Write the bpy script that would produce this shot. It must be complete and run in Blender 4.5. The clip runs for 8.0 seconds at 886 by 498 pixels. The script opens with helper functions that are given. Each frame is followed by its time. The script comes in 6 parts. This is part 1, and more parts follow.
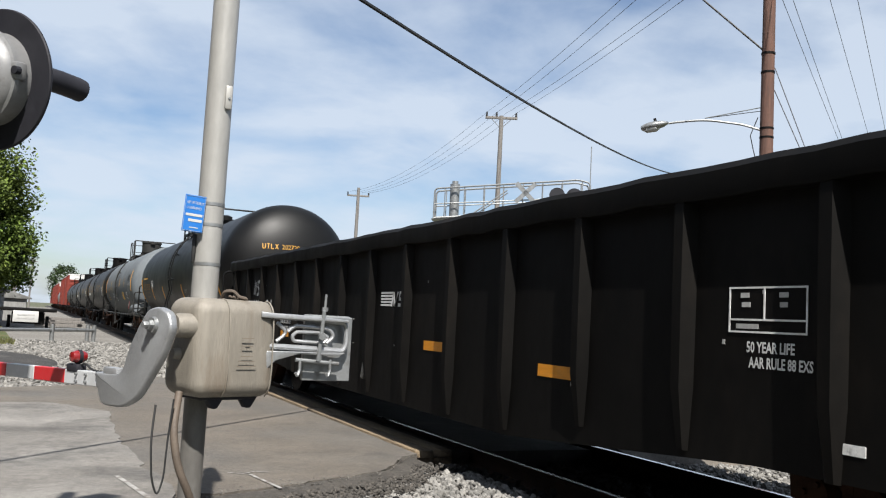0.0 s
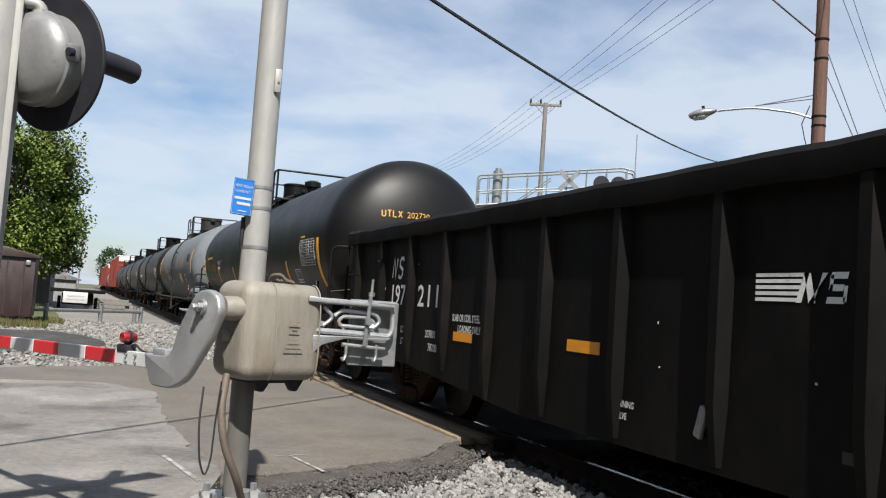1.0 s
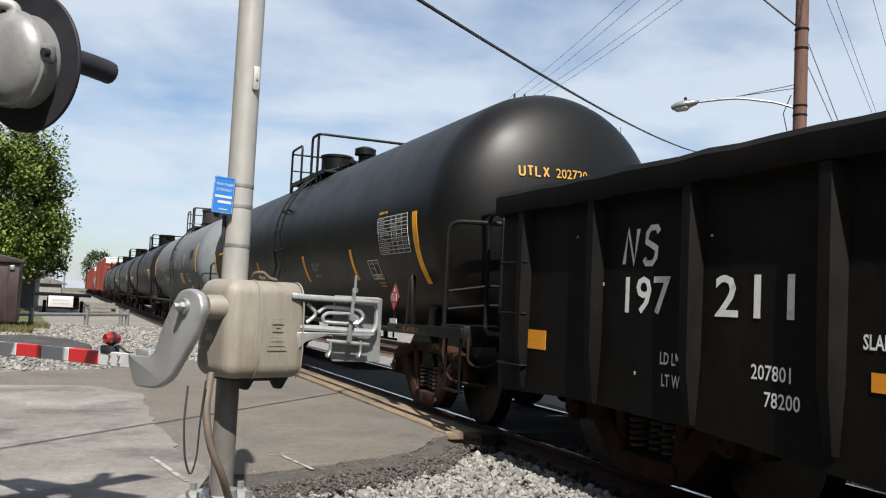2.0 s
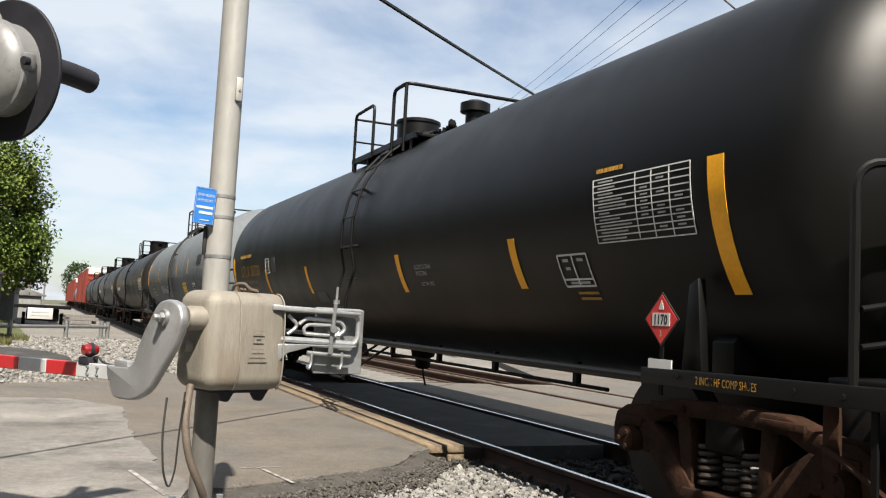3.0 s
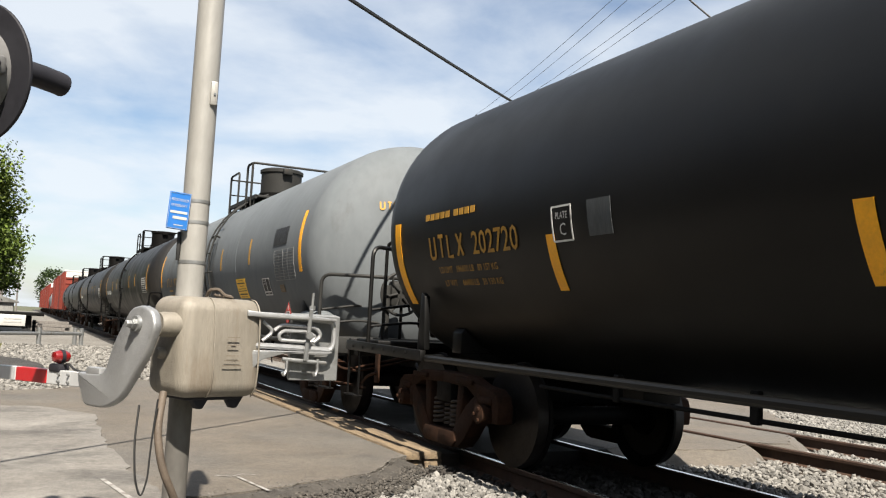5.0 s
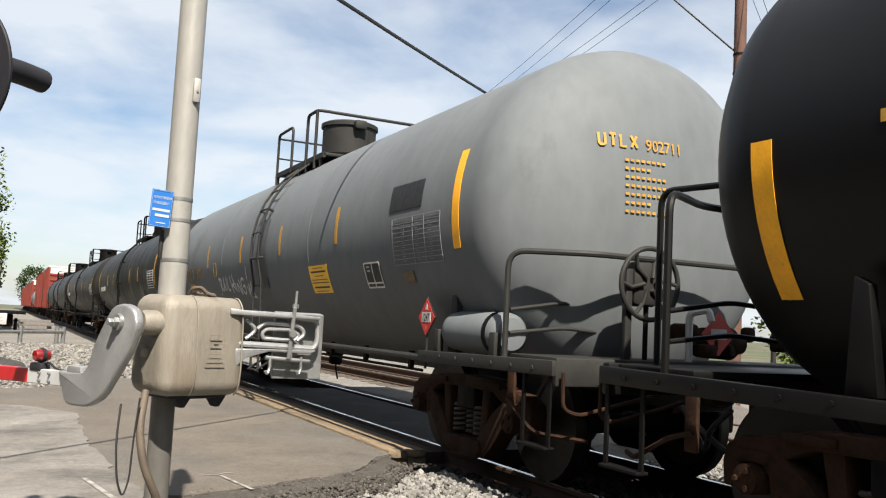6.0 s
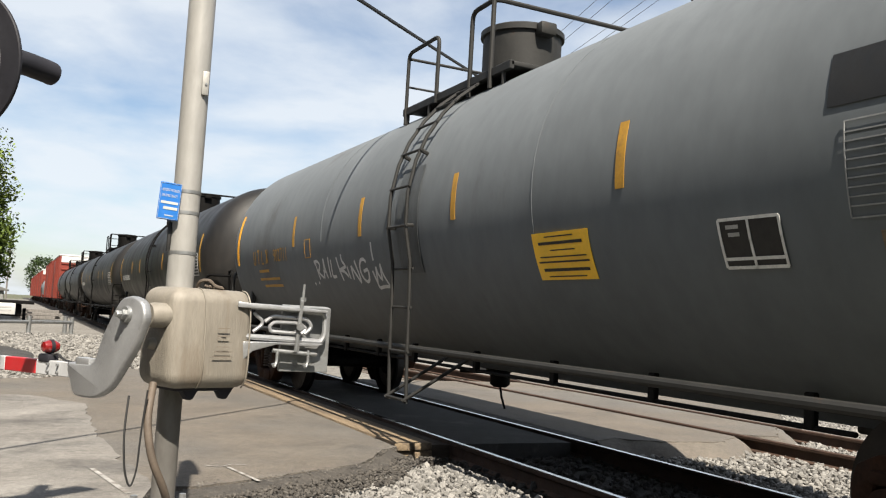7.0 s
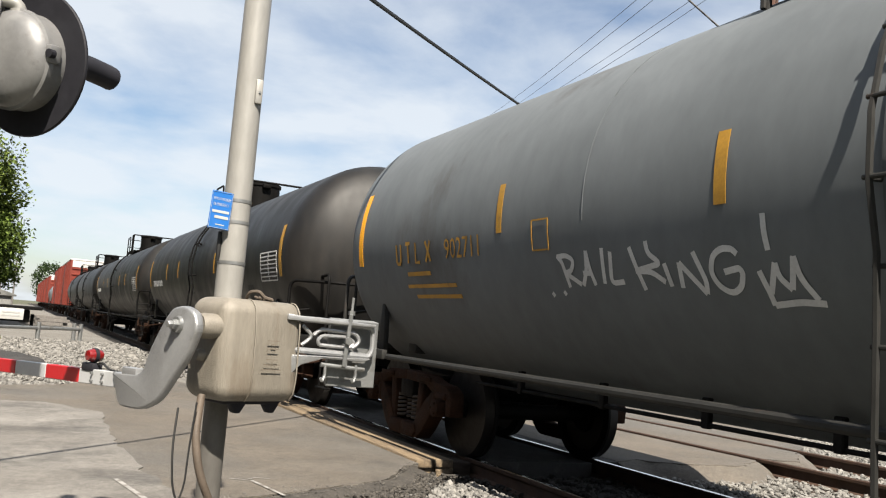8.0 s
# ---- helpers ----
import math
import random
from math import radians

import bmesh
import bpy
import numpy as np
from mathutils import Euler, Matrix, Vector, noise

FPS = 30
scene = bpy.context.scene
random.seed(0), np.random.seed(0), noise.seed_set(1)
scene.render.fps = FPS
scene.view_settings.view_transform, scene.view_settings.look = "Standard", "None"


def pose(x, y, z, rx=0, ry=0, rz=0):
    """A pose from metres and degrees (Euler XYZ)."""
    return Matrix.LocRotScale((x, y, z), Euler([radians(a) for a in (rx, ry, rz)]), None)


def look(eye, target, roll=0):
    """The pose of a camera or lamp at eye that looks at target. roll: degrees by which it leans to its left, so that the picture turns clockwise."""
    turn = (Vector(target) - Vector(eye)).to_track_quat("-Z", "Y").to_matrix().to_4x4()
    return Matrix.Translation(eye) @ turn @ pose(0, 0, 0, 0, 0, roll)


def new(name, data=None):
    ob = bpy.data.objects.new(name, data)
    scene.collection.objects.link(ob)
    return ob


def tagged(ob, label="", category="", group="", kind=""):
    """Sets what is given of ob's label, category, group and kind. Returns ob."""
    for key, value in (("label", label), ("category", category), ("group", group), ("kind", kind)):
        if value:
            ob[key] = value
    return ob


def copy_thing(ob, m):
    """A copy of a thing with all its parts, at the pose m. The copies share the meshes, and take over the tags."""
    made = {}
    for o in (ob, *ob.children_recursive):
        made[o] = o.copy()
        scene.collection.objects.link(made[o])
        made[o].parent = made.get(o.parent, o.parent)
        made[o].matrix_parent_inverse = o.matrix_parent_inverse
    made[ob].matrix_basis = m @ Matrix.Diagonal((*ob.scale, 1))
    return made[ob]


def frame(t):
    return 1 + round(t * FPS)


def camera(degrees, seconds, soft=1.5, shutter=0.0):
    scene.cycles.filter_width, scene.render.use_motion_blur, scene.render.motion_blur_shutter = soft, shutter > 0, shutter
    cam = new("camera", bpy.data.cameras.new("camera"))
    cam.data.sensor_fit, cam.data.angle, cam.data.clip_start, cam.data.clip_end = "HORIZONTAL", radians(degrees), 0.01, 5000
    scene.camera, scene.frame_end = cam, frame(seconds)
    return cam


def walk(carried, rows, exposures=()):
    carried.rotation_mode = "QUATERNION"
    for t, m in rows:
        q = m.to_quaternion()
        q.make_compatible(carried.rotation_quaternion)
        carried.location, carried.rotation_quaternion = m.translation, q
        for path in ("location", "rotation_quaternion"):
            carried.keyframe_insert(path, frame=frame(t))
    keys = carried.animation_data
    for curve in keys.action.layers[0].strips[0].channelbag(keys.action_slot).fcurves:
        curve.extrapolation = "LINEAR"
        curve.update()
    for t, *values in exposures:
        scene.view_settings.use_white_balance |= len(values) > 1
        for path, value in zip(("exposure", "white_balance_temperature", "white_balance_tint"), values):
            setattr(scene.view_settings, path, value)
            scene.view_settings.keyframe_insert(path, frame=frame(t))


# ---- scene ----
cam = camera(53.7, 8.0, soft=1.15)
PATH = [
    (0, (0.024, 0.054, 1.246), (0.855, 1.865, 1.416), 3.1),
    (0.5, (0.015, 0.07, 1.245), (0.79, 1.909, 1.38), 3.5),
    (1, (0.014, 0.099, 1.242), (0.761, 1.949, 1.377), 4.0),
    (1.5, (0.023, 0.09, 1.237), (0.773, 1.94, 1.358), 3.1),
    (3, (0.038, 0.083, 1.228), (0.845, 1.906, 1.389), 3.0),
    (3.5, (0.042, 0.095, 1.224), (0.829, 1.926, 1.39), 3.3),
    (4, (0.046, 0.092, 1.224), (0.841, 1.92, 1.39), 3.2),
    (4.5, (0.048, 0.094, 1.226), (0.871, 1.908, 1.403), 3.0),
    (6, (0.053, 0.093, 1.228), (0.936, 1.879, 1.403), 2.9),
    (6.5, (0.059, 0.108, 1.232), (0.938, 1.895, 1.419), 2.6),
    (7, (0.051, 0.094, 1.234), (0.921, 1.888, 1.392), 3.3),
    (7.5, (-0.041, 0.194, 1.229), (0.772, 2.01, 1.437), 5.5),
    (8, (-0.101, 0.241, 1.227), (0.754, 2.038, 1.418), 4.6),
]
walk(cam, [(t, look(eye, aim, roll)) for t, eye, aim, roll in PATH], exposures=[(0.0, 1.08, 5950, 10), (1.7, 1.08, 6000, 10), (2.8, 1.3, 6350, 10), (5.0, 1.35, 6450, 10), (8.0, 1.3, 6450, 10)])

# ---- light: high hazy sun from behind the camera, bright broken cloud ----
TO_SUN = Vector((-0.17, -0.8, 1.0)).normalized()
sun_data = bpy.data.lights.new("sun", "SUN")
sun_data.energy, sun_data.angle, sun_data.color = 5.0, radians(0.6), (1.0, 0.91, 0.78)
sun = new("sun", sun_data)
sun.matrix_world = look((0, 0, 30), Vector((0, 0, 30)) - TO_SUN)

world = bpy.data.worlds.new("sky")
scene.world = world
world.use_nodes = True
wt = world.node_tree
wt.nodes.clear()


def wnode(kind, **sets):
    n = wt.nodes.new(kind)
    for k, v in sets.items():
        n.inputs[k].default_value = v
    return n


def build_sky():
    """A blue sky with thin broken cloud, laid out on a flat cloud deck."""
    sky = wt.nodes.new("ShaderNodeTexSky")
    sky.sky_type, sky.sun_disc = "NISHITA", False
    sky.sun_elevation = math.asin(TO_SUN.z)
    sky.sun_rotation = math.atan2(TO_SUN.x, TO_SUN.y)
    tc = wt.nodes.new("ShaderNodeTexCoord")
    sep = wt.nodes.new("ShaderNodeSeparateXYZ")
    wt.links.new(tc.outputs["Generated"], sep.inputs[0])
    lift = wt.nodes.new("ShaderNodeMath"); lift.operation = "MAXIMUM"; lift.inputs[1].default_value = 0.0
    wt.links.new(sep.outputs["Z"], lift.inputs[0])
    add = wt.nodes.new("ShaderNodeMath"); add.operation = "ADD"; add.inputs[1].default_value = 0.22
    wt.links.new(lift.outputs[0], add.inputs[0])
    comb = wt.nodes.new("ShaderNodeCombineXYZ")
    for axis in "XY":
        d = wt.nodes.new("ShaderNodeMath"); d.operation = "DIVIDE"
        wt.links.new(sep.outputs[axis], d.inputs[0]); wt.links.new(add.outputs[0], d.inputs[1])
        wt.links.new(d.outputs[0], comb.inputs[axis])
    stretch = wt.nodes.new("ShaderNodeMapping")
    stretch.inputs["Rotation"].default_value = (0, 0, 0.5)
    stretch.inputs["Scale"].default_value = (1.0, 1.1, 1.0)
    stretch.inputs["Location"].default_value = (3.1, 1.4, 0)
    wt.links.new(comb.outputs[0], stretch.inputs[0])
    big = wnode("ShaderNodeTexNoise", Scale=1.5, Detail=8.0, Roughness=0.52, Distortion=0.2)
    wt.links.new(stretch.outputs[0], big.inputs["Vector"])
    ramp = wt.nodes.new("ShaderNodeValToRGB")
    ramp.color_ramp.elements[0].position, ramp.color_ramp.elements[1].position = 0.3, 0.62
    wt.links.new(big.outputs["Fac"], ramp.inputs[0])
    fine = wnode("ShaderNodeTexNoise", Scale=6.0, Detail=6.0, Roughness=0.6, Distortion=0.3)
    wt.links.new(stretch.outputs[0], fine.inputs["Vector"])
    ramp2 = wt.nodes.new("ShaderNodeValToRGB")
    ramp2.color_ramp.elements[0].position, ramp2.color_ramp.elements[1].position = 0.35, 0.75
    wt.links.new(fine.outputs["Fac"], ramp2.inputs[0])
    mixf = wt.nodes.new("ShaderNodeMath"); mixf.operation = "MULTIPLY_ADD"; mixf.inputs[1].default_value = 0.22
    mixf.use_clamp = True
    wt.links.new(ramp2.outputs[0], mixf.inputs[0]); wt.links.new(ramp.outputs[0], mixf.inputs[2])
    sc = wt.nodes.new("ShaderNodeMath"); sc.operation = "MULTIPLY"; sc.inputs[1].default_value = 0.85
    wt.links.new(mixf.outputs[0], sc.inputs[0])
    dim = wt.nodes.new("ShaderNodeMixRGB"); dim.blend_type = "MULTIPLY"; dim.inputs[0].default_value = 1.0
    dim.inputs[2].default_value = (SKY, SKY, SKY, 1)
    wt.links.new(sky.outputs[0], dim.inputs[1])
    mix = wt.nodes.new("ShaderNodeMixRGB")
    mix.inputs[2].default_value = (*CLOUD, 1)
    wt.links.new(sc.outputs[0], mix.inputs[0]); wt.links.new(dim.outputs[0], mix.inputs[1])
    bg = wnode("ShaderNodeBackground", Strength=1.0)
    wt.links.new(mix.outputs[0], bg.inputs["Color"])
    out = wt.nodes.new("ShaderNodeOutputWorld")
    wt.links.new(bg.outputs[0], out.inputs[0])


SKY, CLOUD = 0.055, (0.35, 0.37, 0.39)
build_sky()

# ---- materials ----


def material(name, base, rough=0.6, metal=0.0, vary=0.15, scale=3.0, bump=0.0, bscale=40.0, spots=None, spot_scale=1.2, spot_edge=(0.55, 0.7),
             object_random=0.0, island=0.0, rough_vary=0.1, stretch=(1, 1, 1), second=None, second_scale=0.4, second_edge=(0.42, 0.6), coat=0.0, spec=0.5, grain=0.0):
    """A painted, mineral or metal surface: a base colour with broad and fine variation, stains of a second colour, and bump."""
    m = bpy.data.materials.new(name)
    m.use_nodes = True
    nt = m.node_tree
    bs = nt.nodes["Principled BSDF"]
    bs.inputs["Metallic"].default_value = metal
    bs.inputs["Specular IOR Level"].default_value = spec
    if coat:
        bs.inputs["Coat Weight"].default_value = coat
    tc = nt.nodes.new("ShaderNodeTexCoord")
    mp = nt.nodes.new("ShaderNodeMapping")
    mp.inputs["Scale"].default_value = stretch
    nt.links.new(tc.outputs["Object"], mp.inputs[0])

    def nz(s, detail=5.0, rg=0.6):
        n = nt.nodes.new("ShaderNodeTexNoise")
        n.inputs["Scale"].default_value, n.inputs["Detail"].default_value, n.inputs["Roughness"].default_value = s, detail, rg
        nt.links.new(mp.outputs[0], n.inputs["Vector"])
        return n.outputs["Fac"]

    def rng(src, lo, hi, a=0.3, b=0.7):
        r = nt.nodes.new("ShaderNodeMapRange")
        r.inputs["From Min"].default_value, r.inputs["From Max"].default_value = a, b
        r.inputs["To Min"].default_value, r.inputs["To Max"].default_value = lo, hi
        nt.links.new(src, r.inputs["Value"])
        return r.outputs["Result"]

    def times(a, b):
        n = nt.nodes.new("ShaderNodeMath"); n.operation = "MULTIPLY"
        nt.links.new(a, n.inputs[0]); nt.links.new(b, n.inputs[1])
        return n.outputs[0]

    def mixc(fac, a, b):
        n = nt.nodes.new("ShaderNodeMixRGB")
        nt.links.new(fac, n.inputs[0])
        for k, v in ((1, a), (2, b)):
            if isinstance(v, tuple):
                n.inputs[k].default_value = (*v, 1)
            else:
                nt.links.new(v, n.inputs[k])
        return n.outputs[0]

    col = None
    if second:
        col = mixc(rng(nz(second_scale, 4), 0, 1, *second_edge), base, second)
    if spots:
        col = mixc(rng(nz(spot_scale, 8, 0.7), 0, 1, *spot_edge), col or base, spots)
    val = times(rng(nz(scale, 6), 1 - vary, 1 + vary), rng(nz(scale * 9, 3), 1 - vary * 0.6, 1 + vary * 0.6))
    if grain:
        val = times(val, rng(nz(140, 2, 0.8), 1 - grain, 1 + grain))
        val = times(val, rng(nz(38, 3, 0.7), 1 - grain * 0.6, 1 + grain * 0.6))
    if object_random:
        oi = nt.nodes.new("ShaderNodeObjectInfo")
        val = times(val, rng(oi.outputs["Random"], 1 - object_random, 1 + object_random, 0, 1))
    if island:
        ge = nt.nodes.new("ShaderNodeNewGeometry")
        val = times(val, rng(ge.outputs["Random Per Island"], 1 - island, 1 + island, 0, 1))
    hsv = nt.nodes.new("ShaderNodeHueSaturation")
    if col is None:
        hsv.inputs["Color"].default_value = (*base, 1)
    else:
        nt.links.new(col, hsv.inputs["Color"])
    nt.links.new(val, hsv.inputs["Value"])
    nt.links.new(hsv.outputs[0], bs.inputs["Base Color"])
    nt.links.new(rng(nz(scale * 2, 4), max(0.03, rough - rough_vary), min(1, rough + rough_vary)), bs.inputs["Roughness"])
    if bump:
        b = nt.nodes.new("ShaderNodeBump")
        b.inputs["Strength"].default_value, b.inputs["Distance"].default_value = bump, 0.02
        nt.links.new(nz(bscale, 6, 0.65), b.inputs["Height"])
        nt.links.new(b.outputs[0], bs.inputs["Normal"])
    return m


M = dict(
    asphalt=material("asphalt", (0.1, 0.086, 0.07), 0.9, vary=0.18, grain=0.42, scale=1.2, bump=0.5, bscale=90, spots=(0.0521, 0.0477, 0.0434), spot_scale=0.9, spot_edge=(0.56, 0.72), second=(0.088, 0.081, 0.072), second_scale=0.35),
    dark_asphalt=material("dark_asphalt", (0.026, 0.0243, 0.0226), 0.9, grain=0.2, vary=0.2, scale=2, bump=0.5, bscale=80, spots=(0.0694, 0.0651, 0.0608), spot_scale=2.0),
    concrete=material("worn_concrete", (0.13, 0.121, 0.109), 0.9, vary=0.2, grain=0.32, scale=1.5, bump=0.5, bscale=70, spots=(0.0651, 0.0608, 0.0564), spot_scale=0.8, spot_edge=(0.5, 0.66), second=(0.168, 0.159, 0.145), second_scale=0.6),
    gravel=material("gravel", (0.13, 0.122, 0.108), 0.95, vary=0.35, scale=9, bump=1.0, bscale=26, spots=(0.0738, 0.0651, 0.0564), spot_scale=3.0, second=(0.156, 0.148, 0.135), second_scale=0.3),
    # gravel with the shade beneath the train put into its colour
    dark_gravel=material("train_shade_gravel", (0.016, 0.0142, 0.0125), 0.95, vary=0.4, scale=9, bump=1.0, bscale=26, spots=(0.0521, 0.0477, 0.0434), spot_scale=3.0),
    stone=material("ballast_stone", (0.156, 0.15, 0.139), 0.9, vary=0.15, scale=20, island=0.45, bump=0.4, bscale=60),
    # ballast stone, its colour lowered for the shade beneath the train
    dark_stone=material("train_shade_ballast_stone", (0.023, 0.0202, 0.0176), 0.9, vary=0.2, scale=20, island=0.6, bump=0.4, bscale=60),
    grass=material("grass", (0.0434, 0.0564, 0.013), 0.95, vary=0.4, scale=2, island=0.35, second=(0.0738, 0.0694, 0.0217), second_scale=0.25),
    earth=material("earth_and_weeds", (0.0868, 0.0781, 0.0521), 0.95, vary=0.3, scale=0.7, bump=0.8, bscale=12, second=(0.0391, 0.0521, 0.0152), second_scale=0.12, second_edge=(0.45, 0.55)),
    timber=material("crossing_timber", (0.175, 0.13, 0.08), 0.85, vary=0.25, scale=4, stretch=(6, 0.6, 6), bump=0.5, bscale=14, spots=(0.07, 0.052, 0.036), spot_scale=2.2, spot_edge=(0.44, 0.62), object_random=0.12),
    tie=material("creosote_tie", (0.0356, 0.0254, 0.0178), 0.9, vary=0.35, scale=5, stretch=(0.6, 5, 5), bump=0.6, bscale=12, object_random=0.2),
    rail=material("rusty_rail", (0.0508, 0.028, 0.0178), 0.8, 0.2, vary=0.3, scale=6, bump=0.2, bscale=50),
    railtop=material("polished_rail_head", (0.62, 0.62, 0.62), 0.22, 1.0, vary=0.06, scale=8, stretch=(1, 0.1, 1)),
    white_paint=material("road_paint", (0.255, 0.248, 0.232), 0.85, vary=0.2, scale=6, spots=(0.125, 0.113, 0.098), spot_scale=9, spot_edge=(0.46, 0.6)),
    black=material("black_car_paint", (0.003, 0.003, 0.003), 0.44, spec=0.22, vary=0.14, scale=0.8, spots=(0.00725, 0.0067, 0.00586), spot_scale=0.5, spot_edge=(0.5, 0.85), rough_vary=0.04),
    gon=material("gondola_black_paint", (0.0034, 0.003, 0.0026), 0.65, spec=0.1, vary=0.45, scale=1.2, bump=0.12, bscale=4, spots=(0.0098, 0.0076, 0.0058), spot_scale=1.1, spot_edge=(0.52, 0.8), stretch=(1, 1, 0.5)),
    darkgrey=material("faded_black_tank_paint", (0.0078, 0.0076, 0.00741), 0.5, spec=0.35, vary=0.3, scale=0.8, spots=(0.0214, 0.0176, 0.014), spot_scale=0.5, spot_edge=(0.48, 0.72), stretch=(1, 1, 0.45)),
    grey=material("grey_tank_paint", (0.118, 0.13, 0.139), 0.62, spec=0.12, vary=0.12, scale=0.7, rough_vary=0.06, bump=0.012, bscale=5, spots=(0.0578, 0.0474, 0.0402), spot_scale=0.55, spot_edge=(0.6, 0.82), stretch=(1, 1, 0.5)),
    greytrim=material("grey_trim_paint", (0.0215, 0.0215, 0.0205), 0.6, spec=0.2, vary=0.15, scale=4, spots=(0.0289, 0.0193, 0.0144), spot_scale=4, spot_edge=(0.6, 0.75)),
    lightgrey=material("pale_grey_tank_paint", (0.156, 0.165, 0.174), 0.45, vary=0.1, scale=0.7, spots=(0.0918, 0.0872, 0.0826), spot_scale=0.5),
    boxred=material("boxcar_red_paint", (0.135, 0.025, 0.017), 0.7, spec=0.2, vary=0.18, scale=1.2, spots=(0.0712, 0.0229, 0.0153), spot_scale=0.8, stretch=(1, 1, 0.4)),
    truck=material("rusty_truck_casting", (0.026, 0.0122, 0.0068), 0.85, 0.0, spec=0.15, vary=0.4, scale=4, bump=0.3, bscale=30, spots=(0.0072, 0.0052, 0.004), spot_scale=3),
    darksteel=material("near_black_steel", (0.0018, 0.0016, 0.0015), 0.7, 0.0, spec=0.15, vary=0.3, scale=5, bump=0.2, bscale=30, spots=(0.0055, 0.0034, 0.0024), spot_scale=4),
    wheelrim=material("worn_wheel_steel", (0.0174, 0.0146, 0.0129), 0.5, 0.5, vary=0.25, scale=6),
    spring=material("spring_steel", (0.0357, 0.0268, 0.0208), 0.6, 0.3, vary=0.3, scale=9),
    yellow=material("yellow_reflective_tape", (0.85, 0.385, 0.006), 0.5, vary=0.12, scale=5, spots=(0.236, 0.118, 0.0177), spot_scale=4, spot_edge=(0.62, 0.75)),
    notice=material("yellow_notice_sheet", (0.85, 0.5, 0.02), 0.5, vary=0.08, scale=6),
    oldyellow=material("faded_yellow_paint", (0.36, 0.19, 0.016), 0.6, vary=0.2, scale=6, spots=(0.184, 0.111, 0.0307), spot_scale=5),
    orange=material("orange_reflective_tape", (0.56, 0.22, 0.006), 0.5, vary=0.12, scale=7, stretch=(1, 1, 6)),
    letter=material("white_stencil_paint", (0.56, 0.56, 0.545), 0.6, vary=0.15, scale=10, spots=(0.184, 0.184, 0.178), spot_scale=9, spot_edge=(0.58, 0.7)),
    dimletter=material("grey_stencil_paint", (0.33, 0.33, 0.32), 0.6, vary=0.2, scale=10),
    fadedletter=material("faded_grey_stencil_paint", (0.2, 0.205, 0.205), 0.6, vary=0.2, scale=10),
    graffiti=material("white_spray_paint", (0.46, 0.475, 0.485), 0.6, vary=0.12, scale=7),
    placard=material("red_placard", (0.413, 0.0263, 0.0225), 0.5, vary=0.1, scale=10),
    white=material("white_plate", (0.397, 0.397, 0.386), 0.5, vary=0.06, scale=8),
    blackplate=material("black_label_plate", (0.00744, 0.00744, 0.00744), 0.6, vary=0.2, scale=8),
    mast=material("silver_mast_paint", (0.254, 0.249, 0.234), 0.45, 0.15, vary=0.1, scale=4, spots=(0.153, 0.142, 0.127), spot_scale=5, spot_edge=(0.62, 0.72), stretch=(1, 1, 0.35), bump=0.1, bscale=60),
    box=material("weathered_cast_box_paint", (0.18, 0.163, 0.135), 0.55, 0.1, vary=0.14, scale=6, bump=0.25, bscale=160, spots=(0.095, 0.066, 0.04), spot_scale=3.6, spot_edge=(0.5, 0.72), stretch=(1, 1, 0.22)),
    lowpole=material("darker_lower_mast", (0.102, 0.0966, 0.089), 0.5, 0.1, vary=0.14, scale=5, spots=(0.061, 0.0559, 0.0508), spot_scale=6, stretch=(1, 1, 0.4), bump=0.1, bscale=60),
    grit=material("road_grit", (0.093, 0.0868, 0.0775), 0.95, vary=0.2, scale=20, island=0.5),
    shoulder=material("crumbled_road_shoulder", (0.048, 0.0425, 0.036), 0.95, vary=0.3, grain=0.5, scale=4, bump=1.0, bscale=45, spots=(0.085, 0.078, 0.068), spot_scale=14, spot_edge=(0.56, 0.68)),
    darkgrit=material("dark_road_grit", (0.05, 0.045, 0.039), 0.95, vary=0.2, scale=20, island=0.55),
    castline=material("worn_cast_lettering", (0.124, 0.102, 0.0775), 0.7, vary=0.15, scale=9),
    plate=material("streaked_grey_plate", (0.062, 0.068, 0.072), 0.6, spec=0.3, vary=0.3, scale=3, stretch=(1, 3, 0.4)),
    alu=material("cast_aluminium", (0.303, 0.308, 0.314), 0.38, 0.55, vary=0.07, scale=8, bump=0.15, bscale=120, spots=(0.195, 0.195, 0.189), spot_scale=5),
    zinc=material("galvanised_steel", (0.227, 0.233, 0.233), 0.42, 0.6, vary=0.12, scale=9, spots=(0.135, 0.124, 0.108), spot_scale=6),
    bluesign=material("blue_sign_sheet", (0.015, 0.12, 0.39), 0.4, vary=0.05, scale=6),
    redtape=material("red_reflective_sheet", (0.356, 0.0115, 0.0143), 0.4, vary=0.06, scale=9),
    whitetape=material("white_reflective_sheet", (0.379, 0.385, 0.39), 0.4, vary=0.08, scale=9),
    redlens=material("red_lens", (0.17, 0.008, 0.008), 0.18, vary=0.15, scale=20, coat=0.6),
    hose=material("rubber_hose", (0.0806, 0.062, 0.0465), 0.7, vary=0.2, scale=12, bump=0.2, bscale=60),
    cable=material("black_cable", (0.0096, 0.0096, 0.0096), 0.6, vary=0.2, scale=12),
    wire=material("weathered_wire", (0.0744, 0.0806, 0.093), 0.6, vary=0.1, scale=12),
    sigblack=material("matt_black_signal_paint", (0.014, 0.014, 0.018), 0.65, spec=0.25, vary=0.2, scale=5),
    sighouse=material("signal_housing_paint", (0.168, 0.168, 0.168), 0.45, 0.2, vary=0.12, scale=6, spots=(0.0915, 0.0864, 0.0813), spot_scale=6),
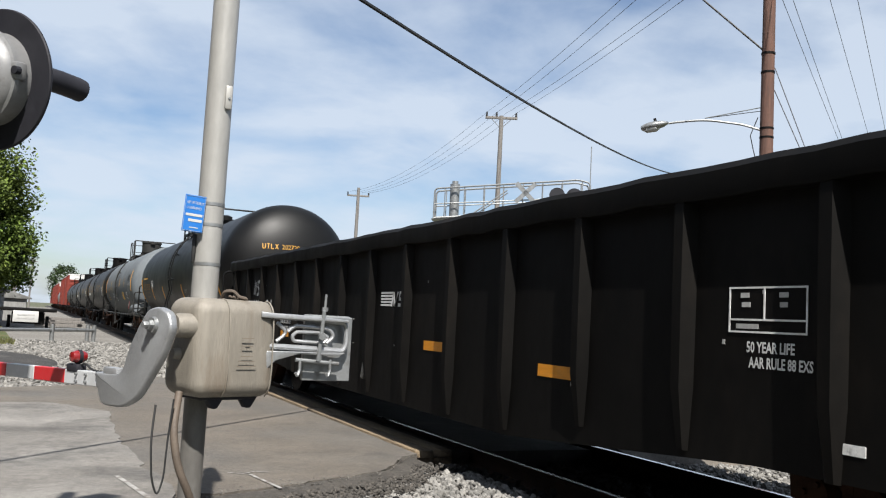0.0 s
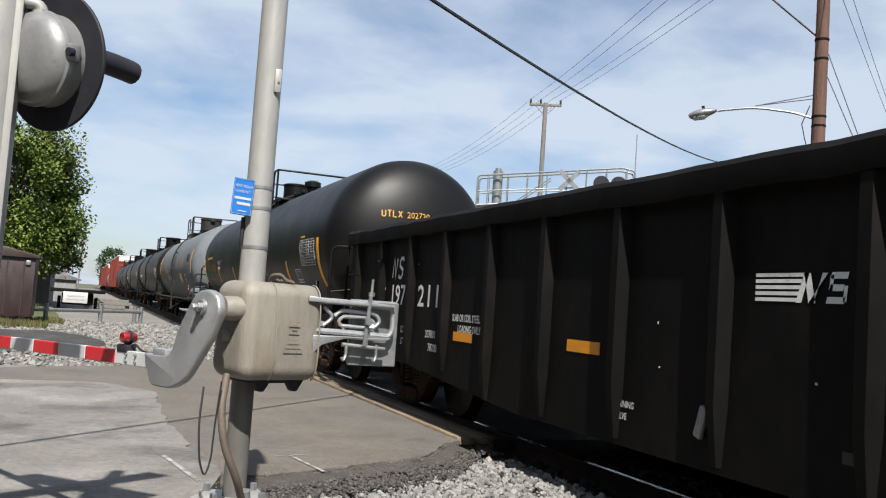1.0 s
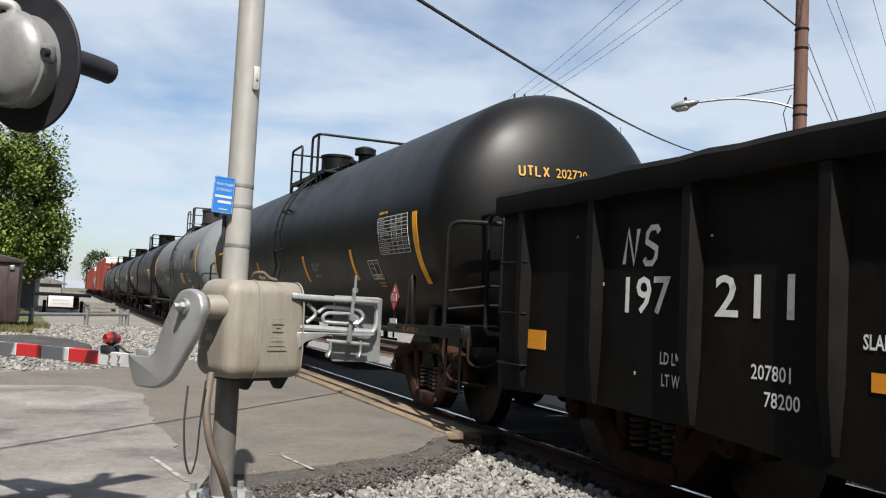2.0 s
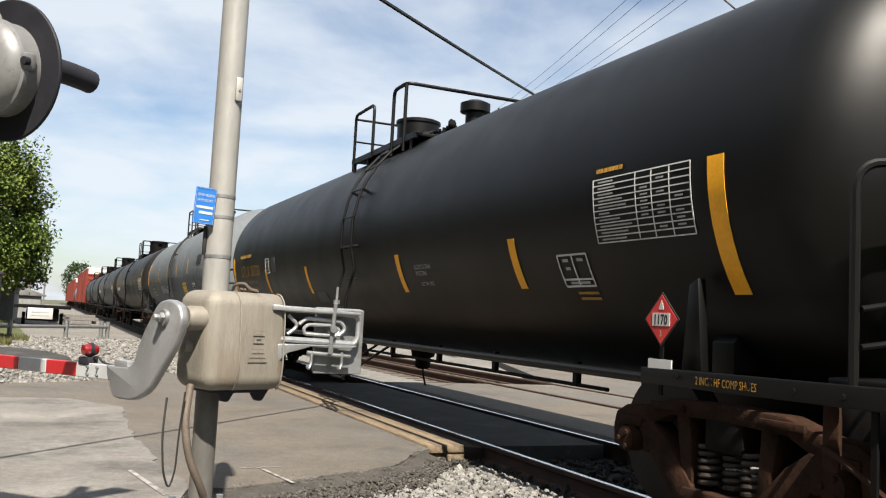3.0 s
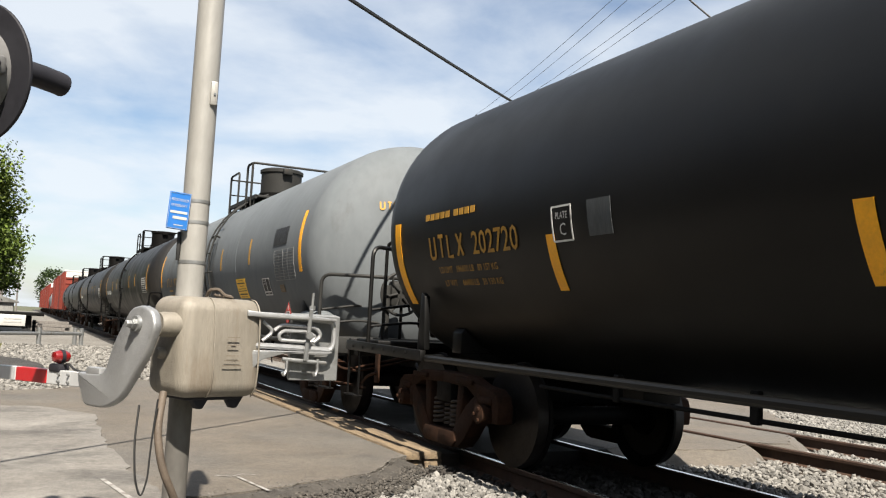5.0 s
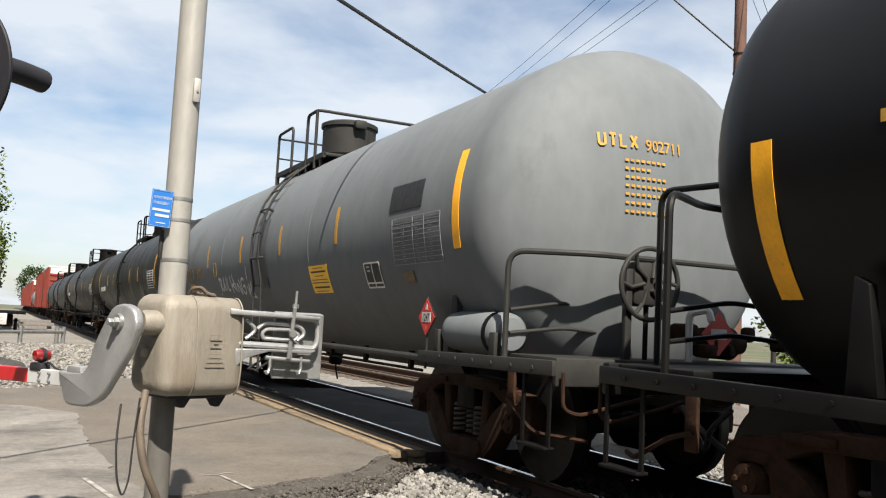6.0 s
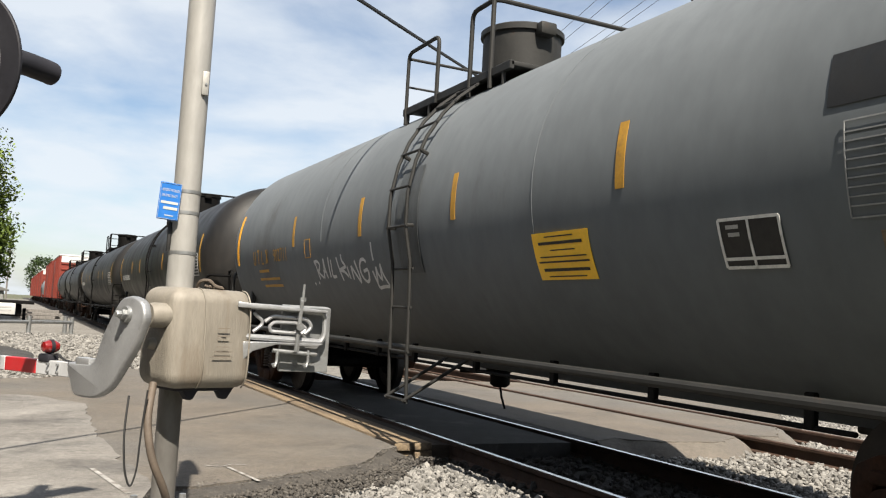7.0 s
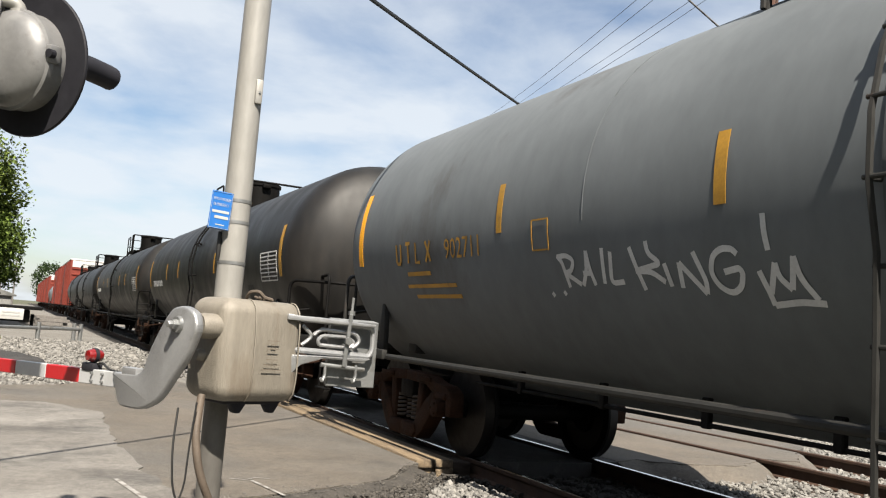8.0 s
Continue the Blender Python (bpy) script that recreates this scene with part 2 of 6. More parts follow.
    woodpole=material("brown_utility_pole", (0.0864, 0.0432, 0.0305), 0.85, vary=0.3, scale=5, stretch=(4, 4, 0.4), bump=0.6, bscale=20, spots=(0.0407, 0.0229, 0.0153), spot_scale=4),
    palepole=material("grey_utility_pole", (0.137, 0.127, 0.117), 0.85, vary=0.25, scale=5, stretch=(4, 4, 0.4), bump=0.5, bscale=20),
    bungalow=material("brown_cabinet_paint", (0.028, 0.0163, 0.0153), 0.5, vary=0.18, scale=3, stretch=(1, 1, 0.4)),
    shingle=material("weathered_shed_roof", (0.124, 0.124, 0.118), 0.9, vary=0.3, scale=3, bump=0.6, bscale=10),
    shedwall=material("grey_shed_boards", (0.186, 0.186, 0.18), 0.85, vary=0.25, scale=4, stretch=(3, 3, 0.5)),
    bark=material("bark", (0.0682, 0.0527, 0.0372), 0.9, vary=0.3, scale=8, bump=0.8, bscale=14, stretch=(3, 3, 0.6)),
    leaf=material("leaves", (0.062, 0.092, 0.016), 0.65, spec=0.15, vary=0.25, scale=0.8, island=0.5, second=(0.098, 0.128, 0.026), second_scale=0.35),
    leaf2=material("dark_leaves", (0.0258, 0.043, 0.0115), 0.65, spec=0.15, vary=0.25, scale=0.8, island=0.5),
    # for the added unseen walls that keep sky light off the train
    streetwall=material("shade_wall_dark_brown", (0.045, 0.036, 0.03), 0.85, vary=0.25, scale=0.6, spots=(0.03, 0.026, 0.022), spot_scale=0.5, bump=0.3, bscale=8),
    whiteroof=material("white_boxcar_roof", (0.434, 0.434, 0.422), 0.5, vary=0.1, scale=1),
)

# ---- mesh helpers ----


def thing(name, label, category, m=None, group="", kind=""):
    ob = new(name)
    ob.matrix_world = m or Matrix()
    return tagged(ob, label, category, group, kind)


def mesh_of(bm, name, mat, smooth=True, sharp=35):
    bmesh.ops.recalc_face_normals(bm, faces=bm.faces)
    if smooth:
        for f in bm.faces:
            f.smooth = True
        for e in bm.edges:
            if len(e.link_faces) == 2 and e.calc_face_angle(0) > radians(sharp):
                e.smooth = False
    me = bpy.data.meshes.new(name)
    bm.to_mesh(me)
    bm.free()
    for mm in (mat if isinstance(mat, (list, tuple)) else [mat]):
        me.materials.append(M[mm])
    return me


def part(name, bm, mat, parent=None, label="", smooth=True, m=None, sharp=35):
    """Links a bmesh as one mesh object under a thing or a part."""
    ob = new(name, mesh_of(bm, name, mat, smooth, sharp))
    if parent:
        ob.parent = parent
    if m:
        ob.matrix_basis = m
    return tagged(ob, label) if label else ob


def B():
    return bmesh.new()


def box(bm, c, s, rot=None, bev=0.0, seg=2):
    """A box of size s about c, its edges rounded by bev."""
    t = bmesh.new()
    bmesh.ops.create_cube(t, size=1.0, matrix=Matrix.Diagonal((*s, 1)))
    if bev:
        bmesh.ops.bevel(t, geom=t.edges[:], offset=bev, segments=seg, profile=0.5, affect="EDGES")
    mm = Matrix.Translation(c) @ (rot.to_4x4() if rot else Matrix())
    return merge(bm, t, mm)


def merge(bm, t, mm=None):
    if mm:
        bmesh.ops.transform(t, matrix=mm, verts=t.verts)
    me = bpy.data.meshes.new("tmp")
    t.to_mesh(me)
    t.free()
    bm.from_mesh(me)
    bpy.data.meshes.remove(me)
    return bm


def rod(bm, a, b, r, r2=None, n=10, caps=True):
    """A round bar from a to b."""
    a, b = Vector(a), Vector(b)
    d = b - a
    q = d.to_track_quat("Z", "Y").to_matrix().to_4x4()
    bmesh.ops.create_cone(bm, cap_ends=caps, segments=n, radius1=r, radius2=r if r2 is None else r2, depth=d.length, matrix=Matrix.Translation((a + b) / 2) @ q)
    return bm


def arcs(pts, r, n=5):
    """Rounds the corners of a line of points by r."""
    pts = [Vector(p) for p in pts]
    out = [pts[0]]
    for a, b, c in zip(pts, pts[1:], pts[2:]):
        u, v = (a - b), (c - b)
        k = min(r, u.length * 0.45, v.length * 0.45)
        p, q = b + u.normalized() * k, b + v.normalized() * k
        for i in range(n + 1):
            s = i / n
            out.append(p * (1 - s) ** 2 + b * 2 * s * (1 - s) + q * s * s)
    out.append(pts[-1])
    return out


def tube(bm, pts, r, n=8):
    """A bent pipe along points."""
    pts = [Vector(p) for p in pts]
    rings = []
    side = None
    for i, p in enumerate(pts):
        d = (pts[min(i + 1, len(pts) - 1)] - pts[max(i - 1, 0)]).normalized()
        if side is None:
            side = d.orthogonal().normalized()
        side = (side - d * side.dot(d)).normalized()
        up = d.cross(side)
        rings.append([bm.verts.new(p + (side * math.cos(a) + up * math.sin(a)) * r) for a in (math.tau * k / n for k in range(n))])
    for a, b in zip(rings, rings[1:]):
        for k in range(n):
            bm.faces.new((a[k], a[(k + 1) % n], b[(k + 1) % n], b[k]))
    bm.faces.new(rings[0][::-1])
    bm.faces.new(rings[-1])
    return bm


def spin(bm, profile, n=48, axis="y", m=None):
    """A turned body: profile of (along, radius)."""
    rings = []
    for h, r in profile:
        ring = []
        for k in range(n):
            a = math.tau * k / n
            c, s = math.cos(a) * r, math.sin(a) * r
            v = {"y": (c, h, s), "z": (c, s, h), "x": (h, c, s)}[axis]
            ring.append(bm.verts.new(m @ Vector(v) if m else v))
        rings.append(ring)
    for a, b in zip(rings, rings[1:]):
        for k in range(n):
            bm.faces.new((a[k], a[(k + 1) % n], b[(k + 1) % n], b[k]))
    bm.faces.new(rings[0])
    bm.faces.new(rings[-1][::-1])
    return bm


def prism(bm, poly, lo, hi, axis="x", bev=0.0):
    """A flat polygon given thickness between lo and hi along an axis. poly: (y, z) for x, (x, z) for y, (x, y) for z."""
    def at(p, h):
        return {"x": (h, p[0], p[1]), "y": (p[0], h, p[1]), "z": (p[0], p[1], h)}[axis]
    t = bmesh.new()
    lower = [t.verts.new(at(p, lo)) for p in poly]
    upper = [t.verts.new(at(p, hi)) for p in poly]
    t.faces.new(lower)
    t.faces.new(upper[::-1])
    for i in range(len(poly)):
        j = (i + 1) % len(poly)
        t.faces.new((lower[i], lower[j], upper[j], upper[i]))
    bmesh.ops.recalc_face_normals(t, faces=t.faces)
    if bev:
        bmesh.ops.bevel(t, geom=t.edges[:], offset=bev, segments=2, profile=0.5, affect="EDGES")
    return merge(bm, t)


def quad(bm, pts):
    bm.faces.new([bm.verts.new(p) for p in pts])
    return bm


def text_bm(words, height, where, bold=0.0, width=1.0, shear=0.0, space=1.0):
    """Letters of that height as a bmesh; where(a, b) lays a point of the writing, a along and b up, onto its surface."""
    cu = bpy.data.curves.new("words", "FONT")
    cu.body, cu.size, cu.offset, cu.shear, cu.space_character = words, height / 0.7, bold, shear, space
    cu.resolution_u = 2
    ob = bpy.data.objects.new("words", cu)
    scene.collection.objects.link(ob)
    me = ob.to_mesh()
    bm = bmesh.new()
    bm.from_mesh(me)
    ob.to_mesh_clear()
    bpy.data.objects.remove(ob)
    for v in bm.verts:
        v.co = where(v.co.x * width, v.co.y)
    return bm

# ---- ground, road and tracks ----
TRACK, TRACK2 = 4.928, 9.10
GAUGE = 0.7525


def sheet(name, poly, top, depth, mat, label, category):
    """A slab of ground with a given outline."""
    return tagged(part(name, prism(B(), poly, top - depth, top, "z"), mat, smooth=False), label, category, kind="structure")


def wavy(pts, step=0.25, amp=0.05, seed=1):
    """An outline with ragged edges."""
    rnd = random.Random(seed)
    out = []
    for a, b in zip(pts, pts[1:]):
        a, b = Vector(a), Vector(b)
        n = max(1, int((b - a).length / step))
        for i in range(n):
            p = a.lerp(b, i / n)
            out.append((p.x + rnd.uniform(-amp, amp), p.y + rnd.uniform(-amp, amp)))
    out.append(pts[-1])
    return out


def build_ground():
    bm = B()
    bmesh.ops.create_grid(bm, x_segments=40, y_segments=40, size=1500)
    part_ = part("ground", bm, "earth", smooth=False, m=pose(0, 900, -0.3))
    tagged(part_, "rough earth with weeds out to the horizon", "ground", kind="structure")
    # gravel yard along the track
    sheet("gravel_yard", [(-12, 2.0), (3.3, 2.0), (3.3, 260), (-1.5, 260), (-3.5, 40), (-12, 34)], -0.12, 0.16, "gravel", "pale crushed-stone yard beside the track", "gravel")
    sheet("gravel_far_side", [(6.3, -20), (14.2, -20), (15.6, 14), (17.5, 20), (11.6, 260), (6.3, 260)], -0.19, 0.1, "gravel", "pale ballast shoulder round the second track", "gravel")
    # bed under the cars, train shade included in its dark colour
    sheet("track_bed", [(3.1, -30), (6.6, -30), (6.6, 400), (3.1, 400)], -0.175, 0.1, "dark_gravel", "ballast under the main track, darkened for the train's shade", "ballast")
    # road: front edge broken, back edge at the yard
    front = wavy([(-9.0, 6.6), (0.9, 6.5), (1.25, 6.35), (1.6, 6.5), (2.2, 6.75), (2.8, 7.1), (3.2, 7.7), (3.49, 7.95)], 0.12, 0.03, 3)
    back = wavy([(3.49, 15.4), (2.0, 17.4), (0.6, 15.0), (-1.0, 14.0), (-9.0, 13.6)], 0.3, 0.07, 4)
    sheet("road", front + back, -0.02, 0.2, "asphalt", "worn beige-grey asphalt road up to the crossing", "road")
    pale = wavy([(-9.0, 3.0), (0.45, 3.0), (0.6, 4.6), (0.85, 5.6), (1.02, 6.5), (0.9, 7.45), (0.86, 9.0), (0.92, 11.3), (0.3, 12.3), (-9.0, 12.0)], 0.15, 0.04, 5)
    sheet("pale_pavement", pale, -0.012, 0.15, "concrete", "bleached, stained pavement of the road lane", "road")
    # asphalt between and beyond the tracks
    mid = [(6.0, 8.15)] + wavy([(6.35, 8.3), (6.8, 8.0), (7.6, 7.95), (8.22, 8.35)], 0.12, 0.04, 6) + [(8.22, 16.0), (6.0, 16.0)]
    sheet("middle_pavement", mid, -0.015, 0.24, "asphalt", "asphalt apron between the two tracks", "road")
    sheet("middle_pavement_2", wavy([(8.44, 8.5), (8.9, 8.3), (9.4, 8.75), (9.74, 9.1)], 0.12, 0.04, 8) + [(9.74, 16.0), (8.44, 16.0)], -0.012, 0.24, "asphalt", "asphalt infill between the second track's rails", "road")
    far = wavy([(9.96, 9.4), (10.6, 9.7), (11.3, 10.5), (12.4, 12.0), (14.6, 15.5), (17.5, 19.6), (60, 22.0)], 0.2, 0.06, 7) + [(60, 30.0), (14, 27.0), (9.96, 16.2)]
    sheet("far_road", far, -0.02, 0.24, "asphalt", "worn asphalt road beyond the crossing", "road")
    # crumbled slopes at the ends of the pavement between the tracks
    for k, edge in enumerate(([(6.0, 8.14), (6.35, 8.29), (6.8, 8.0), (7.6, 7.94), (8.22, 8.34)], [(8.44, 8.49), (8.9, 8.3), (9.4, 8.74), (9.74, 9.08)])):
        pts = wavy(edge, 0.12, 0.03, 51 + k)
        bm = B()
        rows = [[bm.verts.new((x + 0.03 * noise.noise((x * 3, j, k)), y + 0.03 - 0.085 * j + 0.05 * noise.noise((x * 2, j * 0.6, 7.0)), -0.017 - 0.19 * (j / 5) ** 1.4)) for j in range(6)] for x, y in pts]
        for a, b in zip(rows, rows[1:]):
            for j in range(5):
                bm.faces.new((a[j], a[j + 1], b[j + 1], b[j]))
        tagged(part("pavement_slope", bm, "asphalt"), "crumbled asphalt slope at the pavement's end", "road shoulder", kind="structure")
    # dark panels in the gauge of the main track
    sheet("gauge_panel", [(4.29, 8.05), (5.57, 8.05), (5.57, 15.6), (4.29, 15.6)], -0.02, 0.2, "dark_asphalt", "dark asphalt panel between the rails", "crossing panel")
    sheet("edge_panel", [(5.79, 8.1), (5.99, 8.15), (5.99, 15.8), (5.79, 15.8)], -0.018, 0.2, "dark_asphalt", "dark asphalt strip along the rail", "crossing panel")
    lip = wavy([(0.98, 6.05), (1.3, 6.32), (1.7, 6.5), (2.3, 6.78), (2.9, 7.15), (3.2, 7.6), (3.34, 7.8)], 0.1, 0.03, 21)
    slope = wavy([(3.44, 7.35), (3.1, 6.8), (2.6, 6.45), (2.0, 6.1), (1.5, 5.85), (0.98, 5.6)], 0.12, 0.08, 22)
    bm = B()
    rows = []
    for k in range(13):
        a, b = Vector(lip[k * (len(lip) - 1) // 12]), Vector(slope[(12 - k) * (len(slope) - 1) // 12])
        rows.append([bm.verts.new((*a.lerp(b, j / 6), -0.024 - 0.08 * (j / 6) ** 1.5 + 0.008 * noise.noise((k * 0.7, j * 0.9, 1.0)))) for j in range(7)])
    for p, q in zip(rows, rows[1:]):
        for j in range(6):
            bm.faces.new((p[j], p[j + 1], q[j + 1], q[j]))
    bmesh.ops.recalc_face_normals(bm, faces=bm.faces)
    tagged(part("road_shoulder", bm, "shoulder"), "dark crumbled asphalt shoulder sloping into the ballast", "road shoulder", kind="structure")
    # heap of old asphalt
    bm = B()
    bmesh.ops.create_uvsphere(bm, u_segments=40, v_segments=12, radius=1)
    for v in bm.verts:
        v.co = Vector((v.co.x * 1.9, v.co.y * 3.4, max(-0.1, v.co.z * 0.2)))
        v.co.z += noise.noise(v.co * 1.3) * 0.05
    tagged(part("asphalt_mound", bm, "dark_asphalt", m=pose(-1.3, 21.3, -0.12, 0, 0, 0)), "low mound of dark old asphalt on the gravel", "mound", kind="structure")
    sheet("lawn", [(15.8, -20), (80, -20), (80, 21.5), (17.8, 19.2), (15.6, 13.5)], -0.17, 0.1, "grass", "mown green verge beyond the second track", "grass")
    # plain dark walls out of view, added to block low sky light
    for name, c, d in (("wall_west", (-14.2, 33.0, 5.1), (0.4, 132.0, 11.0)), ("wall_south", (-4.0, -33.2, 2.6), (20.0, 0.4, 6.0))):
        tagged(part(name, box(B(), c, d, bev=0.03), "streetwall", smooth=False), "plain dark brown unseen wall added to block sky light", "wall", kind="structure")
    sheet("verge", [(-9, 27), (-1.7, 27), (-0.6, 33), (-2.0, 60), (-9, 60)], -0.1, 0.1, "grass", "weedy grass strip beside the gravel yard", "grass")


def stones(name, label, zone, count, lo, hi, mat, seed, keep=None):
    """Many broken stones scattered over a zone (x0, x1, y0, y1, z), joined into one object."""
    rnd = np.random.default_rng(seed)
    ico = bmesh.new()
    bmesh.ops.create_icosphere(ico, subdivisions=1, radius=1.0)
    bv = np.array([v.co[:] for v in ico.verts])
    bf = np.array([[v.index for v in f.verts] for f in ico.faces])
    ico.free()
    verts, faces = [], []
    k = 0
    x0, x1, y0, y1, z = zone
    while k < count:
        x, y = rnd.uniform(x0, x1), rnd.uniform(y0, y1)
        if keep and not keep(x, y):
            count -= 1
            continue
        s = rnd.uniform(lo, hi) * (1.5 if rnd.random() < 0.08 else 1)
        v = bv * (1 + rnd.uniform(-0.32, 0.32, (len(bv), 1))) * np.array([1, rnd.uniform(0.6, 1), rnd.uniform(0.5, 0.8)]) * s
        q = np.array(Euler(rnd.uniform(0, 6.28, 3)).to_matrix())
        q2 = v @ q.T
        q2[:, 2] = q2[:, 2] * 0.8
        verts.append(q2 + (x, y, z + s * rnd.uniform(0.0, 0.5)))
        faces.append(bf + k * len(bv))
        k += 1
    me = bpy.data.meshes.new(name)
    me.from_pydata(np.concatenate(verts).tolist(), [], np.concatenate(faces).tolist())
    me.materials.append(M[mat])
    return tagged(new(name, me), label, "ballast", kind="stuff")


def road_front(x):
    return np.interp(x, [0.9, 1.25, 1.6, 2.2, 2.8, 3.2, 3.5, 4.2], [6.0, 6.3, 6.42, 6.68, 7.0, 7.6, 7.95, 8.0])


def build_ballast():
    stones("ballast", "pale broken ballast stones at the road's edge", (0.5, 3.75, 3.6, 8.0, -0.1), 11000, 0.014, 0.033, "stone", 11,
           lambda x, y: y < min(7.35, road_front(x) - 0.36) + 0.14 * noise.noise((x * 3, y * 3, 0.5)) and not (x < 0.95 and y > 3 and x < 0.6 + (y - 4.6) * 0.2))
    stones("track_ballast", "ballast stones between the rails, darkened for the train's shade", (3.4, 6.3, 2.0, 8.0, -0.17), 3000, 0.02, 0.045, "dark_stone", 12)
    stones("side_ballast", "pale ballast stones beside the second track", (6.2, 14.0, 1.5, 8.6, -0.17), 17000, 0.018, 0.04, "stone", 13,
           lambda x, y: not (6.5 < x < 9.0 and y > 7.95))
    stones("far_ballast", "pale ballast stones beyond the second track", (9.9, 15.0, 8.0, 14.0, -0.17), 7500, 0.018, 0.042, "stone", 14,
           lambda x, y: y < 9.3 + (x - 9.9) * 1.05)
    stones("yard_gravel", "pale crushed stones of the gravel yard", (-2.5, 3.6, 14.5, 34.0, -0.115), 7500, 0.025, 0.06, "stone", 15,
           lambda x, y: not ((x + 1.3) ** 2 / 3.4 + (y - 21.3) ** 2 / 11 < 1) and y > 15.2 + max(0, x - 0.4) * 1.4)
    stones("edge_grit", "grey road grit crumbled along the asphalt's edge", (0.9, 3.6, 5.9, 8.2, -0.022), 3000, 0.004, 0.010, "grit", 16,
           lambda x, y: road_front(x) - 0.05 < y < road_front(x) + 0.4 * max(0.0, 0.4 + noise.noise((x * 4, y * 2, 3.0))))
    stones("shoulder_grit", "dark crumbled asphalt grit on the road's shoulder", (0.95, 3.7, 5.4, 8.1, -0.05), 9000, 0.006, 0.02, "darkgrit", 17,
           lambda x, y: road_front(x) - 0.62 < y < road_front(x) + 0.06 and (x < 3.3 or y < 7.5))


RAIL_PROFILE = [(-0.07, -0.172), (0.07, -0.172), (0.07, -0.158), (0.012, -0.14), (0.012, -0.045), (0.036, -0.035), (0.036, -0.006), (0.028, 0.0), (-0.028, 0.0), (-0.036, -0.006), (-0.036, -0.035), (-0.012, -0.045), (-0.012, -0.14), (-0.07, -0.158)]


def build_tracks():
    for cx, shine, word in ((TRACK, "railtop", "polished main-line"), (TRACK2, "rail", "rusty side-track")):
        for s in (-1, 1):
            ob = thing("rail", "%s steel rail with a worn head" % word, "rail", pose(cx + s * GAUGE, 0, 0), "rails", "structure")
            part("rail_body", prism(B(), RAIL_PROFILE, -30, 400, "y"), "rail", ob)
            bm = box(B(), (0, 185, 0.001), (0.05, 430, 0.004))
            part("rail_head", bm, shine, ob, "bright worn running surface" if shine == "railtop" else "")
        proto = None
        for k in range(-8, 60):
            y = k * 0.52 + (0.2 if cx == TRACK else 0.05)
            if 8.0 < y < 15.8:
                continue
            if proto is None:
                proto = tagged(part("tie", box(B(), (0, 0, 0), (2.6, 0.23, 0.17), bev=0.012, seg=1), "tie", m=pose(cx, y, -0.262)), "dark creosoted timber tie under the rails", "railway tie", "ties")
                continue
            copy_thing(proto, pose(cx, y, -0.262))
    # timber planks along the near rail
    for i, x in enumerate((3.58, 3.79)):
        for j, (y0, y1) in enumerate(((7.98 + 0.02 * i, 11.75), (11.77, 15.5))):
            bm = box(B(), (0, 0, 0), (0.198, y1 - y0, 0.075), bev=0.01)
            tagged(part("crossing_plank", bm, "timber", m=pose(x, (y0 + y1) / 2, -0.0325 + 0.003 * j)), "tan weathered crossing timber along the rail", "plank", "crossing planks")
    for i, x in enumerate((3.58, 3.79)):
        bm = box(B(), (0, 0, 0), (0.2, 7.3, 0.125), bev=0.012)
        tagged(part("sleeper_block", bm, "timber", m=pose(x + 0.015, 11.67, -0.135)), "sawn timber baulk under the crossing planks", "timber block", "timber blocks")
    bm = box(B(), (0, 0, 0), (0.2, 7.4, 0.15), bev=0.01)
    tagged(part("crossing_plank", bm, "tie", m=pose(4.01, 11.75, -0.1)), "dark crossing timber against the rail", "plank", "crossing planks")
    # painted survey marks
    bm = B()
    for a, b, w in (((1.66, 7.03), (1.76, 6.45), 0.03), ((1.5, 7.12), (1.62, 7.06), 0.013), ((1.62, 7.06), (1.72, 7.15), 0.013), ((1.72, 7.15), (1.82, 7.1), 0.013)):
        a, b = Vector(a), Vector(b)
        n = Vector((-(b - a).y, (b - a).x)).normalized() * w / 2
        quad(bm, [(*(a + n), -0.0135), (*(b + n), -0.0135), (*(b - n), -0.0135), (*(a - n), -0.0135)])
    tagged(part("road_mark", bm, "white_paint", smooth=False), "thin white sprayed survey mark on the asphalt", "road marking", kind="structure")
    bm = B()
    quad(bm, [(0.655, 7.06, -0.007), (0.69, 7.06, -0.007), (0.845, 6.15, -0.007), (0.805, 6.13, -0.007)])
    tagged(part("road_mark", bm, "white_paint", smooth=False), "worn white painted line on the pavement", "road marking", kind="structure")


build_ground()
build_tracks()

# ---- the gate beside the road ----
MX, MY = 0.66, 3.88


